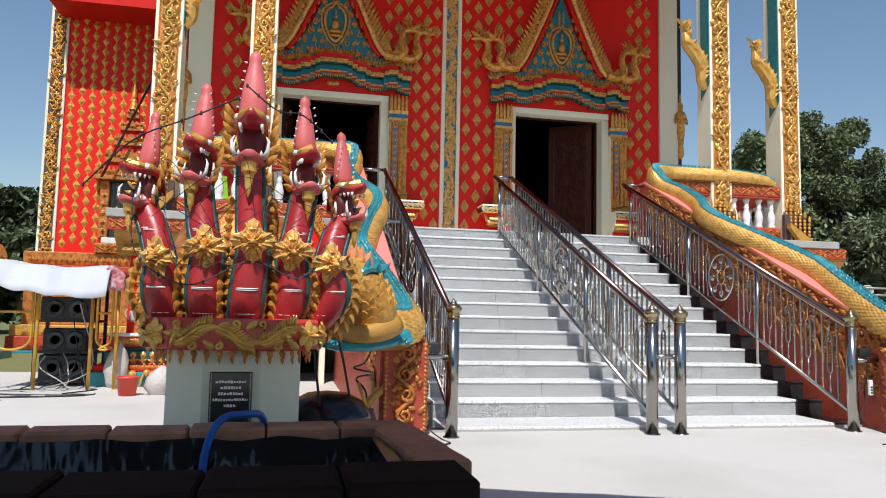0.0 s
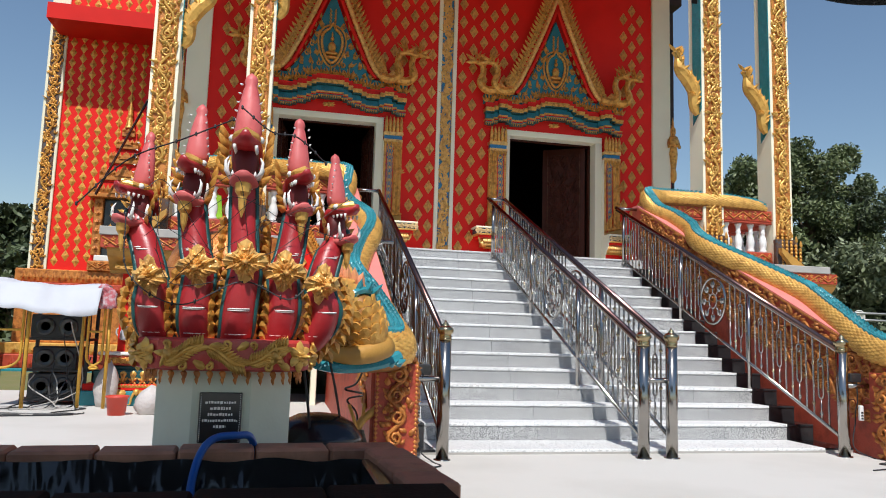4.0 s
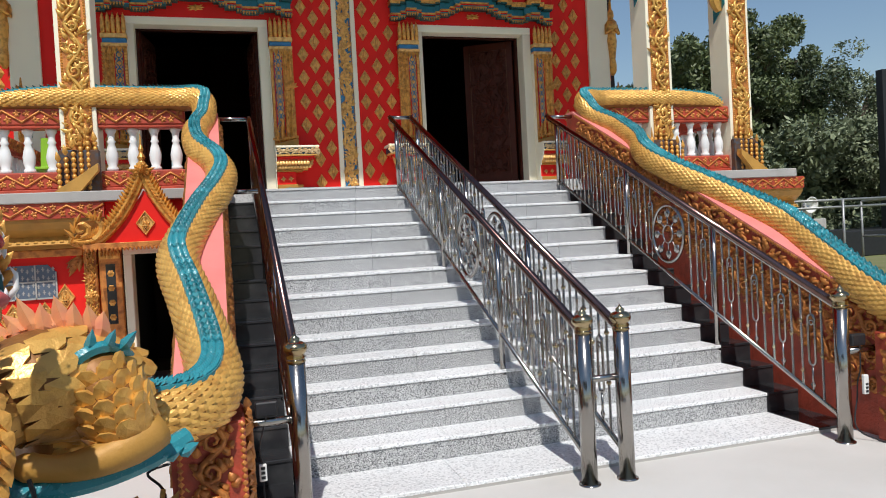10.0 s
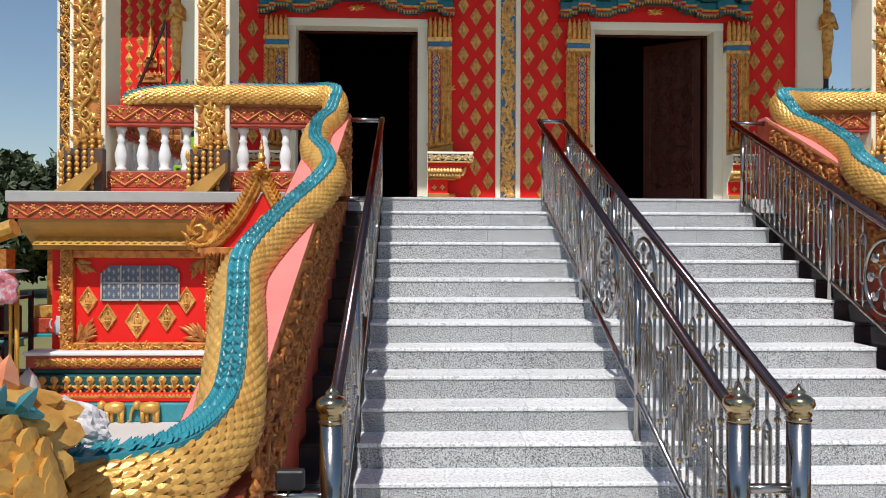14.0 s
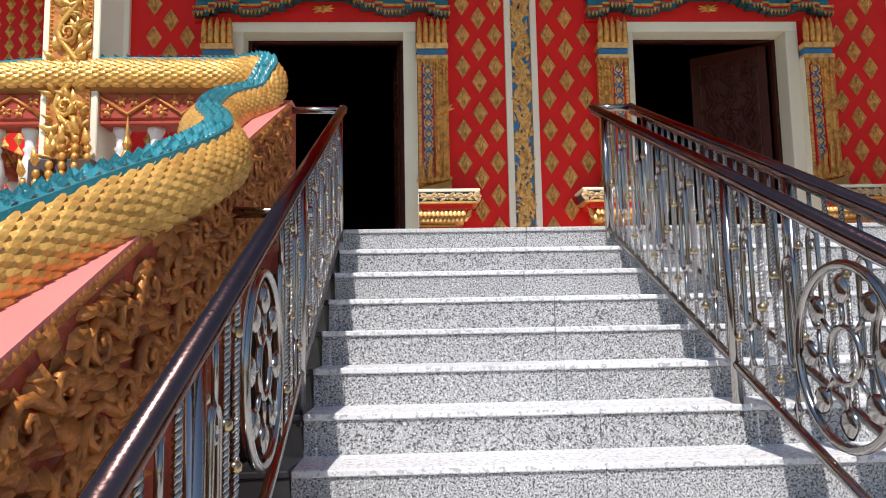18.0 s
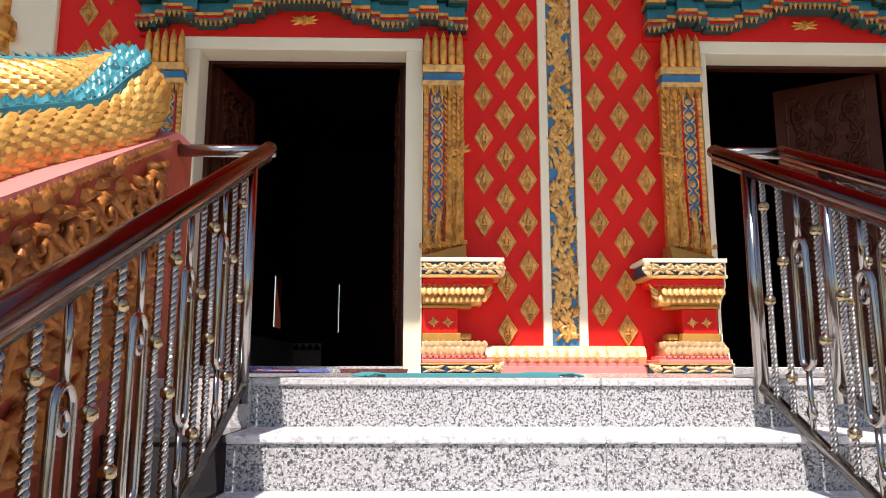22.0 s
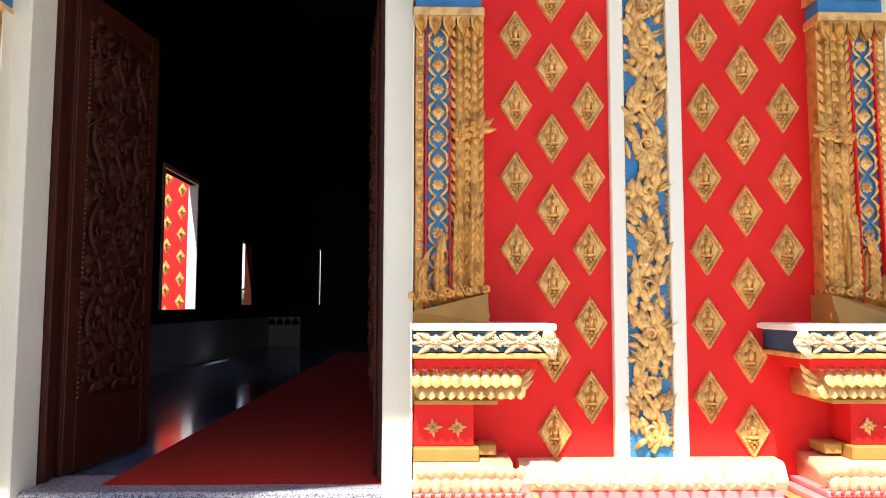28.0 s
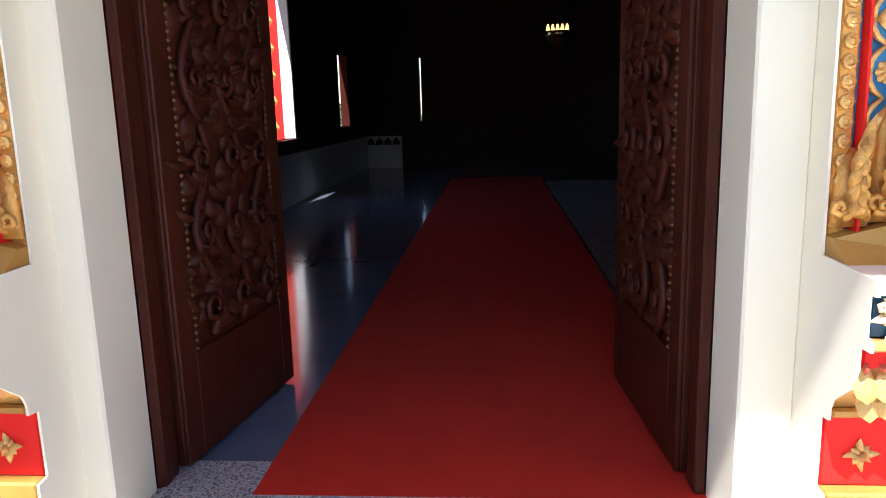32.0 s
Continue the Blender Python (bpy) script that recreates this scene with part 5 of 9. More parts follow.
# ---- stair side walls ----
def stringer(s):
    x0, x1 = (0.80, SL) if s < 0 else (SR, mirror(0.80))
    p = struct("stair_side_wall", "sloping stair wall carved with orange gold flames, pink coping", "wall")
    top = lambda y: 0.857 + 0.478 * (y - 5.36)
    ya, yb = 5.3, 10.85
    bm = B()
    extrude(bm, [(ya, 0), (yb, 0), (yb, top(10.68) - 0.03), (10.68, top(10.68) - 0.03), (5.36, top(5.36) - 0.03), (ya, top(5.36) - 0.03)], x0, x1)
    part("wall_core", bm, BURNT, p)
    bm = B()
    extrude(bm, [(ya, top(5.36) - 0.03), (5.36, top(5.36) - 0.03), (10.68, top(10.68) - 0.03), (yb, top(10.68) - 0.03), (yb, top(10.68)), (10.68, top(10.68)), (5.36, top(5.36)), (ya, top(5.36))], x0, x1)
    part("pink_coping", bm, PINK, p)
    for side in (-1, 1):
        xe = x0 if side < 0 else x1
        ang = math.degrees(math.atan2(RISE, RUN))
        slope = math.hypot(10.6 - 5.6, top(10.6) - top(5.6))
        # local z runs up the slope, facing sideways
        m = pose(xe, 5.6, 0) @ Matrix.Rotation(radians(90 if side > 0 else -90), 4, "Z")
        def along(off):
            return Matrix.Translation((xe, 5.5, top(5.5) - 0.80 + off)) @ Matrix.Rotation(math.atan(0.478) - math.pi / 2, 4, "X") @ Matrix.Rotation(radians(90 * side), 4, "Z")
        bm = B()
        beads(bm, along(0.77), slope + 0.1, 0.035, 0.022)
        part("bead_edge", bm, COPPER, p)
        if (side > 0) == (s < 0):
            bm = B()
            for off, w, sd in ((0.62, 0.24, 1), (0.40, 0.24, 2), (0.17, 0.24, 7)):
                vine(bm, along(off), slope, w, 0.2, sd, 0.05, 2.4)
            part("flame_carving", bm, COPPER, p, "orange gold flame scroll carving")
            bm = B()
            beads(bm, along(0.52), slope, 0.035, 0.014)
            beads(bm, along(0.29), slope, 0.035, 0.014)
            part("bead_line", bm, COPPER, p)
        else:
            bm = B()
            for off, w, sd in ((0.60, 0.22, 1), (0.34, 0.22, 2)):
                vine(bm, along(off), slope, w, 0.3, sd, 0.04, 1.5)
            part("flame_carving", bm, COPPER, p, "orange gold flame scroll carving")
    # front post under the serpent
    xa, xb = (0.83, 1.18) if s < 0 else (mirror(1.18), mirror(0.83))
    bm = B()
    box(bm, xa, xb, 5.26, 5.7, 0, 0.84, 0.01)
    part("front_post", bm, BURNT, p)
    bm = B()
    vine(bm, face_front((xa + xb) / 2, 5.26, 0.02), 0.82, 0.26, 0.16, 8, 0.045, 2.4)
    side = 1 if s < 0 else -1
    xe = xb if s < 0 else xa
    vine(bm, Matrix.Translation((xe, 5.48, 0.02)) @ Matrix.Rotation(radians(90 * side), 4, "Z"), 0.82, 0.34, 0.18, 3, 0.045, 2.4)
    part("post_carving", bm, COPPER, p)
    bm = B()
    for x in (xa + 0.015, xb - 0.015):
        beads(bm, face_front(x, 5.26, 0.0), 0.86, 0.035, 0.018)
    part("post_beads", bm, COPPER, p)


stringer(-1)
stringer(1)

# ---- stair rails ----
def rail(x, x_top, hub_y):
    p = tagged(new("stair_railing"), "stainless steel stair railing with maroon handrail, twisted bars and wheel panel", "railing", "stair railings")
    y0, y1 = 5.74, 10.70
    p.matrix_basis = Matrix.Translation((x, y0, 0)) @ Matrix.Rotation(-math.atan2(x_top - x, y1 - y0), 4, "Z") @ Matrix.Translation((0, -y0, 0))
    base = lambda y: 0.175 + 0.475 * (y - 5.74)
    top = lambda y: 1.05 + 0.461 * (y - 5.74)
    bm = B()
    sweep(bm, [(0, y0, 0.0), (0, y0, 0.012)], 0.075, 20)
    sweep(bm, [(0, y0, 0.012), (0, y0, 1.06)], 0.055, 20)
    part("newel", bm, STEEL, p, smooth=True)
    bm = B()
    lathe(bm, [(0.054, 0.95), (0.058, 0.957), (0.048, 0.97), (0.058, 0.985), (0.046, 0.997), (0.06, 1.01), (0.07, 1.03), (0.066, 1.055), (0.046, 1.072), (0.026, 1.08), (0.03, 1.093), (0.012, 1.11), (0.002, 1.13)], 20, at=(0, y0, 0.09), m=Matrix.Diagonal((1.07, 1.07, 1, 1)))
    part("newel_cap", bm, BRASS, p, "polished brass onion cap", smooth=True)
    bm = B()
    sweep(bm, [(0, y0, top(y0)), (0, y1 - 0.05, top(y1 - 0.05)), (0, y1, top(y1) + 0.005)], 0.033, 12, 0.85)
    part("handrail", bm, MAROON, p, "glossy maroon handrail", smooth=True)
    bm = B()
    sweep(bm, [(0, y0, top(y0) - 0.035), (0, y1, top(y1) - 0.035)], 0.016, 8)
    sweep(bm, [(0, y0, base(y0)), (0, y1 - 0.26, base(y1 - 0.26))], 0.02, 10)
    part("rail_bar", bm, STEEL, p, smooth=True)
    for y in (7.2, 8.70, 10.43):
        bm = B()
        sweep(bm, [(0, y, nose(y) - 0.06), (0, y, top(y) - 0.02)], 0.024, 12)
        part("post", bm, STEEL, p, smooth=True)
    # pickets: twisted bars with knuckles, and long loops
    k, y = 0, 5.93
    while y < 10.38:
        if min(abs(y - q) for q in (7.2, 8.70)) < 0.04:
            y += 0.06
        a, b = base(y) + 0.01, top(y) - 0.04
        if abs(y - hub_y) < 0.285:
            y += 0.02
            continue
        bm = B()
        if k % 3 == 1:
            w = 0.035
            loop = []
            for q in range(25):
                t = 2 * math.pi * q / 24
                loop.append((0, y + w * math.cos(t), (a + b) / 2 + 0.02 + (0.16 * math.copysign(1, math.sin(t)) if abs(math.sin(t)) > 0.01 else 0) + 0.045 * math.sin(t)))
            sweep(bm, loop, 0.011, 6, cap=False)
            small = [(0, y + 0.02 * math.cos(2 * math.pi * q / 10), (a + b) / 2 + 0.16 + 0.02 * math.sin(2 * math.pi * q / 10)) for q in range(11)]
            sweep(bm, small, 0.008, 6, cap=False)
            sweep(bm, [(0, y, a), (0, y, (a + b) / 2 - 0.185)], 0.009, 6)
            sweep(bm, [(0, y, (a + b) / 2 + 0.225), (0, y, b)], 0.009, 6)
            put(bm, ID, [(0.006, y, a + 0.10), (0.006, y + 0.025, a + 0.065), (0.006, y, a + 0.03), (0.006, y - 0.025, a + 0.065), (-0.006, y, a + 0.10), (-0.006, y + 0.025, a + 0.065), (-0.006, y, a + 0.03), (-0.006, y - 0.025, a + 0.065)],
                ((0, 1, 2, 3), (7, 6, 5, 4), (0, 4, 5, 1), (1, 5, 6, 2), (2, 6, 7, 3), (3, 7, 4, 0)))
            part("loop_picket", bm, STEEL, p, smooth=True)
        else:
            n = 110
            r = 0.0085
            for strand in (0, math.pi):
                sweep(bm, [(0.006 * math.cos(strand + 1.35 * q), y + 0.006 * math.sin(strand + 1.35 * q), a + (b - a) * q / n) for q in range(n + 1)], 0.0065, 5)
            ob = part("twisted_picket", bm, STEEL, p, smooth=True)
            for zz in ((a + b) / 2 + (0.12 if k % 3 else -0.05), a + 0.12 if k % 3 else b - 0.1):
                bm = B()
                lathe(bm, [(0.008, -0.018), (0.0185, -0.008), (0.0185, 0.008), (0.008, 0.018)], 10, at=(0, y, zz))
                part("knuckle", bm, BRASS, ob, smooth=True)
        y += 0.105
        k += 1
    # wheel panel
    cz = (base(hub_y) + top(hub_y)) / 2
    R = 0.30
    bm = B()
    sweep(bm, [(0, hub_y + 0.9 * R * math.cos(2 * math.pi * q / 36), cz + R * math.sin(2 * math.pi * q / 36)) for q in range(37)], 0.017, 8, cap=False)
    rim = part("wheel_rim", bm, STEEL, p, smooth=True)
    bm = B()
    sweep(bm, [(0, hub_y + 0.085 * math.cos(2 * math.pi * q / 16), cz + 0.095 * math.sin(2 * math.pi * q / 16)) for q in range(17)], 0.012, 6, cap=False)
    part("hub_ring", bm, STEEL, rim, smooth=True)
    for q in range(8):
        t = 2 * math.pi * q / 8
        c, s_ = 0.9 * math.cos(t), math.sin(t)
        bm = B()
        sweep(bm, [(0, hub_y + 0.09 * c, cz + 0.09 * s_), (0, hub_y + 0.17 * c, cz + 0.17 * s_)], 0.009, 6)
        lathe(bm, [(0.012, 0.0), (0.045, 0.028), (0.052, 0.055), (0.034, 0.085), (0.012, 0.105)], 8, m=Matrix.Translation((0, hub_y + 0.165 * c, cz + 0.165 * s_)) @ Matrix.Rotation(math.atan2(c, s_) * -1, 4, "X") @ Matrix.Diagonal((0.35, 1, 1, 1)))
        part("petal_spoke", bm, STEEL, rim, smooth=True)
    return p


RX = (1.50, 3.42, 3.71, 5.60)
RT = (1.475, 3.29, 3.57, 5.56)
for x, xt in zip(RX, RT):
    rail(x, xt, 7.93)
link = tagged(new("rail_link"), "short steel bars tying the two middle railings together", "railing")
link.location = (0, 0, 0)
for y, z, xa, xb in ((5.74, 0.72, RX[1], RX[2]), (10.70, 3.335, RT[1], RT[2])):
    bm = B()
    sweep(bm, [(xa, y, z), (xb, y, z)], 0.024, 12)
    part("link_bar", bm, STEEL, link, smooth=True)
for s, xa, xb in ((-1, 1.06, RX[0]), (1, RX[3], mirror(1.06))):
    tie = tagged(new("rail_tie"), "steel tie bars from railing to the stair wall", "railing", "wall ties")
    tie.location = (0, 0, 0)
    for y, h in ((5.74, 0.70), (8.95, 0.74), (10.70, 0.775)):
        bm = B()
        z = h if y < 6 else nose(y) + h
        sweep(bm, [(xa, y, z), (xb, y, z)], 0.026, 12)
        part("tie_bar", bm, STEEL, tie, smooth=True)

# ---- serpents ----
# body darker than its scales: the shade between them is put into the colour
GAPGOLD = material("scale_gap_dark_gold", (0.30, 0.13, 0.028), 0.5, 0.2, vary=0.6, scale=9, fine=60, bump=0.3, tint=(0.14, 0.05, 0.012))


def scaled_body(bm_scales, path, radii, span, rows_step, per):
    """Overlapping scales over a tube. span: part of the circumference, in radians from the ridge, that carries them."""
    P = [Vector(p[:3]) for p in path]
    L = [0.0]
    for a, b in zip(P, P[1:]):
        L.append(L[-1] + (b - a).length)
    total = L[-1]
    n = int(total / rows_step)
    seg = 0
    for i in range(n):
        s = rows_step * (i + 0.5)
        while seg < len(L) - 2 and L[seg + 1] < s:
            seg += 1
        t = (s - L[seg]) / max(1e-6, L[seg + 1] - L[seg])
        c = P[seg].lerp(P[seg + 1], t)
        d = (P[min(seg + 2, len(P) - 1)] - P[max(seg - 1, 0)]).normalized()
        r = radii[seg] * (1 - t) + radii[seg + 1] * t
        side = d.cross(Vector((0, 0, 1))).normalized()
        up = side.cross(d).normalized()
        k = max(6, int(per * r / 0.2))
        for j in range(k):
            a = -span + 2 * span * (j + (0.5 if i % 2 else 0.0) + 0.25) / k
            if abs(a) < 0.30:
                continue
            nrm = (math.cos(a) * up + math.sin(a) * side)
            tan = (-math.sin(a) * up + math.cos(a) * side)
            o = c + nrm * r
            w = 2 * span * r / k * 0.54
            h = rows_step * 0.95
            def Q(u, v, e):
                return o + d * u + tan * v + nrm * e - nrm * (v * v / (2 * r))
            rim = [(-h * 0.95, 0.0), (-h * 0.7, w * 0.66), (-h * 0.1, w), (h * 0.9, w * 0.7), (h * 0.9, -w * 0.7), (-h * 0.1, -w), (-h * 0.7, -w * 0.66)]
            hi = [(0.020, 0.017, 0.007, -0.004, -0.004, 0.007, 0.017)[q] for q in range(7)]
            v = [bm_scales.verts.new(Q(u, vv, e)) for (u, vv), e in zip(rim, hi)]
            ctr = bm_scales.verts.new(Q(-h * 0.15, 0.0, 0.014))
            for q in range(7):
                bm_scales.faces.new((v[q], v[(q + 1) % 7], ctr))
            lo = [bm_scales.verts.new(Q(u, vv, -0.004)) for (u, vv) in (rim[5], rim[6], rim[0], rim[1], rim[2])]
            top_ = [v[5], v[6], v[0], v[1], v[2]]
            for q in range(4):
                bm_scales.faces.new((top_[q], lo[q], lo[q + 1], top_[q + 1]))


def crest(bm, bml, path, radii, w):
    """The teal band on the ridge and two rows of curled leaves on it."""
    P = [Vector(p[:3]) for p in path]
    prev = None
    dist = 0.0
    for i in range(len(P)):
        d = (P[min(i + 1, len(P) - 1)] - P[max(i - 1, 0)]).normalized()
        side = d.cross(Vector((0, 0, 1))).normalized()
        up = side.cross(d).normalized()
        c = P[i] + up * radii[i]
        row = [bm.verts.new(c + side * (w * q) + up * e) for q, e in ((-1.15, -0.035), (-1.0, 0.014), (0, 0.03), (1.0, 0.014), (1.15, -0.035))]
        if prev:
            for q in range(4):
                bm.faces.new((prev[q], prev[q + 1], row[q + 1], row[q]))
            dist += (P[i] - P[i - 1]).length
        prev = row
        while dist > 0.0:
            dist -= 0.036
            for s in (-1, 1, 0):
                o = c + side * (s * w * 0.52) + up * 0.012
                lf = side * (s * 0.35) - d
                lf.normalize()
                cr = lf.cross(up).normalized()
                h_ = 0.034 if s else 0.042
                co = [o + cr * 0.017 + d * 0.01, o - cr * 0.017 + d * 0.01, o + lf * 0.02 + cr * 0.021 + up * h_ * 0.4, o + lf * 0.02 - cr * 0.021 + up * h_ * 0.4, o + lf * 0.036 + up * h_, o + up * h_ * 0.55 + lf * 0.004, o + lf * 0.026 + up * h_ * 0.85]
                v = [bml.verts.new(q) for q in co]
                for f in ((0, 2, 5), (2, 6, 5), (2, 4, 6), (1, 5, 3), (3, 5, 6), (3, 6, 4), (0, 5, 1), (2, 3, 4)):
                    bml.faces.new([v[q] for q in f])


def coping(y):
    return 0.857 + 0.478 * (y - 5.36)


def serpent_path():
    top = [(-1.30, 10.62, 3.30, 0.06), (-1.08, 10.61, 3.34, 0.10), (-0.5, 10.60, 3.365, 0.127), (0.2, 10.60, 3.36, 0.13), (0.62, 10.58, 3.35, 0.13), (0.89, 10.44, 3.31, 0.13)]
    way = [(0.95, 10.33), (0.865, 9.85), (0.91, 9.32), (1.07, 8.92), (1.125, 8.6), (1.07, 8.22), (0.92, 7.7), (0.80, 7.15), (0.80, 6.85), (0.90, 6.40)]
    low = [(1.015, 5.80, 1.09, 0.146), (1.02, 5.47, 0.99, 0.148), (0.95, 5.20, 0.945, 0.152), (0.80, 5.05, 0.94, 0.158), (0.56, 4.92, 0.95, 0.165), (0.29, 4.72, 0.99, 0.165)]
    def put_down(q):
        return [(1.09 * x - 0.04, 1.07 * y - 0.62 + 0.018 * z, 1.089 * z + 0.15 - 0.021 * y, 1.06 * r_) for x, y, z, r_ in q]
    mid = [(x, y, coping(y) + 0.035, 0.122 + 0.020 * (10.33 - y) / 4.3) for x, y in way]
    P = put_down(top) + mid + low
    return curve(P, 9)


def serpent(s):
    name = "serpent_balustrade"
    p = tagged(new(name), "long gold-scaled serpent with teal crest winding down the stair wall", "balustrade ornament", "serpents of the stairs")
    path = serpent_path()
    if s > 0:
        path = [np.array((mirror(q[0]), q[1], q[2], q[3])) for q in path]
    rad = [float(q[3]) for q in path]
    bm = B()
    sweep(bm, [q[:3] for q in path], rad, 20)
    part("body", bm, GAPGOLD, p, smooth=True)
    bm = B()
    scaled_body(bm, path, rad, 2.2, 0.046, 24)
    part("scale_skin", bm, BRIGHTGOLD, p, "overlapping gold scales", smooth=False, kind="stuff")
    bm, bml = B(), B()
    crest(bm, bml, path, rad, 0.062)
    part("crest_band", bm, TEAL, p)
    part("crest_leaves", bml, TEAL, p, "teal curled leaves", smooth=True, kind="stuff")
    return p


serpent(-1)
serpent(1)

CX = 3.27
start = mark()
# ---- hall inside ----
HZ = DZ0 - 0.01
hall = struct("hall", "dim prayer hall, mural walls coloured near black for its gloom, polished floor", "room")
HX0, HX1, HY0, HY1 = -2.0, mirror(-2.0), WY + 0.45, 30.0
tagged(hall, kind="structure")
bm = B()
box(bm, HX0, HX1, HY0 - 0.1, HY1, HZ - 0.2, HZ)
part("floor", bm, FLOORIN, hall)
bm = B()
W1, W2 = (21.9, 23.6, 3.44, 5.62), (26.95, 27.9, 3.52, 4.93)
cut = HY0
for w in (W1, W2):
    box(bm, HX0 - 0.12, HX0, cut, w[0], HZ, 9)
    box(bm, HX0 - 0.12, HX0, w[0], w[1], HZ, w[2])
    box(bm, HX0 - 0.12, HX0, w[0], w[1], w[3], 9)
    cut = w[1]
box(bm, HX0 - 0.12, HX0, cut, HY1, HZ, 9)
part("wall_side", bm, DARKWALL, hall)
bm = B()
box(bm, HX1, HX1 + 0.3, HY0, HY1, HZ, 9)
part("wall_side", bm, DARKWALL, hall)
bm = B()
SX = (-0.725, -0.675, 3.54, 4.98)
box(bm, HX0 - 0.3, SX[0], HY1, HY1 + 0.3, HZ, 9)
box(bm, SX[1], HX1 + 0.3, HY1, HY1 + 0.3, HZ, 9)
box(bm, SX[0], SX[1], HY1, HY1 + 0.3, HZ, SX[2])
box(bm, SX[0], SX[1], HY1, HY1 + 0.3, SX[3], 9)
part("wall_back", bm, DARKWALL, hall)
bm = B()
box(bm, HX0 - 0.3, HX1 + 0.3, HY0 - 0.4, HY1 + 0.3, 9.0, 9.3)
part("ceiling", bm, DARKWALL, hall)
bm = B()
box(bm, HX0, HX0 + 0.02, WY + 0.5, 14.97, HZ, 9)
part("wall_inner", bm, DARKWALL, hall)
for w in (W1, W2):
    win = struct("window_side", "open side window with white painted reveal", "window")
    for a, b in ((w[0] - 0.05, w[0] + 0.01), (w[1] - 0.01, w[1] + 0.05)):
        bm = B()
        box(bm, HX0 - 0.14, HX0 + 0.03, a, b, w[2], w[3], 0.006)
        part("jamb", bm, WHITE if w is W1 else WOOD, win)
    bm = B()
    box(bm, HX0 - 0.14, HX0 + 0.03, w[0] - 0.05, w[1] + 0.05, w[3], w[3] + 0.08, 0.006)
    part("head", bm, WHITE if w is W1 else WOOD, win)
    bm = B()
    box(bm, HX0 - 0.14, HX0 + 0.06, w[0] - 0.05, w[1] + 0.05, w[2] - 0.06, w[2], 0.006)
    part("sill", bm, WOOD, win)
carpet = tagged(part("carpet", B(), CARPET), "bright red carpet runner laid from the doorway inward", "carpet")
bm = B()
box(bm, 0.17, 1.89, WY + 0.2, 27, HZ, HZ + 0.008, 0.002)
bm.to_mesh(carpet.data)
bm.free()

# yard wall seen through the side window
yard = struct("wall_yard", "sunlit red wall with gold lozenges across the yard", "wall")
bm = B()
box(bm, -6.5, -2.34, 25.2, 25.4, 0, 6.6)
part("plaster", bm, RED, yard)

settle(start, *HALL)
start = mark()

# ---- five-headed serpent on its pedestal ----
HC = -0.17
ped = tagged(new("pedestal"), "eight-sided pale green plaster pedestal with a red and gold carved slab", "pedestal")
ped.location = (HC, 4.32, 0)
bm = B()
lathe(bm, [(0.375, -0.06), (0.375, 0.73)], 8, m=Matrix.Rotation(radians(22.5), 4, "Z"))
part("post", bm, material("pale_green_plaster", (0.66, 0.68, 0.55), 0.7, vary=0.25, scale=3, fine=50, bump=0.08, tint=(0.42, 0.43, 0.33)), ped)
SLAB = [(-0.43, -0.29), (-0.31, -0.43), (0.31, -0.43), (0.43, -0.29), (0.43, 0.29), (0.31, 0.43), (-0.31, 0.43), (-0.43, 0.29)]


def slab_ring(k, z):
    return [(x * k, y * k, z) for x, y in SLAB]


bm = B()
levels = ((0.88, 0.722), (0.95, 0.726), (1.0, 0.735), (1.0, 0.87), (0.985, 0.882), (0.90, 0.886), (0.0, 0.886))
rings = [[bm.verts.new(q) for q in slab_ring(k, z)] for k, z in levels[:-1]]
for lo_, hi_ in zip(rings, rings[1:]):
    for q in range(8):
        bm.faces.new((lo_[q], lo_[(q + 1) % 8], hi_[(q + 1) % 8], hi_[q]))
bm.faces.new(rings[-1])
bm.faces.new(rings[0][::-1])
part("slab", bm, material("worn_pinkish_red_paint", (0.56, 0.045, 0.035), 0.5, vary=0.6, scale=6, fine=50, bump=0.2, tint=(0.62, 0.2, 0.17)), ped)
bm = B()
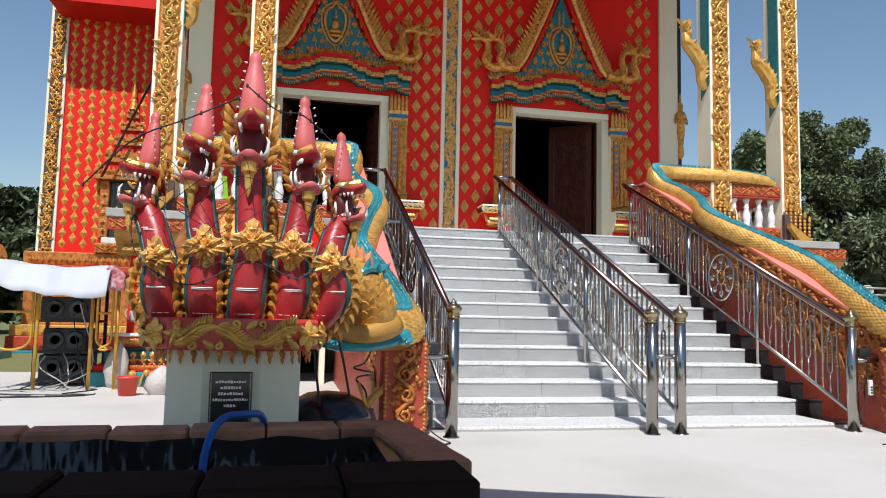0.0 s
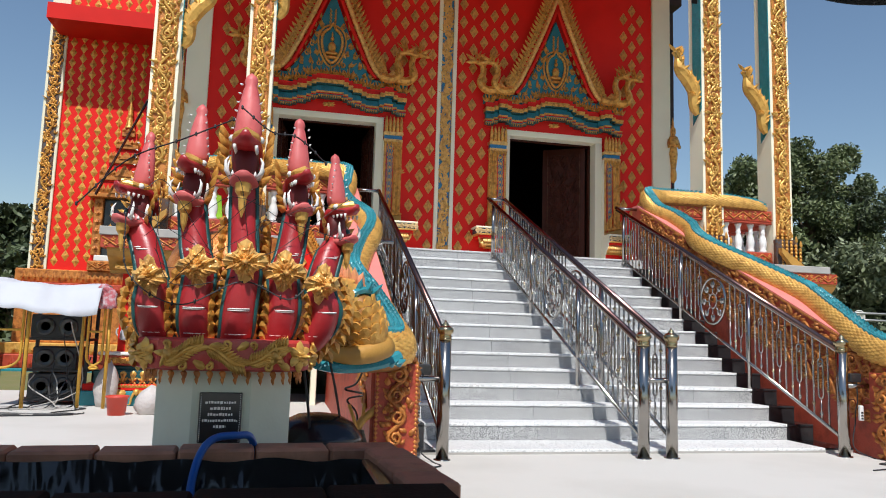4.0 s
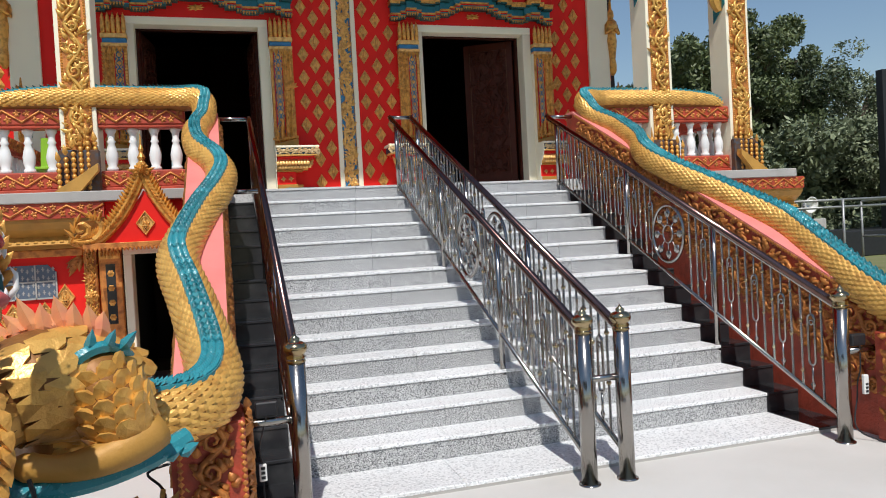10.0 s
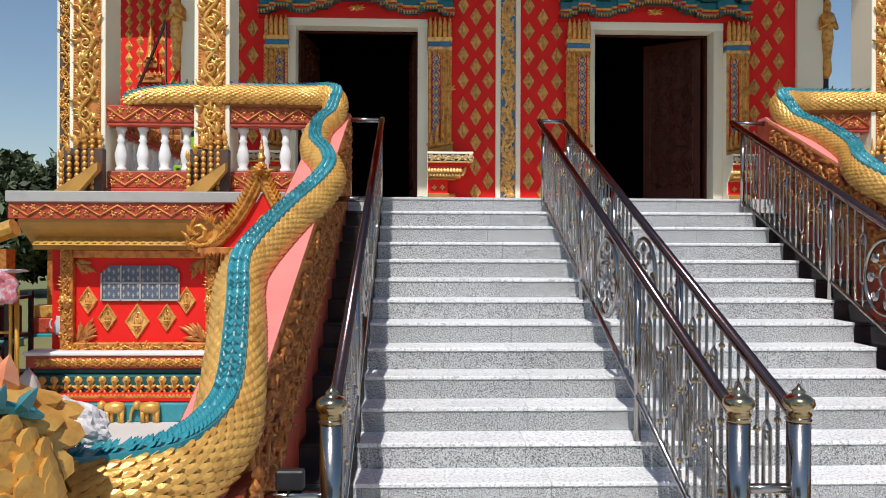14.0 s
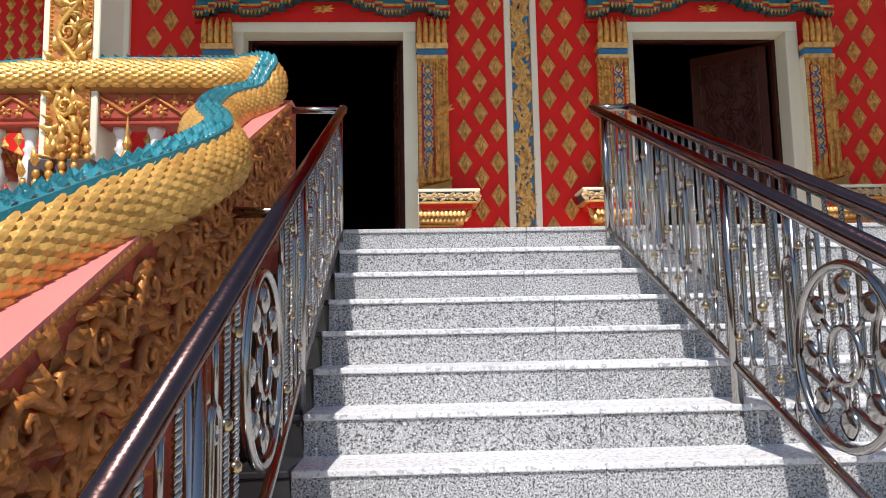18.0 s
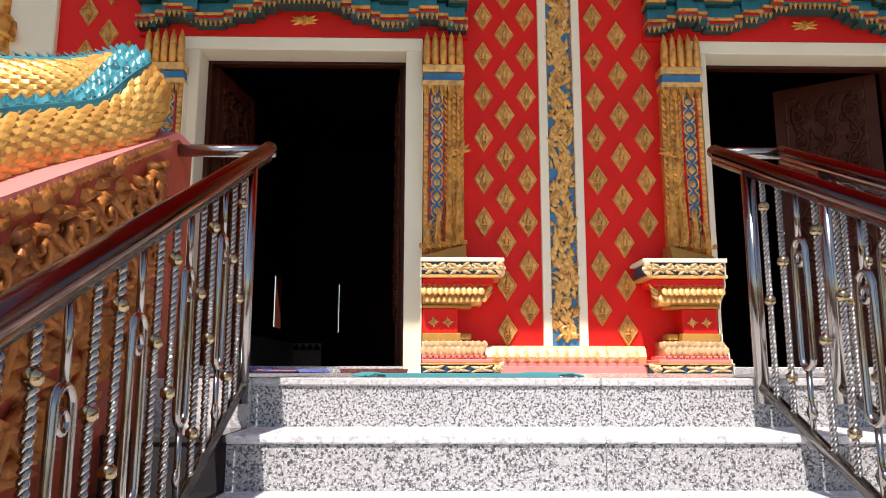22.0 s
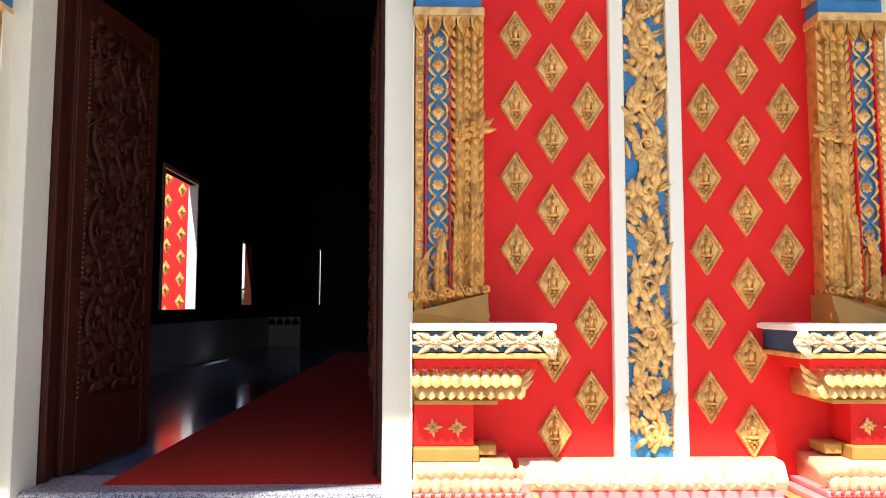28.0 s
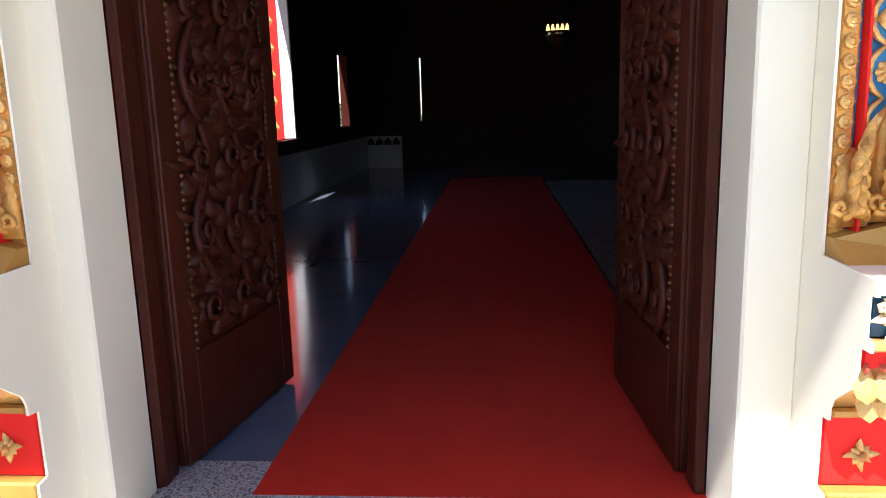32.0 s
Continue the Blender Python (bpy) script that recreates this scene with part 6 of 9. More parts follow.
for q in range(8):
    (xa_, ya_), (xb_, yb_) = SLAB[q], SLAB[(q + 1) % 8]
    ln = math.hypot(xb_ - xa_, yb_ - ya_)
    side_m = Matrix.Translation((xa_, ya_, 0.803)) @ Matrix.Rotation(math.atan2(yb_ - ya_, xb_ - xa_), 4, "Z")
    if ln > 0.4:
        # a broad flowing vine: long diagonal stems with feathered leaves on both sides
        n_ = max(2, round(ln / 0.21))
        for e in range(n_):
            u0 = ln * (e + 0.08) / n_
            w_ = ln / n_
            up_ = 1 if e % 2 else -1
            stem = curve([(u0, 0.045 * up_), (u0 + 0.3 * w_, 0.02 * up_), (u0 + 0.62 * w_, -0.032 * up_), (u0 + 0.95 * w_, -0.05 * up_)], 5)
            sweep(bm, [side_m @ Vector((v[0], -0.018, v[1])) for v in stem], [0.008 + 0.006 * math.sin(math.pi * i_ / (len(stem) - 1)) for i_ in range(len(stem))], 6)
            for i_, v in enumerate(stem[1:-1]):
                for e2 in (-1, 1):
                    leaf(bm, side_m @ Matrix.Translation((0, -0.006, 0)), v[0], v[1], radians(-28 * up_ + e2 * 48), 0.062, 0.026, 0.034)
            curl(bm, side_m, u0 + 0.5 * w_, 0.034 * up_, 0.022, radians(90 * up_), up_, 0.011, 0.03, 9)
            curl(bm, side_m, u0 + 0.12 * w_, -0.034 * up_, 0.02, radians(-90 * up_), -up_, 0.011, 0.03, 9)
            round_petal(bm, side_m, u0 + 0.75 * w_, 0.028 * up_, radians(35 * up_), 0.07, 0.04, 0.04)
        for u0 in (0.0, ln):
            for e in range(5):
                leaf(bm, side_m, u0 + (0.05 if u0 == 0 else -0.05), 0.0, radians(72 * e + 90), 0.07, 0.045, 0.045)
            lathe(bm, [(0.034, 0), (0.03, 0.025), (0.012, 0.045), (0.004, 0.05)], 9, m=side_m @ pose(u0 + (0.05 if u0 == 0 else -0.05), 0, 0, 90, 0, 0))
    else:
        for e in range(6):
            round_petal(bm, side_m, ln / 2, 0.0, radians(60 * e + 30), 0.085, 0.05, 0.04)
        blossom(bm, side_m, ln / 2, 0.0, 0.05, 0.06, 7)
part("slab_carving", bm, BRIGHTGOLD, ped, "gilt vine carving with blossom corners")
bm = B()
for q in range(8):
    (xa_, ya_), (xb_, yb_) = [(v[0] * 0.9, v[1] * 0.9) for v in (SLAB[q], SLAB[(q + 1) % 8])]
    ln = math.hypot(xb_ - xa_, yb_ - ya_)
    side_m = Matrix.Translation((xa_, ya_, 0.728)) @ Matrix.Rotation(math.atan2(yb_ - ya_, xb_ - xa_), 4, "Z")
    n_ = round(ln / 0.062)
    for e in range(n_):
        u0 = ln * (e + 0.5) / n_
        leaf(bm, side_m, u0, 0, radians(-90), 0.05, 0.035, 0.014)
        leaf(bm, side_m, u0, -0.035, radians(-90), 0.04, 0.02, 0.012)
part("drip_fringe", bm, COPPER, ped)
plaque = tagged(new("plaque"), "black polished plaque with white engraved lines", "plaque")
plaque.location = (HC, 4.32 - 0.352, 0.49)
bm = B()
box(bm, -0.105, 0.105, -0.012, 0.008, -0.125, 0.125, 0.004)
part("board", bm, BLACKSTONE, plaque)
r = random.Random(2)
for z, w in ((0.075, 0.075), (0.045, 0.05), (0.015, 0.06), (-0.015, 0.085), (-0.045, 0.03)):
    bm = B()
    x = -w
    while x < w:
        q = r.uniform(0.006, 0.014)
        box(bm, x, min(w, x + q), -0.0145, -0.0115, z - r.uniform(0.004, 0.007), z + r.uniform(0.004, 0.009))
        x += q + 0.004
    part("text_line", bm, WHITE, plaque)
bm = B()
for a in range(2):
    for k in range(26):
        z = -0.115 + 0.23 * k / 25
        box(bm, (-0.098, 0.094)[a], (-0.094, 0.098)[a], -0.0145, -0.0115, z - 0.002, z + 0.002)
part("border_dots", bm, WHITE, plaque, kind="stuff")

naga = tagged(new("five_headed_ornament"), "five red serpent heads with gold blossoms on a fluted body", "temple ornament")
naga.location = (0, 0, 0)
REDSTAT = material("red_enamel_paint", (0.40, 0.024, 0.03), 0.38, vary=0.6, scale=5, fine=60, bump=0.15, tint=(0.24, 0.01, 0.012))
CORAL = material("faded_coral_red_paint", (0.62, 0.13, 0.125), 0.5, vary=0.5, scale=7, fine=60, bump=0.15, tint=(0.42, 0.04, 0.04))

THROAT = material("dark_maroon_paint", (0.13, 0.008, 0.012), 0.55, vary=0.5, scale=9, fine=60, bump=0.1, tint=(0.05, 0.004, 0.006))


def serpent_head(parent, m, k):
    """A head with open jaws, brow band, tall crest and beard; local -y is forward."""
    def T(bm, pts, rad, seg=10, flat=1.0):
        sweep(bm, [m @ Vector(p) for p in pts], [q * k for q in rad], seg, flat)
    bm = B()
    T(bm, [(0, 0.07, -0.02), (0, 0.0, -0.062), (0, -0.08, -0.07), (0, -0.145, -0.05), (0, -0.165, -0.03)], [0.05, 0.07, 0.07, 0.05, 0.02], 12, 0.42)
    jaw = part("lower_jaw", bm, CORAL, parent, smooth=True)
    bm = B()
    T(bm, [(0, 0.10, 0.0), (0, 0.08, 0.07), (0, 0.03, 0.125), (0, -0.06, 0.135), (0, -0.13, 0.125), (0, -0.165, 0.14), (0, -0.175, 0.165)], [0.06, 0.075, 0.075, 0.068, 0.05, 0.03, 0.012], 12, 0.5)
    up = part("upper_jaw", bm, REDSTAT, parent, smooth=True)
    bm = B()
    T(bm, [(0, 0.03, -0.07), (0, 0.015, -0.03), (0, 0.01, 0.04), (0, 0.015, 0.12)], [0.05, 0.062, 0.064, 0.055], 12, 0.8)
    T(bm, [(0, -0.01, -0.04), (0, -0.08, -0.036), (0, -0.13, -0.015)], [0.03, 0.028, 0.008], 8, 0.35)
    part("mouth", bm, THROAT, parent, "dark maroon open mouth", smooth=True)
    bm = B()
    for sx in (-1, 1):
        for yy, ln in ((-0.12, 0.03), (-0.085, 0.024), (-0.05, 0.024), (-0.015, 0.022)):
            lathe(bm, [(0.009, 0), (0.007, -ln * 0.6), (0.001, -ln)][::-1], 6, m=m @ Matrix.Translation((sx * 0.05, yy, 0.105)))
            lathe(bm, [(0.009, 0), (0.006, ln * 0.5), (0.001, ln * 0.9)], 6, m=m @ Matrix.Translation((sx * 0.052, yy + 0.01, -0.045)))
        T(bm, [(sx * 0.06, -0.10, -0.055), (sx * 0.082, -0.115, -0.02), (sx * 0.085, -0.11, 0.025), (sx * 0.072, -0.10, 0.05)], [0.011, 0.010, 0.007, 0.002], 7)
        T(bm, [(sx * 0.068, 0.0, -0.04), (sx * 0.085, -0.01, 0.01), (sx * 0.078, 0.0, 0.05)], [0.008, 0.011, 0.005], 7, 0.6)
        lathe(bm, [(0.012, -0.015), (0.02, 0.0), (0.012, 0.015)], 8, m=m @ Matrix.Translation((sx * 0.066, -0.05, 0.15)))
    part("fang_set", bm, WHITE, up, "white plaster fangs and eyes")
    bm = B()
    T(bm, [(-0.07, -0.02, 0.145), (-0.04, -0.09, 0.155), (0, -0.115, 0.165), (0.04, -0.09, 0.155), (0.07, -0.02, 0.145)], [0.014, 0.022, 0.03, 0.022, 0.014], 8)
    lathe(bm, [(0.065, 0.12), (0.07, 0.15), (0.058, 0.175)], 12, m=m)
    part("brow_band", bm, BRIGHTGOLD, up, "gold brow band")
    bm = B()
    lathe(bm, [(0.055, 0.16), (0.068, 0.20), (0.062, 0.27), (0.05, 0.36), (0.036, 0.43), (0.028, 0.455), (0.034, 0.475), (0.026, 0.50), (0.004, 0.52)], 12, m=m @ Matrix.Rotation(radians(-6), 4, "X") @ Matrix.Diagonal((1, 0.8, 1, 1)))
    cr = part("crest", bm, CORAL, up, "tall faded red pointed crest", smooth=True)
    bm = B()
    for q in range(6):
        for sx in (-1, 1):
            z = 0.21 + 0.045 * q
            leaf(bm, m, sx * (0.066 - 0.006 * q), z, radians(90 - sx * 60), 0.017, 0.012, 0.008)
    part("crest_studs", bm, WHITE, cr)
    bm = B()
    lathe(bm, [(0.002, -0.24), (0.016, -0.2), (0.022, -0.14), (0.036, -0.12), (0.04, -0.07), (0.02, -0.05)], 10, m=m @ Matrix.Translation((0, -0.10, 0)))
    part("beard", bm, BRIGHTGOLD, jaw, "gold pointed beard")
    bm = B()
    for sx in (-1, 1):
        for q in range(6):
            mm = m @ Matrix.Translation((sx * (0.06 + 0.008 * q), 0.02 + 0.012 * q, -0.06 + 0.045 * q)) @ Matrix.Rotation(radians(-sx * 35), 4, "Z")
            leaf(bm, mm, 0, 0, radians(90 - sx * (70 - 9 * q)), 0.10, 0.05, 0.025)
    part("cheek_ornament", bm, GOLD, parent, "gilt flame leaves")


HEADS = ((-0.68, -0.56, 1.54, 0.90, 38), (-0.40, -0.325, 1.67, 0.98, 14), (-0.13, -0.09, 1.79, 1.12, 0), (0.16, 0.105, 1.65, 0.96, -14), (0.39, 0.305, 1.50, 0.90, -38))
RISE_B = (1.19, 1.25, 1.285, 1.245, 1.19)
for i, (hx, fx, hz, k, yaw) in enumerate(HEADS):
    t = i - 2
    neck = [(HC + 0.03 + t * 0.165, 4.14 + 0.05 * abs(t), 0.81, 0.072), (HC + 0.05 + t * 0.21, 4.03 + 0.05 * abs(t), 0.92, 0.082), (HC + 0.06 + t * 0.225, 3.99 + 0.05 * abs(t), 1.05, 0.084), (fx, 4.00 + 0.05 * abs(t), RISE_B[i] - 0.02, 0.078), (fx * 0.5 + hx * 0.5, 4.06 + 0.05 * abs(t), 1.36, 0.072), (hx, 4.11 + 0.05 * abs(t), hz - 0.06, 0.066), (hx, 4.13 + 0.05 * abs(t), hz + 0.02, 0.06)]
    pts = curve(neck, 6)
    bm = B()
    sweep(bm, [q[:3] for q in pts], [q[3] for q in pts], 14, 0.9)
    nk = part("neck", bm, REDSTAT, naga, "red fluted neck with white rings", smooth=True)
    bm = B()
    for s in (-1, 1):
        sweep(bm, [(q[0] + s * q[3] * 0.95, q[1] - 0.01, q[2]) for q in pts], [0.016] * len(pts), 6)
    part("teal_edge", bm, DARKTEAL, nk, smooth=True)
    bm = B()
    for j in (5, 6, 11, 12, 23, 24, 29, 30):
        q = pts[min(j, len(pts) - 1)]
        n_ = 9
        arc = [Vector((q[0] + q[3] * 0.9 * math.sin(a), q[1] - q[3] * 0.915 * math.cos(a) - 0.002, q[2] - 0.006 * math.cos(a) + (0.012 if j % 2 else -0.006))) for a in [radians(-46 + 92 * e / (n_ - 1)) for e in range(n_)]]
        sweep(bm, arc, 0.0035, 4)
    part("white_rings", bm, WHITE, nk)
    bm = B()
    mm = Matrix.Translation((fx, 3.91 + 0.05 * abs(t), RISE_B[i])) @ Matrix.Scale(1.12, 4) @ Matrix.Rotation(radians(-yaw * 0.8), 4, "Z") @ Matrix.Rotation(radians(10), 4, "X")
    for q in range(4):
        round_petal(bm, mm, 0, 0, radians(90 * q + 90), 0.105, 0.07, 0.03)
        for e in (-1, 1):
            leaf(bm, mm, 0, 0, radians(90 * q + 90 + e * 20), 0.095, 0.045, 0.04)
            round_petal(bm, mm, 0, 0, radians(90 * q + 45 + e * 13), 0.072, 0.045, 0.05)
    blossom(bm, mm, 0, 0, 0.052, 0.06, 8)
    lathe(bm, [(0.062, 0.0), (0.066, 0.02), (0.056, 0.03), (0.052, 0.02)], 14, m=mm @ pose(0, 0, 0, 90, 0, 0))
    part("gold_blossom", bm, PALEGOLD, naga, "gold four-pointed blossom")
    m = Matrix.Translation((hx, 4.10 + 0.05 * abs(t), hz)) @ Matrix.Rotation(radians(-yaw), 4, "Z") @ Matrix.Scale(k, 4)
    serpent_head(nk, m, k)
# gilt scaled hood between the necks
bm = B()
for i in range(6):
    t = i - 2.5
    for j in range(15 if abs(t) < 2 else 9):
        z = 0.83 + 0.052 * j
        f = math.sin(min(1, (z - 0.80) / 0.55) * math.pi)
        x = HC + 0.05 + t * (0.18 + 0.045 * f)
        y = 4.12 + 0.05 * abs(t) - 0.13 * f + max(0, z - 1.25) * 0.25
        for sx in (-1, 1):
            leaf(bm, face_front(x + sx * 0.02, y, 0), 0, z, radians(-90 + sx * 14), 0.075, 0.055, 0.03)
part("scale_ribs", bm, GOLD, naga, "gilt overlapping scales between the necks", kind="stuff")
bm = B()
lathe(bm, [(0.30, 0.80), (0.40, 0.90), (0.44, 1.02), (0.41, 1.15), (0.36, 1.3), (0.30, 1.45), (0.1, 1.5)], 20, at=(HC, 4.42, 0), m=Matrix.Diagonal((1.05, 0.75, 1, 1)))
part("hood", bm, COPPER, naga, smooth=True)
# chest of layered plumes, haunch and foreleg
def scaled_limb(name, pts, step, per, label):
    """A rounded limb with large overlapping gold scales all round it."""
    way_ = curve(pts, 6)
    rad_ = [float(q[3]) for q in way_]
    bm = B()
    sweep(bm, [q[:3] for q in way_], rad_, 16)
    limb = part(name, bm, GAPGOLD, naga, smooth=True)
    bm = B()
    scaled_body(bm, way_, rad_, math.pi, step, per)
    part("scale_skin", bm, BRIGHTGOLD, limb, label, kind="stuff")


scaled_limb("chest", [(0.62, 5.06, 0.98, 0.19), (0.47, 4.92, 1.07, 0.215), (0.33, 4.81, 1.07, 0.20), (0.22, 4.75, 1.0, 0.13)], 0.075, 13, "broad overlapping gold chest plates")
fan = Matrix.Translation((0.48, 4.85, 1.05)) @ Matrix.Rotation(radians(10), 4, "Z")
FLAME = material("flame_orange_paint", (0.78, 0.36, 0.16), 0.5, 0.15, vary=0.6, scale=8, tint=(0.7, 0.2, 0.16))
for k_ in range(6):
    a = radians(60 + 24 * k_)
    mm = fan @ Matrix.Translation((0.23 * math.cos(a) - 0.01, 0.05, 0.20 * math.sin(a)))
    h = 0.19 - 0.02 * abs(k_ - 2)
    for e in (-1, 0, 1):
        bm = B()
        leaf(bm, mm @ Matrix.Translation((0, -0.01 * e, 0)), 0.02 * e, 0, radians(88 + 8 * k_ - 18 * e), h * (1 - 0.2 * abs(e)), 0.08, 0.03)
        part("flame_fin", bm, FLAME, naga, "pink and gold flame fin")
scaled_limb("haunch", [(0.55, 4.84, 1.17, 0.04), (0.58, 4.83, 1.12, 0.11), (0.62, 4.84, 1.02, 0.145), (0.67, 4.87, 0.91, 0.135), (0.72, 4.90, 0.84, 0.09)], 0.05, 17, "overlapping gold haunch scales")
bm = B()
sweep(bm, curve([(0.80, 4.88, 0.86), (0.66, 4.78, 0.81), (0.52, 4.73, 0.79), (0.40, 4.70, 0.81), (0.33, 4.69, 0.84)], 4), [0.075, 0.08, 0.08, 0.078, 0.072, 0.068, 0.064, 0.06, 0.056, 0.053, 0.05, 0.05, 0.052, 0.055, 0.05, 0.042, 0.025], 12)
part("foreleg", bm, OCHRE, naga, "ochre foreleg", smooth=True)
bm = B()
sweep(bm, curve([(0.25, 4.72, 0.90), (0.27, 4.70, 0.80), (0.36, 4.70, 0.735), (0.55, 4.76, 0.715), (0.75, 4.87, 0.74), (0.90, 4.98, 0.79)], 5), 0.042, 8, 0.8)
for j in range(11):
    x = 0.32 + 0.055 * j
    leaf(bm, Matrix.Translation((x, 4.64 + 0.5 * (x - 0.32), 0.72 + 0.05 * max(0, x - 0.6))) @ Matrix.Rotation(radians(27), 4, "Z"), 0, 0, radians(15), 0.085, 0.06, 0.02)
sweep(bm, curve([(0.50, 4.75, 1.02), (0.50, 4.74, 1.12), (0.56, 4.75, 1.19), (0.64, 4.80, 1.21), (0.72, 4.9, 1.16)], 4), [0.02] * 4 + [0.026] * 9 + [0.02] * 3 + [0.008], 6)
for k_ in range(3):
    leaf(bm, Matrix.Translation((0.58 + 0.05 * k_, 4.77 + 0.03 * k_, 1.19)), 0, 0, radians(70 - 15 * k_), 0.1, 0.05, 0.03)
lathe(bm, [(0.075, 0), (0.08, 0.03), (0.05, 0.06), (0.02, 0.07)], 12, m=Matrix.Translation((0.27, 4.68, 1.0)) @ Matrix.Rotation(radians(80), 4, "X"))
part("teal_trim", bm, TEAL, naga, "teal leaf trim")
bm = B()
r = random.Random(21)
for j in range(7):
    a = [(r.uniform(-0.75, 0.45), 3.95 + r.uniform(0, 0.1), r.uniform(1.1, 1.75)) for q in range(4)]
    a.sort()
    sweep(bm, curve([(p[0], p[1] - 0.06, p[2]) for p in a], 6), 0.0018, 4)
part("wire_tangle", bm, BLACK, naga, "tangled lamp wires", kind="stuff")

# ---- block basin with plastic lining ----
basin = tagged(new("water_basin"), "low basin of brown blocks lined with black plastic sheet, half full", "basin")
basin.location = (0, 0, 0)
r = random.Random(6)
def block_row(x0, y0, x1, y1, w, z0, z1, n, mt):
    L = math.hypot(x1 - x0, y1 - y0)
    a = math.atan2(y1 - y0, x1 - x0)
    for k in range(n):
        bm = B()
        box(bm, L * k / n + 0.004, L * (k + 1) / n - 0.004, -w / 2, w / 2, z0, z1 + r.uniform(-0.006, 0.006), 0.012)
        ob = part("block", bm, mt, basin)
        ob.matrix_basis = Matrix.Translation((x0, y0, 0)) @ Matrix.Rotation(a + radians(r.uniform(-0.6, 0.6)), 4, "Z")
block_row(-1.35, 3.62, 0.70, 3.72, 0.2, -0.06, 0.39, 6, BRICK)
block_row(0.62, 3.6, 0.70, 2.78, 0.2, -0.06, 0.39, 3, BRICK)
block_row(-1.25, 3.6, -1.2, 2.78, 0.2, -0.06, 0.39, 3, BRICK)
# front row under the awning, coloured near black for its shade
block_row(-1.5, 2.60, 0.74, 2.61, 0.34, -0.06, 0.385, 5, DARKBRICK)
bm = B()
n1, n2 = 190, 12
grid = []
for i in range(n1 + 1):
    row = []
    for j in range(n2 + 1):
        x = -1.14 + 1.70 * i / n1
        t = j / n2
        fold = abs(noise.noise((x * 16 + 1.5 * t, t * 1.1, 3))) + 0.5 * abs(noise.noise((x * 37 - 2.2 * t, t * 1.6, 7)))
        y = 3.52 - 0.10 * t - 0.02 * math.sin(9 * x) * t - 0.045 * fold * (0.3 + 0.7 * t)
        z = 0.355 - 0.27 * t + 0.018 * noise.noise((x * 5, t, 0)) * (1 - t)
        row.append(bm.verts.new((x, y, z)))
    grid.append(row)
for i in range(n1):
    for j in range(n2):
        bm.faces.new((grid[i][j], grid[i][j + 1], grid[i + 1][j + 1], grid[i + 1][j]))
part("plastic_lining", bm, PLASTIC, basin, "wrinkled shiny black plastic", smooth=True)
bm = B()
box(bm, -1.15, 0.6, 2.7, 3.50, 0.02, 0.14)
part("water", bm, material("dark_water", (0.01, 0.012, 0.012), 0.05, vary=0.2, bump=0.0), basin)
for xa_, xb_ in ((0.50, 0.56), (-1.16, -1.10)):
    bm = B()
    box(bm, xa_, xb_, 2.75, 3.5, 0.05, 0.36, 0.01)
    part("plastic_flap", bm, PLASTIC, basin)
hose = tagged(part("water_hose", B(), material("blue_hose", (0.01, 0.10, 0.42), 0.35, vary=0.2)), "blue plastic hose hanging over the basin wall", "hose")
bm = B()
sweep(bm, curve([(-0.20, 3.35, 0.05), (-0.235, 3.42, 0.22), (-0.22, 3.50, 0.36), (-0.17, 3.58, 0.435), (-0.07, 3.64, 0.445), (0.0, 3.75, 0.41), (0.02, 3.9, 0.2), (0.02, 4.0, 0.02)], 6), 0.018, 10)
bm.to_mesh(hose.data)
bm.free()
shade(hose.data, True)

settle(start, *NEAR)

# the same ornament and pedestal at the other side of the stairs
for ob in (ped, naga):
    m = ob.matrix_basis.copy()
    twin = copy_thing(ob, Matrix.Identity(4))
    twin.matrix_basis = Matrix.Translation((7.05, 0, 0)) @ Matrix.Diagonal((-1, 1, 1, 1)) @ m

# black cloth awning over the basin
awn = tagged(new("awning"), "black cloth awning with a scalloped edge on thin steel poles", "awning")
CLOTH = material("black_awning_cloth", (0.012, 0.012, 0.013), 0.85, vary=0.3, scale=4, fine=200, bump=0.3)


def awning_front(x):
    return 2.35 - 0.26 * x, 2.78 - 0.105 * x


bm = B()
n1, n2 = 60, 10
rows = []
for i in range(n1 + 1):
    x = -2.4 + 5.5 * i / n1
    y1, z1 = awning_front(x)
    row = []
    for j in range(n2 + 1):
        y = y1 + (-3.2 - y1) * j / n2
        z = z1 + 0.10 * math.sin(math.pi * j / n2) * 0.6 + 0.008 * math.sin(4 * x)
        row.append((bm.verts.new((x, y, z + 0.012)), bm.verts.new((x, y, z))))
    rows.append(row)
for i in range(n1):
    for j in range(n2):
        for e in (0, 1):
            q = (rows[i][j][e], rows[i + 1][j][e], rows[i + 1][j + 1][e], rows[i][j + 1][e])
            bm.faces.new(q if e == 1 else q[::-1])
part("sheet", bm, CLOTH, awn, smooth=True)
bm = B()
n1 = 180
rows = []
for i in range(n1 + 1):
    x = -2.4 + 5.5 * i / n1
    y1, z1 = awning_front(x)
    d = 0.05 + 0.035 * abs(math.sin(x * math.pi / 0.62)) + 0.012 * math.sin(3.1 * x)
    rows.append([bm.verts.new((x, y1 + 0.012 * math.sin(9 * x) + o, z)) for o, z in ((0, z1 + 0.015), (0, z1 - d), (0.006, z1 - d), (0.006, z1 + 0.015))])
for i in range(n1):
    for e in range(4):
        bm.faces.new((rows[i][e], rows[i][(e + 1) % 4], rows[i + 1][(e + 1) % 4], rows[i + 1][e]))
part("scalloped_edge", bm, CLOTH, awn, smooth=True)
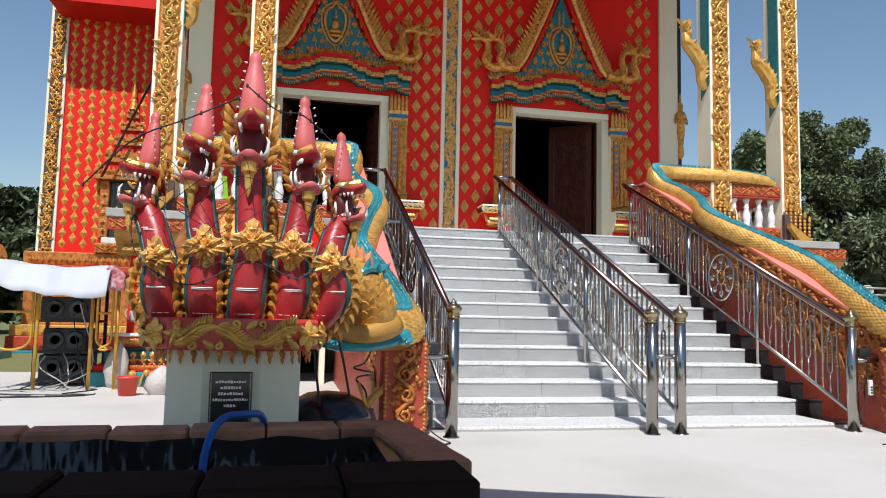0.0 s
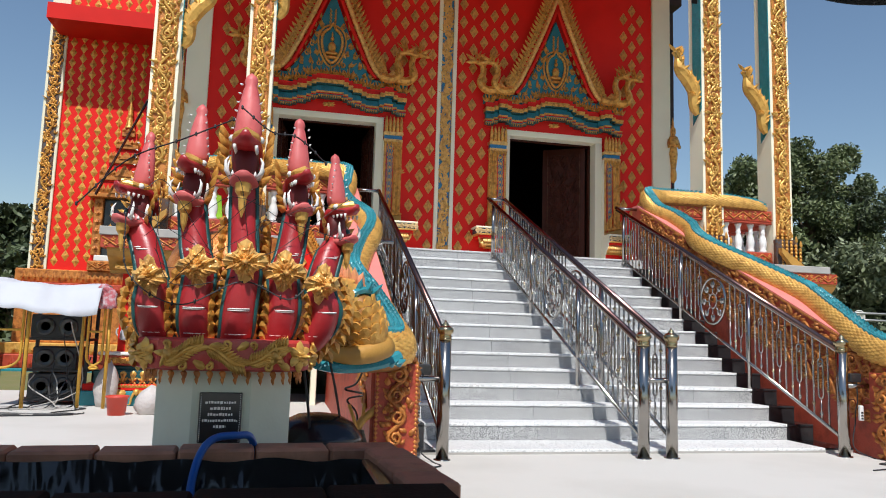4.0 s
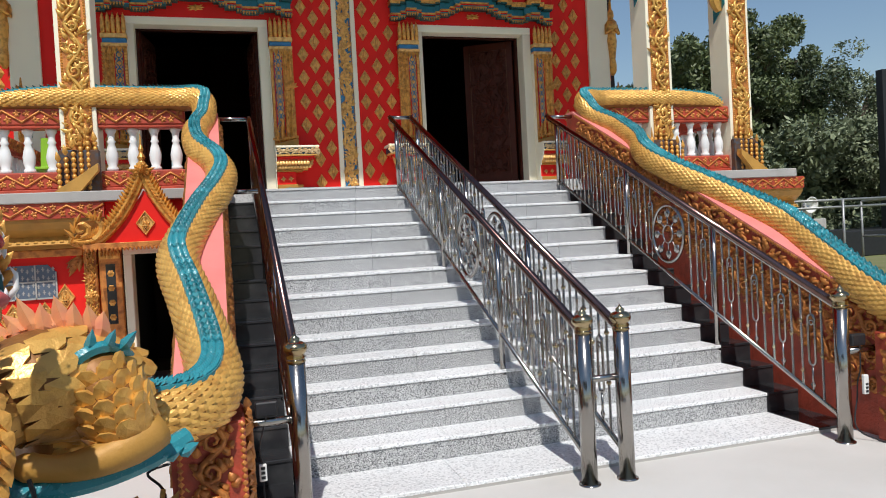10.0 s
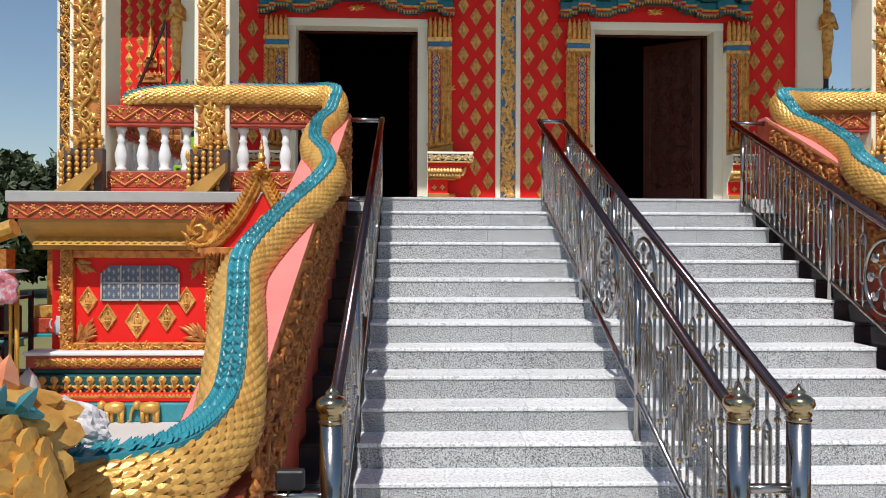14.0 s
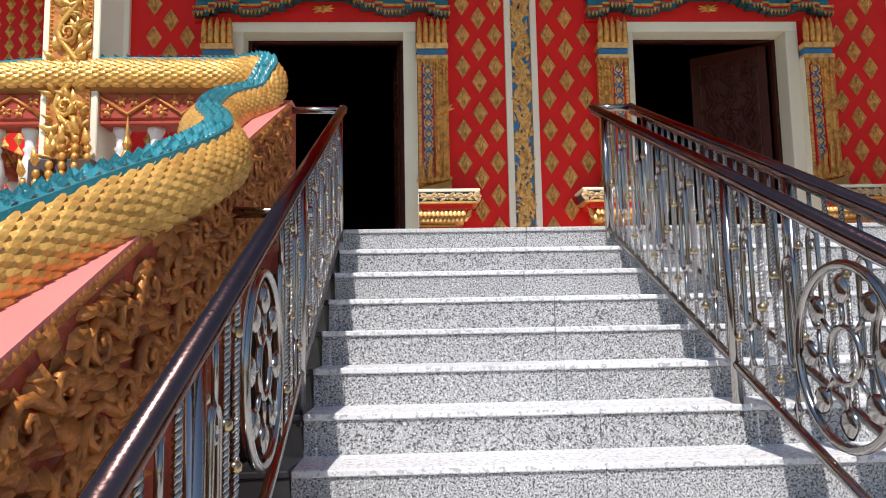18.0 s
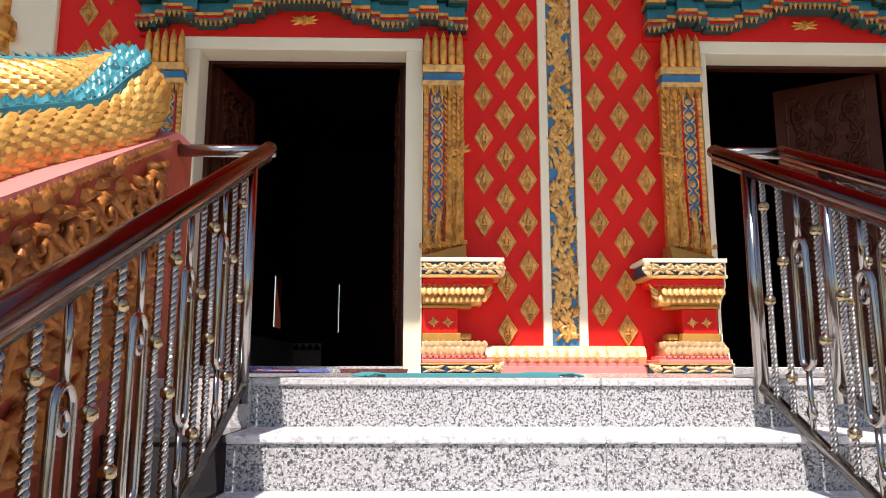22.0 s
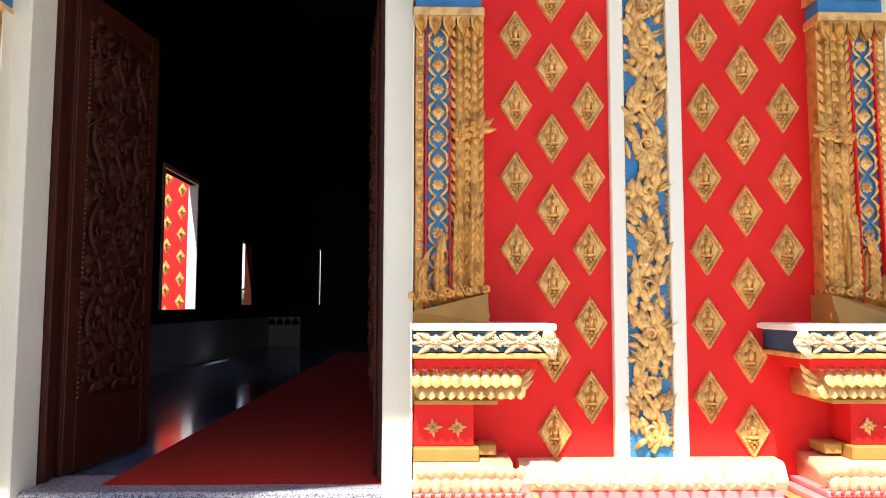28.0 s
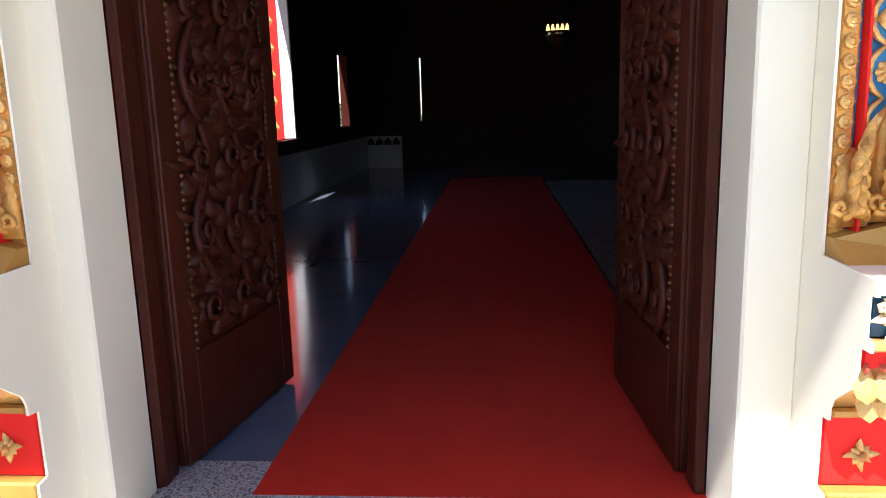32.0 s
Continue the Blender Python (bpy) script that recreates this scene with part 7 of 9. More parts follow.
for x in (0.52, 1.62):
    y1, z1 = awning_front(x)
    bm = B()
    box(bm, x - 0.012, x + 0.012, y1 - 0.008, y1 - 0.002, z1 - 0.17, z1, 0.001)
    part("strap", bm, CLOTH, awn)
for x in (-2.38, 3.08):
    for y, k in ((awning_front(x)[0] - 0.03, 0), (-3.17, 0)):
        bm = B()
        lathe(bm, [(0.02, 0), (0.02, awning_front(x)[1] - 0.01)], 10, at=(x, y, 0))
        part("pole", bm, STEEL, awn, smooth=True)

CX = 3.461
start = mark()

# ---- panels and doorways in the terrace base ----
GRILLE = material("dusty_grille_glass", (0.10, 0.13, 0.18), 0.4, vary=0.4, scale=12, fine=60, bump=0.1)
for sd in (-1, 1):
    def X(v):
        return v if sd < 0 else mirror(v)
    yb = TY + 0.42
    pan = tagged(new("wall_panel"), "red panel with five gold lozenges and a small barred window", "wall panel", "panels of the terrace base")
    pan.location = (0, 0, 0)
    def bx(bm, a, b, y0, y1, z0, z1, c=0.006):
        lo, hi = sorted((X(a), X(b)))
        box(bm, lo, hi, y0, y1, z0, z1, c)
    bm = B()
    bx(bm, -1.95, -0.30, yb + 0.035, yb + 0.07, 0.68, 1.82)
    part("field", bm, RED, pan)
    for a, b, z0, z1 in ((-1.98, -1.84, 0.68, 1.83), (-0.42, -0.28, 0.68, 1.83), (-1.84, -0.42, 0.68, 0.80), (-1.84, -0.42, 1.74, 1.83)):
        bm = B()
        bx(bm, a, b, yb - 0.03, yb + 0.05, z0, z1, 0.01)
        part("frame_bar", bm, COPPER, pan)
    bm = B()
    for a in (-1.91, -0.35):
        vine(bm, face_front(X(a), yb - 0.03, 0.70), 1.11, 0.12, 0.13, 4, 0.035, 1.6)
        blossom(bm, face_front(X(a), yb - 0.05, 1.26), 0, 0, 0.08, 0.05)
    lo = min(X(-1.84), X(-0.42))
    vine(bm, face_front(lo, yb - 0.03, 0.74) @ Matrix.Rotation(radians(90), 4, "Y"), 1.42, 0.10, 0.15, 6, 0.035, 1.6)
    part("frame_carving", bm, GOLD, pan)
    bm = B()
    for cx, cz, sx, sz in ((-1.82, 0.80, 1, 1), (-0.44, 0.80, -1, 1), (-1.82, 1.72, 1, -1), (-0.44, 1.72, -1, -1)):
        m = face_front(X(cx), yb + 0.03, cz)
        if sd > 0:
            sx = -sx
        for q in range(9):
            a = math.atan2(sz, sx) + radians(-44 + 11 * q)
            leaf(bm, m, 0.02 * sx * (q % 3), 0.02 * sz * (q % 3), a, (0.27 if sz > 0 else 0.2) - 0.03 * abs(q - 4) + 0.04 * (q % 2), 0.075, 0.045)
        curl(bm, m, sx * 0.06, sz * 0.05, 0.05, math.atan2(sz, sx), 1, 0.02, 0.04)
    part("corner_leaves", bm, COPPER, pan, "gilt corner leaves")
    for cx, cz, k in ((-1.70, 1.265, 1.08), (-1.49, 1.073, 1.08), (-1.17, 1.03, 1.40), (-0.85, 1.073, 1.08), (-0.637, 1.265, 1.08)):
        share("medallion", MED, pan, face_front(X(cx), yb + 0.035, cz) @ Matrix.Diagonal((k, 1, k, 1)))
    bm = B()
    slab(bm, [(X(-1.55), 1.262), (X(-0.716), 1.262), (X(-0.716), 1.57), (X(-0.80), 1.655), (X(-1.47), 1.655), (X(-1.55), 1.57)][::1 if sd < 0 else -1], yb + 0.02, yb + 0.034)
    gw = part("grille_window", bm, GRILLE, pan, "small dusty barred window")
    bm = B()
    for k in range(5):
        bx(bm, -1.55 + 0.2085 * k - 0.008, -1.55 + 0.2085 * k + 0.008, yb + 0.005, yb + 0.02, 1.262, 1.655 if 0 < k < 4 else 1.57, 0)
    for z_ in (1.262, 1.455):
        bx(bm, -1.55, -0.716, yb + 0.005, yb + 0.02, z_, z_ + 0.018, 0)
    part("grille_bars", bm, CEMENT, gw)
    bm = B()
    for k in range(16):
        for j in range(4):
            x, z = -1.522 + 0.052 * k, 1.32 + 0.088 * j + (0.02 if k % 2 else 0.0)
            bx(bm, x - 0.006, x + 0.006, yb + 0.012, yb + 0.02, z - 0.024, z + 0.024, 0)
            bx(bm, x - 0.016, x + 0.016, yb + 0.013, yb + 0.02, z - 0.005, z + 0.005, 0)
    part("grille_pattern", bm, CEMENT, gw, kind="stuff")
    # narrow pilaster by the doorway
    pil = tagged(new("base_pilaster"), "narrow gold pilaster with dark inlay beside a low doorway", "pilaster", "pilasters of the terrace base")
    bm = B()
    bx(bm, -0.26, -0.02, yb - 0.05, yb + 0.1, 0.68, 1.83, 0.012)
    part("shaft", bm, COPPER, pil)
    bm = B()
    bx(bm, -0.19, -0.09, yb - 0.056, yb - 0.03, 0.92, 1.62, 0)
    part("inlay", bm, BLACKSTONE, pil)
    bm = B()
    for k in range(4):
        blossom(bm, face_front(X(-0.14), yb - 0.056, 1.0 + 0.17 * k), 0, 0, 0.04, 0.02, 6)
    petals(bm, min(X(-0.25), X(-0.03)), max(X(-0.25), X(-0.03)), 0.035, yb - 0.06, 1.68, 1.8, 0.02)
    part("inlay_blossoms", bm, GOLD, pil)
    # doorway under the stairs with its gable
    dw = struct("low_doorway", "low dark doorway under the terrace with cream jambs", "doorway")
    bm = B()
    bx(bm, 0.0, 0.09, yb - 0.06, yb + 0.25, 0.0, 1.72, 0.008)
    bx(bm, 0.58, 0.66, yb - 0.06, yb + 0.25, 0.0, 1.72, 0.008)
    bx(bm, 0.0, 0.66, yb - 0.06, yb + 0.25, 1.72, 1.82, 0.008)
    part("jambs", bm, CREAM, dw)
    bm = B()
    # passage sides take the near-black colour for the darkness inside
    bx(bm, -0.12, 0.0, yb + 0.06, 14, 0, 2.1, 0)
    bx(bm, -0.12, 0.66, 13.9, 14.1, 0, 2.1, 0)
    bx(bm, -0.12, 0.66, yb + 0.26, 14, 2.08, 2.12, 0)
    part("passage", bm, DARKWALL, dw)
    bm = B()
    bx(bm, -0.12, 0.7, TY + 0.1, yb + 0.3, 1.82, PLAT - 0.1, 0)
    part("lintel", bm, RED, dw)
    gab = tagged(new("doorway_gable"), "small gilt serpent-ended gable over a low doorway", "gable", "gables over the low doorways")
    gab.location = (X(0.32), TY - 0.28, 0)
    g = 1 if sd < 0 else -1
    bm = B()
    slab(bm, [(-0.42, 1.86), (0.42, 1.86), (0.16, 2.15), (0, 2.42), (-0.16, 2.15)], 0.06, 0.32)
    part("field", bm, RED, gab)
    bm = B()
    box(bm, -0.62, 0.62, -0.02, 0.32, 1.80, 1.86, 0.006)
    for k in range(30):
        leaf(bm, face_front(0, -0.02, 0), -0.6 + 1.2 * (k + 0.5) / 30, 1.81, radians(-90), 0.045, 0.032, 0.014)
    part("ledge", bm, COPPER, gab)
    for s in (-1, 1):
        bm = B()
        path = curve([(s * 0.66, 1.98), (s * 0.72, 1.90), (s * 0.56, 1.87), (s * 0.42, 1.94), (s * 0.25, 2.13), (s * 0.11, 2.36), (0, 2.60)], 6)
        sweep(bm, [Vector((q[0], 0.04, q[1])) for q in path], [0.02 + 0.04 * min(1, i / 10) for i in range(len(path))], 8, 0.9, (0, 1, 0))
        for i in range(3, len(path) - 1):
            q, nx = path[i], path[i + 1]
            a = math.atan2(nx[1] - q[1], nx[0] - q[0]) - s * math.pi / 2
            leaf(bm, face_front(0, 0.01, 0), q[0] + 0.03 * math.cos(a), q[1] + 0.03 * math.sin(a), a + s * 0.5, 0.10, 0.05, 0.035)
            leaf(bm, face_front(0, -0.01, 0), q[0], q[1], a + s * 1.4, 0.07, 0.05, 0.03)
        curl(bm, face_front(0, 0.02, 0), s * 0.62, 1.93, 0.09, radians(90), -s, 0.03, 0.05)
        neck_ = curve([(s * 0.50, 1.90), (s * 0.44, 1.97), (s * 0.43, 2.07), (s * 0.50, 2.13), (s * 0.55, 2.10)], 5)
        sweep(bm, [Vector((q[0], 0.0, q[1])) for q in neck_], [0.045 - 0.028 * i / (len(neck_) - 1) for i in range(len(neck_))], 7, 0.9, (0, 1, 0))
        for e in range(4):
            leaf(bm, face_front(0, -0.02, 0), s * (0.70 - 0.01 * e), 1.93 + 0.05 * e, radians(90 - s * (35 - 22 * e)), 0.13, 0.05, 0.03)
            leaf(bm, face_front(0, -0.03, 0), s * (0.46 + 0.02 * e), 2.10 + 0.01 * e, radians(90 - s * (-30 + 25 * e)), 0.12, 0.04, 0.03)
        part("bargeboard", bm, GOLD, gab, "gilt serpent bargeboard")
    bm = B()
    lathe(bm, [(0.03, 2.52), (0.07, 2.60), (0.055, 2.70), (0.028, 2.74), (0.042, 2.78), (0.02, 2.83), (0.028, 2.87), (0.013, 2.92), (0.004, 3.04)], 10, at=(0, 0.04, 0))
    blossom(bm, face_front(0, -0.03, 2.64), 0, 0, 0.085, 0.05, 12)
    blossom(bm, face_front(0, -0.05, 2.64), 0, 0, 0.045, 0.05)
    for e in (-1, 1):
        leaf(bm, face_front(0, -0.02, 2.62), e * 0.03, 0, radians(90 - e * 75), 0.12, 0.05, 0.03)
    part("finial", bm, GOLD, gab, "gilt spire finial")
    share("medallion", MED, gab, face_front(0, 0.06, 2.06) @ Matrix.Diagonal((1.05, 1, 0.95, 1)))
    # plinth figures
    for k in range(4):
        x = -1.95 + 0.36 * k
        fg = tagged(new("plinth_figure"), "small gilt animal relief walking along the teal plinth", "relief", "reliefs on the plinth")
        fg.location = (X(x), yb - 0.41, 0.0)
        bm = B()
        lathe(bm, [(0.01, -0.11), (0.05, -0.09), (0.066, 0.0), (0.055, 0.08), (0.01, 0.1)], 10, at=(0, 0, 0.165), m=Matrix.Rotation(radians(90), 4, "Y"))
        for q in (-0.075, -0.04, 0.04, 0.075):
            sweep(bm, [(q, -0.01 if abs(q) > 0.05 else 0.015, 0.0), (q, -0.01 if abs(q) > 0.05 else 0.015, 0.14)], [0.022, 0.026], 7)
        lathe(bm, [(0.01, -0.045), (0.045, -0.01), (0.04, 0.03), (0.01, 0.05)], 9, at=(-0.13, -0.01, 0.19))
        sweep(bm, curve([(-0.16, -0.01, 0.18), (-0.19, -0.01, 0.11), (-0.2, -0.01, 0.04), (-0.225, -0.01, 0.02)], 4), [0.02, 0.02, 0.019, 0.018, 0.017, 0.016, 0.015, 0.014, 0.013, 0.012, 0.011, 0.01, 0.009], 7)
        me = bpy.data.meshes.new("plinth_figure")
        bm.to_mesh(me)
        bm.free()
        me.materials.append(BRIGHTGOLD)
        shade(me, True)
        loc = fg.location.copy()
        bpy.data.objects.remove(fg)
        fg = tagged(new("plinth_figure", me), "small gilt animal relief walking along the teal plinth", "relief", "reliefs on the plinth")
        fg.location = loc

settle(start, *BASE)
CX = 3.2053
start = mark()

# ---- door leaves ----
def door_leaf(name, hinge, ang, s, label):
    """A carved leaf 0.97 wide; hinge point, swing in degrees from the wall plane, s the way it reaches when shut."""
    ob = tagged(new(name), label, "door", "carved temple doors")
    ob.matrix_basis = Matrix.Translation((hinge[0], hinge[1], DZ0 + 0.01)) @ Matrix.Rotation(radians(ang), 4, "Z")
    w, h = 0.96, DZ1 - DZ0 - 0.02
    def bx(bm, a, b, y0, y1, z0, z1, c=0.006):
        lo, hi = sorted((s * a, s * b))
        box(bm, lo, hi, y0, y1, z0, z1, c)
    bm = B()
    bx(bm, 0, w, 0.0, 0.045, 0, h, 0.006)
    part("board", bm, WOOD, ob)
    for y0, y1, side in ((-0.018, 0.0, -1), (0.045, 0.063, 1)):
        for nm, a, b, z0, z1 in (("stile", 0, 0.11, 0, h), ("stile", w - 0.11, w, 0, h), ("bottom_rail", 0.11, w - 0.11, 0, 0.42), ("top_rail", 0.11, w - 0.11, h - 0.14, h)):
            bm = B()
            bx(bm, a, b, y0, y1, z0, z1, 0.005)
            part(nm, bm, WOOD, ob)
        bm = B()
        m = pose(s * w / 2, y0 if side < 0 else y1, 0) @ Matrix.Rotation(0 if side < 0 else math.pi, 4, "Z")
        for xo, sd_ in ((-0.24, 1), (0.0, 5), (0.24, 3)):
            vine(bm, m @ Matrix.Translation((xo, 0.02, 0.45)), h - 0.62, 0.26, 0.3, sd_, 0.06, 2.2)
        part("carving", bm, WOOD, ob, "deep carved figures and foliage")
        bm = B()
        for xo in (0.12, w - 0.12):
            beads(bm, pose(s * xo, y0 if side < 0 else y1, 0.42) @ Matrix.Rotation(0 if side < 0 else math.pi, 4, "Z"), h - 0.56, 0.03, 0.012)
        part("bead_moulding", bm, BROWNGILT, ob)
    return ob


BROWNGILT = material("dull_gilt_wood", (0.16, 0.07, 0.03), 0.45, 0.2, vary=0.4, scale=10)
yd = WY + 0.36
door_leaf("door_leaf", (DL[0] + 0.055, yd), 82, 1, "carved dark red wooden door leaf standing open inward")
door_leaf("door_leaf", (DL[1] - 0.055, yd), -86, -1, "carved dark red wooden door leaf standing open inward")
door_leaf("door_leaf", (DR[0] + 0.055, yd), 88, 1, "carved dark brown wooden door leaf standing open inward")
door_leaf("door_leaf", (DR[1] - 0.055, yd), -33, -1, "carved dark brown wooden door leaf standing ajar")
latch = tagged(new("door_stay"), "scrolled wooden stay block at the door edge", "door stay")
bm = B()
box(bm, DL[0] + 0.0, DL[0] + 0.09, yd + 0.93, yd + 1.04, DZ0 + 0.19, DZ0 + 0.42, 0.02)
for k in range(5):
    lathe(bm, [(0.012, -0.04), (0.024, 0), (0.012, 0.04)], 8, at=(DL[0] + 0.045, yd + 1.04, DZ0 + 0.21 + 0.045 * k))
part("block", bm, WOOD, latch)

# ---- mats on the terrace ----
mat = tagged(new("door_mat"), "frayed flat teal mat lying on the terrace", "mat")
GREENMAT = material("green_mat", (0.05, 0.27, 0.29), 0.9, vary=0.25, scale=4, fine=150, bump=0.3, dist=0.004)
bm = B()
faces(bm, [(x, y, PLAT + z) for z in (0.001, 0.012) for x, y in ((1.86, 10.52), (2.47, 10.60), (2.40, 11.15), (1.79, 11.09))],
      ((3, 2, 1, 0), (4, 5, 6, 7), (0, 1, 5, 4), (1, 2, 6, 5), (2, 3, 7, 6), (3, 0, 4, 7)))
part("cloth", bm, GREENMAT, mat)
bm = B()
r = random.Random(8)
for k in range(90):
    v = r.random()
    for x, y, d in ((1.86 - 0.07 * v, 10.53 + 0.55 * v, -1), (2.47 - 0.07 * v, 10.61 + 0.53 * v, 1)):
        a = r.uniform(-0.5, 0.5)
        ln = r.uniform(0.04, 0.1)
        sweep(bm, [(x, y, PLAT + 0.01), (x + d * ln * 0.6, y + a * ln * 0.5, PLAT + 0.014), (x + d * ln, y + a * ln, PLAT + 0.004)], 0.004, 4)
part("fringe", bm, GREENMAT, mat, kind="stuff")
bmat = tagged(new("bath_mat"), "brown shaggy bath mat by the threshold", "mat")
BROWNMAT = material("brown_shag", (0.17, 0.055, 0.04), 0.95, vary=0.3, scale=8, fine=160, bump=0.6, dist=0.01)
bmat.location = (1.54, 14.32, PLAT)
bm = B()
box(bm, -0.275, 0.275, -0.19, 0.19, 0.001, 0.02, 0.008)
part("pile", bm, BROWNMAT, bmat, kind="stuff")
bm = B()
for k in range(2400):
    x, y = r.uniform(-0.275, 0.275), r.uniform(-0.19, 0.19)
    sweep(bm, [(x, y, 0.015), (x + r.uniform(-0.01, 0.01), y + r.uniform(-0.01, 0.01), 0.030)], [0.0055, 0.0045], 4)
part("tuft_field", bm, BROWNMAT, bmat, kind="stuff")
rug = tagged(new("rag_rug"), "small blue and orange striped rag rug, rumpled", "rug")
rug.matrix_basis = Matrix.Translation((0.785, 14.185, PLAT)) @ Matrix.Rotation(radians(-29), 4, "Z")
cols = (((0.04, 0.05, 0.16), 9), ((0.55, 0.14, 0.05), 3), ((0.10, 0.13, 0.35), 6), ((0.5, 0.2, 0.12), 2))
mats = [material("rag_stripe", c, 0.9, vary=0.3, scale=20, fine=200, bump=0.4, dist=0.004) for c, _ in cols]
order = (0, 1, 0, 2, 1, 3, 0, 1, 2, 0, 1, 0, 3, 2, 0, 1, 0, 2, 1, 0, 3, 0)
for k, q in enumerate(order):
    bm = B()
    v = -0.2 + 0.4 * (k + 0.5) / len(order)
    pts = []
    for i in range(17):
        x = -0.26 + 0.54 * i / 16
        bunch = max(0.0, -0.12 - x) / 0.14
        z = 0.011 + 0.010 * noise.noise((x * 7, k * 0.35, 2)) + 0.022 * bunch * abs(math.sin(k * 0.9))
        pts.append((x, v * (1 - 0.18 * bunch) + 0.016 * math.sin(4 * x + 0.1 * k), z))
    sweep(bm, pts, 0.0105, 6, 0.8)
    part("stripe", bm, mats[q], rug)
for s in (-1, 1):
    bm = B()
    for k in range(44):
        y = -0.2 + 0.4 * r.random()
        x0 = -0.26 if s < 0 else 0.28
        sweep(bm, [(x0, y * (0.82 if s < 0 else 1), 0.014), (x0 + s * 0.04, y + r.uniform(-0.02, 0.02), 0.024), (x0 + s * 0.075, y + r.uniform(-0.04, 0.04), 0.005)], 0.006, 4)
    part("fringe", bm, mats[0 if s < 0 else 2], rug, kind="stuff")
bm = B()
for k in range(26):
    x, y = r.uniform(-0.30, -0.2), r.uniform(-0.17, 0.19)
    sweep(bm, [(x - 0.03, y, 0.02), (x, y + r.uniform(-0.03, 0.03), 0.045), (x + 0.035, y + r.uniform(-0.03, 0.03), 0.02)], 0.009, 5)
part("bunched_end", bm, mats[2], rug, "bunched blue cloth end", kind="stuff")

# ---- standing corner figures, one plain mesh each ----
for s in (-1, 1):
    bm = B()
    xs_ = EW - 0.50 if s < 0 else mirror(EW - 0.50)
    lathe(bm, [(0.03, 4.70), (0.07, 4.78), (0.075, 4.9), (0.06, 5.0), (0.085, 5.2), (0.10, 5.35), (0.085, 5.48), (0.12, 5.62), (0.11, 5.72), (0.05, 5.78), (0.065, 5.85), (0.06, 5.92), (0.03, 5.97), (0.022, 6.08), (0.003, 6.2)], 12, at=(xs_, WY - 0.05, 0), m=Matrix.Diagonal((1, 1.1, 1, 1)))
    for q in (-1, 1):
        sweep(bm, [(xs_ + q * 0.10, WY - 0.05, 5.68), (xs_ + q * 0.13, WY - 0.10, 5.5), (xs_ + q * 0.02, WY - 0.18, 5.56)], [0.04, 0.035, 0.025], 7)
    fg = tagged(part("bracket_figure", bm, GOLD, None, smooth=True), "slender gilt standing figure bracket on the corner pilaster", "statue", "corner figures")
    tr = struct("corner_board", "thin red carved board beside the corner pilaster", "trim")
    bm = B()
    slab(bm, [(xs_ - 0.02 * s, 4.6), (xs_ - 0.26 * s, 5.2), (xs_ - 0.26 * s, 7.8), (xs_ - 0.06 * s, 7.8)][::-s], WY + 0.0, WY + 0.05)
    part("board", bm, RED, tr)

settle(start, *FACADE)
start = mark()

# ---- niche shrine, pole and base on the wing wall ----
niche = tagged(new("window_shrine"), "stepped gilt shrine surround over a barred wing window", "window surround")
niche.location = (-3.55, GY, 0)
bm = B()
box(bm, -0.42, 0.42, -0.02, 0.06, 2.75, 4.05)
part("opening", bm, BLACKSTONE, niche)
for x in (-0.5, 0.5):
    bm = B()
    box(bm, x - 0.1, x + 0.1, -0.12, 0, 2.75, 4.05, 0.02)
    for k in range(6):
        blossom(bm, face_front(x, -0.12, 2.9 + 0.2 * k), 0, 0, 0.07, 0.03, 6)
    part("jamb", bm, COPPER, niche)
bm = B()
box(bm, -0.5, 0.5, -0.2, 0, 2.62, 2.75, 0.015)
part("sill", bm, WHITE, niche)
bm = B()
box(bm, -0.62, 0.62, -0.22, 0, 2.4, 2.62, 0.015)
zigzag(bm, -0.6, 0.6, -0.22, 2.42, 2.6, 2)
part("sill_frieze", bm, COPPER, niche)
for k, (w, z, h) in enumerate(((0.72, 4.05, 0.30), (0.52, 4.45, 0.28), (0.36, 4.85, 0.26), (0.24, 5.2, 0.24), (0.14, 5.5, 0.22))):
    bm = B()
    box(bm, -w, w, -0.26 + 0.03 * k, 0, z, z + 0.1, 0.01)
    petals(bm, -w, w, 0.09, -0.24 + 0.03 * k, z + 0.1, z + h, 0.03)
    slab(bm, [(-w * 0.4, z + 0.1), (w * 0.4, z + 0.1), (0, z + 0.1 + w * 0.5)], -0.28 + 0.03 * k, -0.2)
    part("tier", bm, COPPER, niche)
    bm = B()
    box(bm, -w * 0.75, w * 0.75, -0.18 + 0.03 * k, 0, z + 0.1, z + 0.4)
    part("tier_core", bm, RED, niche)
bm = B()
lathe(bm, [(0.1, 5.7), (0.05, 5.95), (0.06, 6.0), (0.02, 6.3), (0.003, 6.7)], 10, at=(0, -0.1, 0))
part("spire", bm, GOLD, niche)
pole = tagged(new("wall_pole"), "dark metal pole frame leaning against the shrine", "pole")
bm = B()
sweep(bm, [(-4.05, GY - 0.5, 4.05), (-3.12, GY - 0.5, 6.30)], 0.028, 8)
part("slanted_pole", bm, MAROON, pole)
bm = B()
sweep(bm, [(-3.12, GY - 0.5, 6.30), (-3.10, GY - 0.5, 3.6)], 0.022, 8)
part("upright_pole", bm, STEEL, pole)
wb = struct("wing_base", "carved red and gold base mouldings of the wing", "wall base")
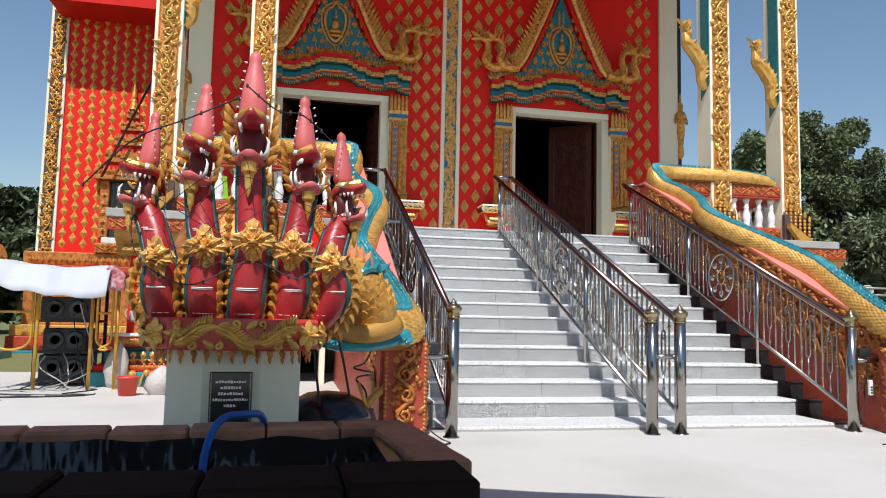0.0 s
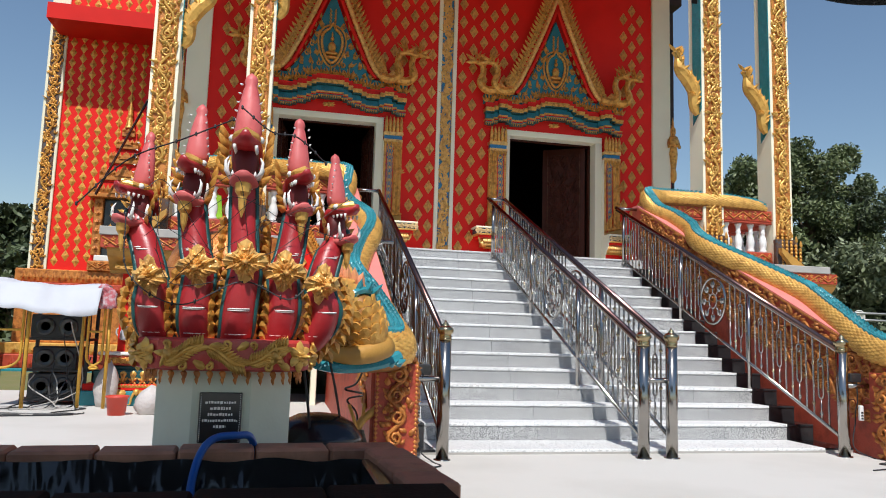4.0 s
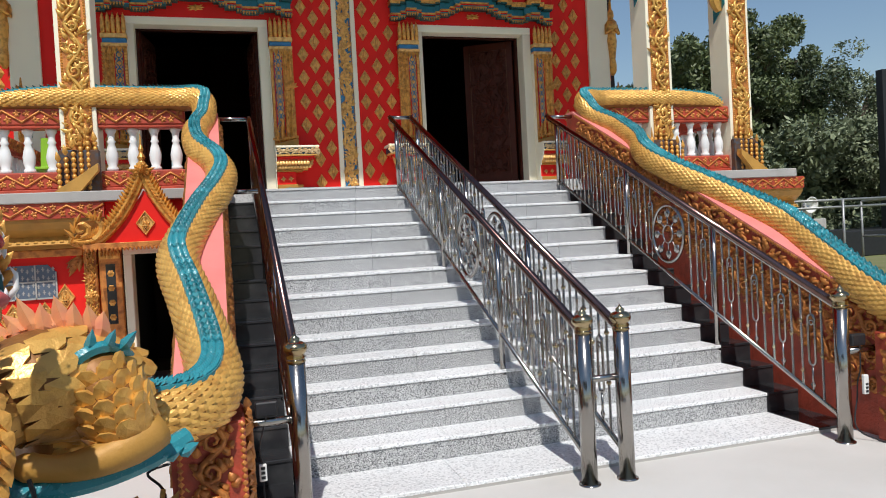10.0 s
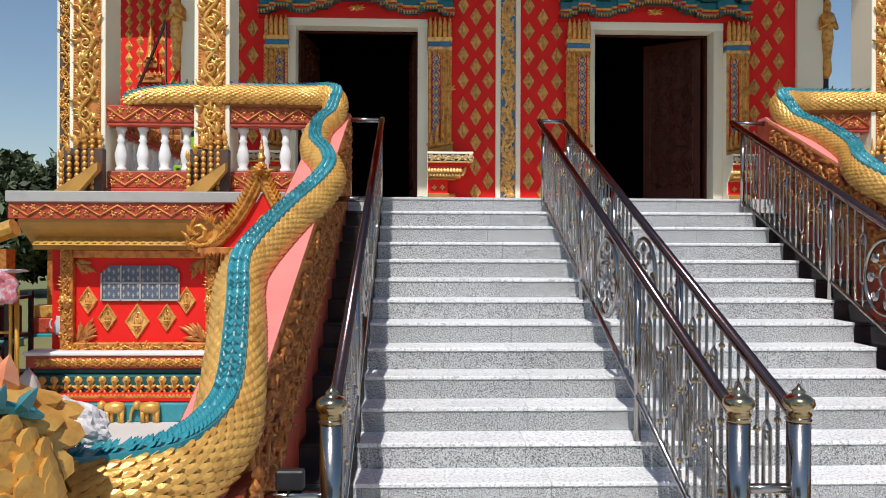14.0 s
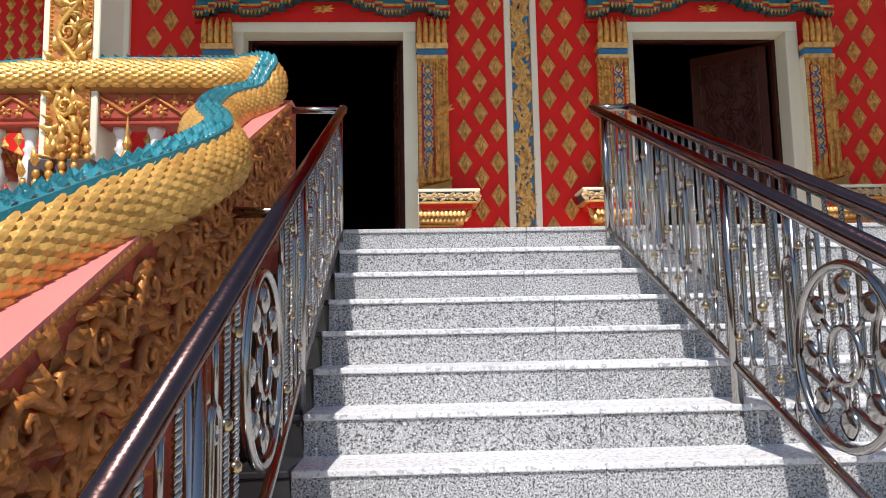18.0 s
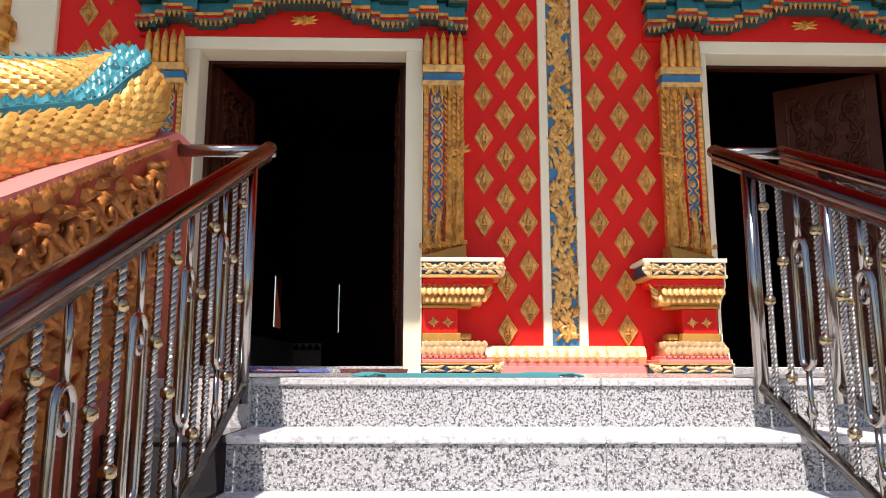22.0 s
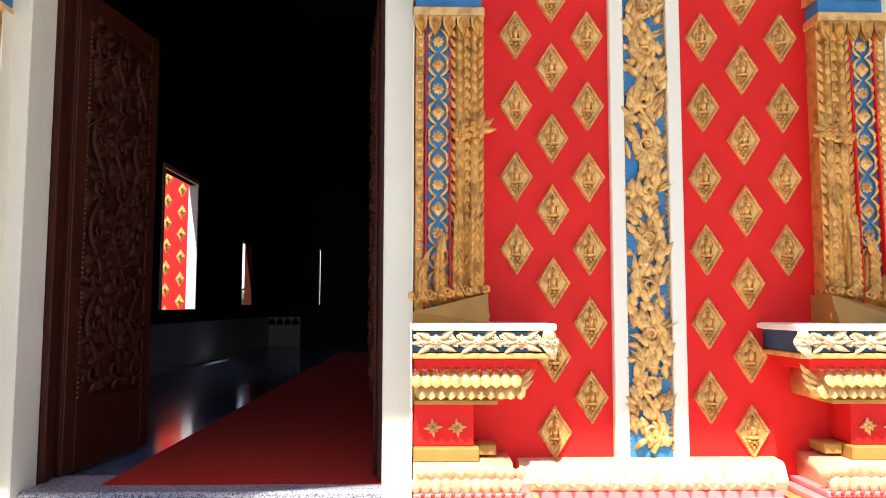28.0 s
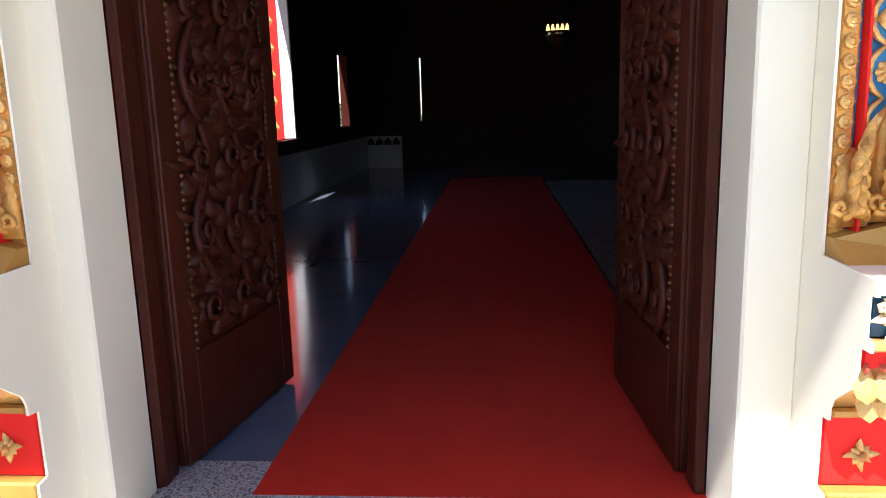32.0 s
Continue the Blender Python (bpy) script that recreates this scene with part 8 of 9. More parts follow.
for z0, z1, d, mt, nm in ((2.1, 2.4, 0.12, COPPER, "band"), (1.9, 2.1, 0.25, REDFLOW, "band"), (0.8, 1.9, 0.08, COPPER, "die"), (0.55, 0.8, 0.25, BRIGHTGOLD, "band"), (0.25, 0.55, 0.3, REDFLOW, "band"), (0.0, 0.25, 0.35, TEAL, "plinth")):
    bm = B()
    box(bm, -5.5 - d, -2.0, GY - d, GY + 0.1, z0, z1, 0.02)
    if nm == "band":
        petals(bm, -5.5, -2.0, 0.12, GY - d, z0 + 0.02, z1 - 0.02, 0.04)
    part(nm, bm, mt, wb)

# ---- side stair glimpsed beyond the wing ----
ss = struct("side_stair_wall", "sloping gold and red side stair wall with an ochre beast", "wall")
bm = B()
slab(bm, [(-9.5, 0), (-5.8, 0), (-5.8, 1.9), (-6.2, 1.9), (-9.5, 0.35)], 16.4, 16.7)
part("wall", bm, COPPER, ss)
bm = B()
sweep(bm, [(-9.6, 16.5, 0.6), (-8.4, 16.5, 1.1), (-7.2, 16.5, 1.65), (-6.1, 16.5, 2.15), (-5.7, 16.5, 2.3)], 0.17, 10)
part("serpent_roll", bm, BRIGHTGOLD, ss)
bm = B()
box(bm, -8.2, -5.2, 15.2, 15.9, 0.0, 0.35, 0.02)
part("teal_plinth", bm, TEAL, ss)
bm = B()
sweep(bm, curve([(-7.4, 15.5, 0.75), (-6.9, 15.5, 0.9), (-6.3, 15.5, 0.95), (-5.9, 15.5, 0.9)], 4), [0.05, 0.12, 0.18, 0.22, 0.25, 0.27, 0.28, 0.28, 0.28, 0.27, 0.25, 0.2, 0.1], 10)
for q in (-7.1, -6.8, -6.1, -5.9):
    sweep(bm, [(q, 15.5, 0.34), (q, 15.5, 0.8)], [0.08, 0.1], 8)
tagged(part("plinth_beast", bm, OCHRE, None, smooth=True), "large ochre crouching beast sculpture on a teal plinth", "statue")

settle(start, *WING)
start = mark()

# ---- clutter beside the stairs ----
YEL = material("yellow_scaffold_paint", (0.62, 0.34, 0.04), 0.5, 0.2, vary=0.5, scale=6, fine=60, tint=(0.25, 0.14, 0.05))
CLOTH = material("white_tarpaulin", (0.52, 0.53, 0.57), 0.7, vary=0.12, scale=3, fine=30, bump=0.1)
FLOWERCLOTH = material("patterned_cloth", (0.5, 0.12, 0.14), 0.8, vary=0.9, scale=18, fine=60, tint=(0.6, 0.6, 0.62))


def scaffold(x0, x1, y, h, label):
    ob = tagged(new("scaffold_frame"), label, "scaffold", "yellow scaffold frames")
    for x in (x0, x1):
        bm = B()
        sweep(bm, [(x, y, 0), (x, y, h)], 0.022, 10)
        part("upright", bm, YEL, ob, smooth=True)
    bm = B()
    sweep(bm, [(x0, y, h - 0.03), (x1, y, h - 0.03)], 0.02, 8)
    part("top_bar", bm, YEL, ob, smooth=True)
    bm = B()
    sweep(bm, curve([(x1 - 0.06, y, h - 0.03), (x1 - 0.06, y, 0.75), (x1 - 0.06 - 0.02, y, 0.58), (x1 - 0.2, y, 0.5), (x0 + 0.2, y, 0.5), (x0 + 0.08, y, 0.58), (x0 + 0.06, y, 0.75), (x0 + 0.06, y, h - 0.03)], 4), 0.016, 8)
    part("inner_loop", bm, YEL, ob, smooth=True)
    bm = B()
    sweep(bm, [(x0 + 0.06, y, 0.95), (x1 - 0.06, y, 0.95)], 0.014, 8)
    part("rung", bm, YEL, ob, smooth=True)
    return ob


scaffold(-3.42, -2.86, 9.6, 1.52, "yellow painted tubular scaffold frame on the forecourt")
scaffold(-2.28, -1.98, 9.75, 1.36, "yellow painted tubular scaffold frame on the forecourt")
tarp = tagged(part("tarpaulin", B(), CLOTH), "white tarpaulin draped over scaffold frames", "tarpaulin")
bm = B()
g = []
for i in range(31):
    row = []
    for j in range(15):
        u, v = i / 30, j / 14
        x = -3.5 + 1.45 * u
        y = 9.35 + 0.75 * v
        sag = 0.16 * math.sin(math.pi * u) * (0.4 + 0.6 * (1 - v))
        drop = max(0, 0.32 - v * 1.1) * (0.75 + 0.45 * u)
        z = 1.60 - 0.06 * u - sag * 0.55 - drop + 0.05 * noise.noise((u * 5, v * 4, 0.3))
        row.append(bm.verts.new((x, y + 0.05 * noise.noise((u * 7, v * 3, 4)), z)))
    g.append(row)
for i in range(30):
    for j in range(14):
        bm.faces.new((g[i][j], g[i + 1][j], g[i + 1][j + 1], g[i][j + 1]))
bm.to_mesh(tarp.data)
bm.free()
shade(tarp.data, True)
sol = tarp.modifiers.new("thick", "SOLIDIFY")
sol.thickness = 0.006
cl = tagged(part("bundled_cloth", B(), FLOWERCLOTH), "bundle of red and blue patterned cloth on the scaffold", "cloth")
bm = B()
for q in range(14):
    r = random.Random(q)
    sweep(bm, curve([(-2.06 + r.uniform(-0.05, 0.05), 9.6 + r.uniform(-0.05, 0.05), 1.52), (-2.0 + r.uniform(-0.1, 0.1), 9.6, 1.42), (-2.0 + r.uniform(-0.1, 0.1), 9.58, 1.25)], 4), 0.035, 6)
bm.to_mesh(cl.data)
bm.free()
shade(cl.data, True)
rack = tagged(new("speaker_rack"), "black metal rack stacked with loudspeakers and amplifiers", "sound rack")
for x in (-3.05, -2.32):
    for y in (10.2, 10.65):
        bm = B()
        box(bm, x - 0.02, x + 0.02, y - 0.02, y + 0.02, 0, 1.3)
        part("rack_post", bm, BLACK, rack)
for z in (0.05, 0.42, 0.82, 1.22):
    bm = B()
    box(bm, -3.07, -2.3, 10.18, 10.67, z, z + 0.03)
    part("rack_shelf", bm, BLACK, rack)
for x0, x1, z0, z1 in ((-2.98, -2.4, 0.08, 0.40), (-2.95, -2.42, 0.45, 0.74), (-3.0, -2.38, 0.85, 1.15)):
    sp = tagged(new("loudspeaker"), "black loudspeaker cabinet with round cone standing on the rack", "loudspeaker", "loudspeakers on the rack")
    bm = B()
    box(bm, x0, x1, 10.15, 10.6, z0, z1, 0.015)
    part("cabinet", bm, BLACK, sp)
    for c in (0.28, 0.72):
        bm = B()
        lathe(bm, [(0.11, 0.0), (0.12, 0.012), (0.09, 0.012), (0.03, -0.01)], 18, m=pose(x0 + (x1 - x0) * c, 10.15, (z0 + z1) / 2, 90, 0, 0))
        part("cone", bm, BLACKSTONE, sp, smooth=True)
cab = tagged(new("cable_tangle"), "tangle of black and grey cables on the concrete", "cables")
r = random.Random(31)
for k in range(9):
    bm = B()
    p0 = (-2.9 + 0.7 * r.random(), 10.1, 0.3 + 0.8 * r.random())
    pts = [p0, (p0[0] + r.uniform(-0.2, 0.3), 9.95, 0.25), (-2.6 + r.uniform(-0.5, 0.4), 9.7 + r.uniform(-0.2, 0.1), 0.012), (-2.7 + r.uniform(-0.9, 0.6), 9.3 + r.uniform(-0.4, 0.4), 0.012), (-3.3 + r.uniform(-0.9, 0.9), 8.9 + r.uniform(-0.5, 0.5), 0.012)]
    sweep(bm, curve(pts, 6), 0.008, 6)
    part("cable", bm, BLACK if k % 3 else CEMENT, cab)
bucket = tagged(new("bucket"), "small orange red plastic bucket on the concrete", "bucket")
bucket.location = (-1.68, 9.05, 0)
bm = B()
lathe(bm, [(0.095, 0.0), (0.12, 0.2), (0.13, 0.205), (0.13, 0.225), (0.115, 0.225), (0.09, 0.02)], 20)
part("pail", bm, material("orange_red_plastic", (0.55, 0.06, 0.035), 0.4, vary=0.2), bucket, smooth=True)
SACK = material("grey_plastic_sack", (0.55, 0.50, 0.47), 0.6, vary=0.4, scale=6, fine=30, bump=0.5, dist=0.02)


def sack(x, y, z, w, h, seed, label):
    bm = B()
    r = random.Random(seed)
    rings = []
    for i in range(9):
        t = i / 8
        rr = w * math.sin(math.pi * (0.12 + 0.86 * t)) ** 0.6
        rings.append([bm.verts.new((x + rr * (1 + 0.25 * noise.noise((a * 1.3, t * 4, seed))) * math.cos(a) + 0.04 * t, y + 0.7 * rr * (1 + 0.25 * noise.noise((a * 1.7, t * 3, seed + 9))) * math.sin(a), z + h * t * (1 + 0.15 * noise.noise((a, t, seed))))) for a in [2 * math.pi * k / 16 for k in range(16)]])
    for a, b in zip(rings, rings[1:]):
        for k in range(16):
            bm.faces.new((a[k], a[(k + 1) % 16], b[(k + 1) % 16], b[k]))
    bm.faces.new(rings[0][::-1])
    bm.faces.new(rings[-1])
    return tagged(part("plastic_sack", bm, SACK, None, smooth=True), label, "sack", "plastic sacks")


sack(-1.36, 9.15, 0.0, 0.17, 0.33, 3, "crumpled grey plastic sack standing beside the bucket")
sack(-2.02, 9.95, 0.0, 0.14, 0.55, 5, "crumpled white plastic sack by the terrace base")
jug = tagged(new("jug"), "translucent white plastic jug on the ledge", "jug")
jug.location = (-1.93, 10.52, 0.84)
bm = B()
lathe(bm, [(0.06, 0.0), (0.075, 0.03), (0.07, 0.12), (0.05, 0.17), (0.052, 0.2), (0.045, 0.2), (0.04, 0.17), (0.06, 0.02)], 16)
part("body", bm, CLOTH, jug, smooth=True)
bm = B()
sweep(bm, curve([(-0.06, 0, 0.16), (-0.11, 0, 0.15), (-0.115, 0, 0.08), (-0.07, 0, 0.05)], 4), 0.01, 6)
part("handle", bm, CLOTH, jug, smooth=True)
settle(start, *YARD)
start = mark()
sack(0.25, 5.32, 0.98, 0.17, 0.17, 7, "crumpled pale plastic sheet heaped on the serpent")
wok = tagged(new("metal_bowl"), "upturned dark blue enamel bowl on a black stand", "bowl")
wok.location = (0.36, 4.72, 0)
bm = B()
lathe(bm, [(0.27, 0.28), (0.285, 0.285), (0.27, 0.31), (0.22, 0.38), (0.13, 0.425), (0.02, 0.44)], 28)
part("bowl", bm, material("dark_enamel", (0.012, 0.014, 0.022), 0.22, 0.3, vary=0.3, bump=0.03), wok, smooth=True)
bm = B()
lathe(bm, [(0.17, 0.0), (0.17, 0.28), (0.1, 0.28)], 12)
part("stand", bm, BLACK, wok)
broom = tagged(new("broom"), "dried twig broom leaning beside the stair post", "broom")
bm = B()
r = random.Random(77)
for k in range(70):
    a = r.uniform(0, 2 * math.pi)
    q = r.uniform(0, 1) ** 0.5
    sweep(bm, [(0.70 + 0.03 * q * math.cos(a), 5.42 + 0.03 * q * math.sin(a), 0.24), (0.70 + 0.11 * q * math.cos(a), 5.40 + 0.09 * q * math.sin(a), 0.0)], 0.004, 4)
part("twig_bundle", bm, BARK, broom, kind="stuff")
bm = B()
sweep(bm, curve([(0.66, 5.42, 0.2), (0.72, 5.46, 0.3), (0.80, 5.5, 0.36), (0.86, 5.48, 0.42)], 4), 0.03, 8)
sweep(bm, [(0.68, 5.42, 0.26), (0.62, 5.44, 0.42)], 0.014, 6)
sweep(bm, [(0.72, 5.45, 0.28), (0.74, 5.5, 0.42)], 0.014, 6)
part("handle", bm, OCHRE, broom, smooth=True)

wr = tagged(new("hanging_wire"), "black wires hanging from the serpent to the ground", "wire")
for pts in ([(0.22, 4.5, 1.1), (0.24, 4.42, 0.8), (0.30, 4.5, 0.4), (0.32, 4.6, 0.012), (0.6, 4.9, 0.012)], [(0.40, 4.60, 0.80), (0.45, 4.6, 0.6), (0.52, 4.75, 0.3), (0.58, 4.9, 0.012)], [(0.75, 5.6, 0.7), (0.70, 5.75, 0.55), (0.62, 5.8, 0.5), (0.78, 5.82, 0.46), (0.64, 5.8, 0.42), (0.72, 5.78, 0.3), (0.7, 5.7, 0.012)]):
    bm = B()
    sweep(bm, curve(pts, 6), 0.008, 6)
    part("wire", bm, BLACK, wr)
# string of lamps on the heads
ls = tagged(new("lamp_string"), "thin dark string of small clear lamps between the heads", "lamp string")
for pts in ([(-0.95, 4.05, 1.55), (-0.72, 4.05, 1.80), (-0.45, 4.0, 1.92), (-0.2, 4.0, 2.05)], [(-0.16, 4.0, 2.12), (0.0, 4.0, 2.0), (0.14, 4.0, 1.98), (0.3, 4.05, 1.86)], [(-0.7, 4.0, 1.5), (-0.66, 3.97, 1.2), (-0.4, 3.93, 1.05), (-0.1, 3.92, 1.18), (0.15, 3.94, 1.1), (0.3, 4.0, 1.3)]):
    bm = B()
    c_ = curve(pts, 8)
    sweep(bm, c_, 0.004, 4)
    for q in c_[::3]:
        lathe(bm, [(0.002, -0.012), (0.007, -0.005), (0.006, 0.008), (0.002, 0.014)], 6, at=tuple(q[:3]))
    part("string", bm, BLACK, ls)

settle(start, *NEAR)
CX = 3.525

# floodlight, socket strip and wires at both railings
for s in (-1, 1):
    xq = 1.31 if s < 0 else mirror(1.31)
    fl = tagged(new("floodlight"), "small black floodlight clamped to the rail tie", "floodlight", "stair floodlights")
    fl.location = (xq, 5.74, 0.735)
    bm = B()
    box(bm, -0.065, 0.065, -0.03, 0.03, 0.0, 0.09, 0.008)
    part("body", bm, BLACK, fl)
    bm = B()
    box(bm, -0.055, 0.055, -0.034, -0.029, 0.012, 0.078)
    part("glass", bm, BLACKSTONE, fl)
    so = tagged(new("socket_strip"), "white socket strip hanging from a cable", "socket", "hanging sockets")
    so.location = (xq + 0.04 * s, 5.71, 0.36)
    bm = B()
    box(bm, -0.022, 0.022, -0.015, 0.015, 0.0, 0.15 if s > 0 else 0.10, 0.005)
    part("housing", bm, WHITE, so)
    for k in range(3):
        bm = B()
        box(bm, -0.012, 0.012, -0.0175, -0.014, 0.015 + 0.028 * k, 0.032 + 0.028 * k)
        part("outlet", bm, BLACK, so)
    wr = tagged(new("loose_wire"), "thin black wire looping down to the ground", "wire", "loose wires")
    bm = B()
    sweep(bm, curve([(xq, 5.71, 0.75), (xq + 0.05 * s, 5.76, 0.55), (xq + 0.04 * s, 5.78, 0.45), (xq + 0.04 * s, 5.79, 0.33), (xq - 0.02, 5.75, 0.1), (xq + 0.08, 5.62, 0.012), (xq + 0.1, 5.4, 0.012), (xq - 0.15, 5.3, 0.012), (xq - 0.05, 5.12, 0.012), (xq - 0.5, 5.0, 0.012)], 6), 0.006, 6)
    part("wire", bm, BLACK, wr)
start = mark()
# green chair glimpsed behind the balusters
ch = tagged(new("garden_chair"), "lime green plastic chair behind the balusters", "chair")
GREENP = material("lime_plastic", (0.30, 0.55, 0.04), 0.4, vary=0.15)
bm = B()
box(bm, -1.02, -0.62, 11.3, 11.7, PLAT + 0.38, PLAT + 0.42, 0.01)
part("seat", bm, GREENP, ch)
bm = B()
slab(bm, [(-1.0, PLAT + 0.42), (-0.84, PLAT + 0.42), (-0.88, PLAT + 0.8), (-0.98, PLAT + 0.8)], 11.66, 11.7)
part("backrest", bm, GREENP, ch)
for x in (-1.0, -0.64):
    for y in (11.32, 11.68):
        bm = B()
        sweep(bm, [(x, y, PLAT), (x, y, PLAT + 0.39)], 0.02, 8)
        part("leg", bm, GREENP, ch)

settle(start, *PORCH)
CX = 3.27
start = mark()

# ---- hall contents ----
rg = tagged(part("patterned_rug", B(), material("dark_patterned_rug", (0.22, 0.20, 0.2), 0.95, vary=0.95, scale=26, fine=90, tint=(0.05, 0.03, 0.04))), "dark patterned rug with pale border in the hall", "rug")
bm = B()
box(bm, 1.92, 4.6, WY + 1.4, 26, HZ, HZ + 0.008, 0.002)
bm.to_mesh(rg.data)
bm.free()
dado = struct("hall_dado", "pale dado with a row of dark lotus motifs", "dado")
PALE = material("pale_dado", (0.55, 0.55, 0.58), 0.4, vary=0.2)
bm = B()
box(bm, HX0, HX0 + 0.03, HY0 + 1.0, HY1, HZ, HZ + 0.74)
box(bm, HX0, -1.17, HY1 - 0.03, HY1, HZ, HZ + 0.74)
part("panel", bm, PALE, dado)
bm = B()
for k in range(4):
    petals(bm, HX0 + 0.02 + 0.2 * k, HX0 + 0.19 + 0.2 * k, 0.17, HY1 - 0.03, HZ + 0.54, HZ + 0.72, 0.01)
part("lotus_row", bm, DARKWALL, dado, kind="stuff")
lamp = tagged(new("hanging_lamp"), "small gilt hanging lamp glowing in the dark hall", "lamp")
lamp.location = (1.97, 23.96, 4.66)
bm = B()
lathe(bm, [(0.02, 0.0), (0.12, 0.06), (0.2, 0.16), (0.22, 0.22), (0.2, 0.24)], 12)
part("bowl", bm, BRASS, lamp, smooth=True)
em = bpy.data.materials.new("warm_lamp_glow")
em.use_nodes = True
em.node_tree.nodes["Principled BSDF"].inputs["Emission Color"].default_value = (1.0, 0.5, 0.12, 1)
em.node_tree.nodes["Principled BSDF"].inputs["Emission Strength"].default_value = 1.2
for k in range(5):
    bm = B()
    lathe(bm, [(0.02, 0.2), (0.03, 0.26), (0.012, 0.34)], 8, at=(-0.14 + 0.07 * k, 0, 0))
    part("bulb", bm, em, lamp)
bm = B()
sweep(bm, [(0, 0, 0.24), (0, 0, 4.5)], 0.01, 6)
part("chain", bm, BLACK, lamp)

# lozenges on the yard wall
bm = B()
for k in range(15):
    for j in range(11):
        m = face_front(-6.4 + 0.28 * k, 25.2, 1.6 + 0.44 * j + (0.22 if k % 2 else 0))
        put(bm, m, [(0, 0, 0.15), (0.09, 0, 0), (0, 0, -0.15), (-0.09, 0, 0), (0, -0.05, 0)], ((0, 4, 1), (1, 4, 2), (2, 4, 3), (3, 4, 0)))
        blossom(bm, m, 0, 0.02, 0.05, 0.06, 6)
part("lozenges", bm, PALEGOLD, yard, kind="stuff")
settle(start, *HALL)

# crumpled plastic sack on the plinth behind the lowest coil
sack = tagged(part("crumpled_sack", B(), material("pale_plastic_sack", (0.62, 0.58, 0.56), 0.45, vary=0.4, scale=6, fine=14, bump=0.5, tint=(0.36, 0.30, 0.30))), "crumpled pale plastic sack lying behind the serpent's coil", "sack")
bm = B()
bmesh.ops.create_icosphere(bm, subdivisions=4, radius=1.0)
for v in bm.verts:
    q = v.co.copy()
    f = 1 + 0.30 * noise.noise(q * 1.6) + 0.22 * abs(noise.noise(q * 3.7)) - 0.10 * abs(noise.noise(q * 8.0))
    v.co = Vector((0.13 * q.x * f - 0.03 * q.z, 0.08 * q.y * f, 0.075 * q.z * f - 0.045 * q.x))
zmin = min(v.co.z for v in bm.verts)
for v in bm.verts:
    v.co += Vector((0.63, 5.1, 1.12 - zmin))
bm.to_mesh(sack.data)
bm.free()

# ---- trees and background ----
def tree(x, y, h, spread, seed, leaves, leaf_size, mat_, dense=1.0, low=0.25, label="broad leafy green tree beyond the yard"):
    ob = tagged(new("tree"), label, "tree", "trees round the yard")
    ob.location = (x, y, 0)
    r = random.Random(seed)
    bm = B()
    tips = []
    trunk = curve([(0, 0, 0, 0.035 * h), (r.uniform(-0.3, 0.3), r.uniform(-0.3, 0.3), h * 0.25, 0.026 * h), (r.uniform(-0.6, 0.6), r.uniform(-0.6, 0.6), h * 0.5, 0.018 * h), (r.uniform(-0.8, 0.8), r.uniform(-0.8, 0.8), h * 0.8, 0.006 * h)], 4)
    sweep(bm, [q[:3] for q in trunk], [q[3] for q in trunk], 8)
    for k in range(16):
        b = trunk[r.randrange(3, len(trunk) - 1)]
        a = r.uniform(0, 2 * math.pi)
        ln = spread * r.uniform(0.5, 1.0)
        e = Vector((b[0] + ln * math.cos(a), b[1] + ln * math.sin(a), min(h * 0.95, b[2] + h * r.uniform(0.05, 0.35))))
        m_ = Vector(b[:3]).lerp(e, 0.5) + Vector((0, 0, h * 0.05))
        sweep(bm, [Vector(b[:3]), m_, e], [b[3] * 0.6, b[3] * 0.35, 0.01], 5)
        tips += [e, m_]
    part("trunk", bm, BARK, ob)
    blobs = []
    for k in range(int(34 * dense)):
        a, q = r.uniform(0, 2 * math.pi), r.uniform(0, 1) ** 0.5
        z = h * (low + (1 - low) * r.random() ** 0.8)
        lim = spread * math.sin(math.pi * min(0.97, 0.18 + 0.80 * (z / h - low) / (1 - low))) ** 0.6
        blobs.append((q * lim * math.cos(a), q * lim * math.sin(a), z, spread * r.uniform(0.16, 0.34)))
    blobs += [(t.x, t.y, t.z, spread * r.uniform(0.14, 0.24)) for t in tips]
    rr = np.random.RandomState(seed)
    n = leaves
    bl = np.array(blobs)
    pick = rr.randint(0, len(bl), n)
    d = rr.normal(size=(n, 3))
    d /= np.linalg.norm(d, axis=1)[:, None]
    c = bl[pick, :3] + d * (bl[pick, 3] * rr.uniform(0.55, 1.1, n))[:, None]
    c = c[c[:, 2] < h * 1.02]
    n = len(c)
    u = rr.normal(size=(n, 3))
    u /= np.linalg.norm(u, axis=1)[:, None]
    w = np.cross(u, rr.normal(size=(n, 3)))
    w /= np.linalg.norm(w, axis=1)[:, None]
    s = leaf_size * rr.uniform(0.6, 1.3, n)[:, None]
    v = np.empty((n, 4, 3))
    v[:, 0] = c - u * s
    v[:, 1] = c + w * s * 0.45
    v[:, 2] = c + u * s
    v[:, 3] = c - w * s * 0.45
    me = bpy.data.meshes.new("crown")
    me.from_pydata(v.reshape(-1, 3).tolist(), [], np.arange(n * 4).reshape(n, 4).tolist())
    me.materials.append(mat_)
    cr = new("crown", me)
    cr.parent = ob
    tagged(cr, kind="stuff")
    return ob


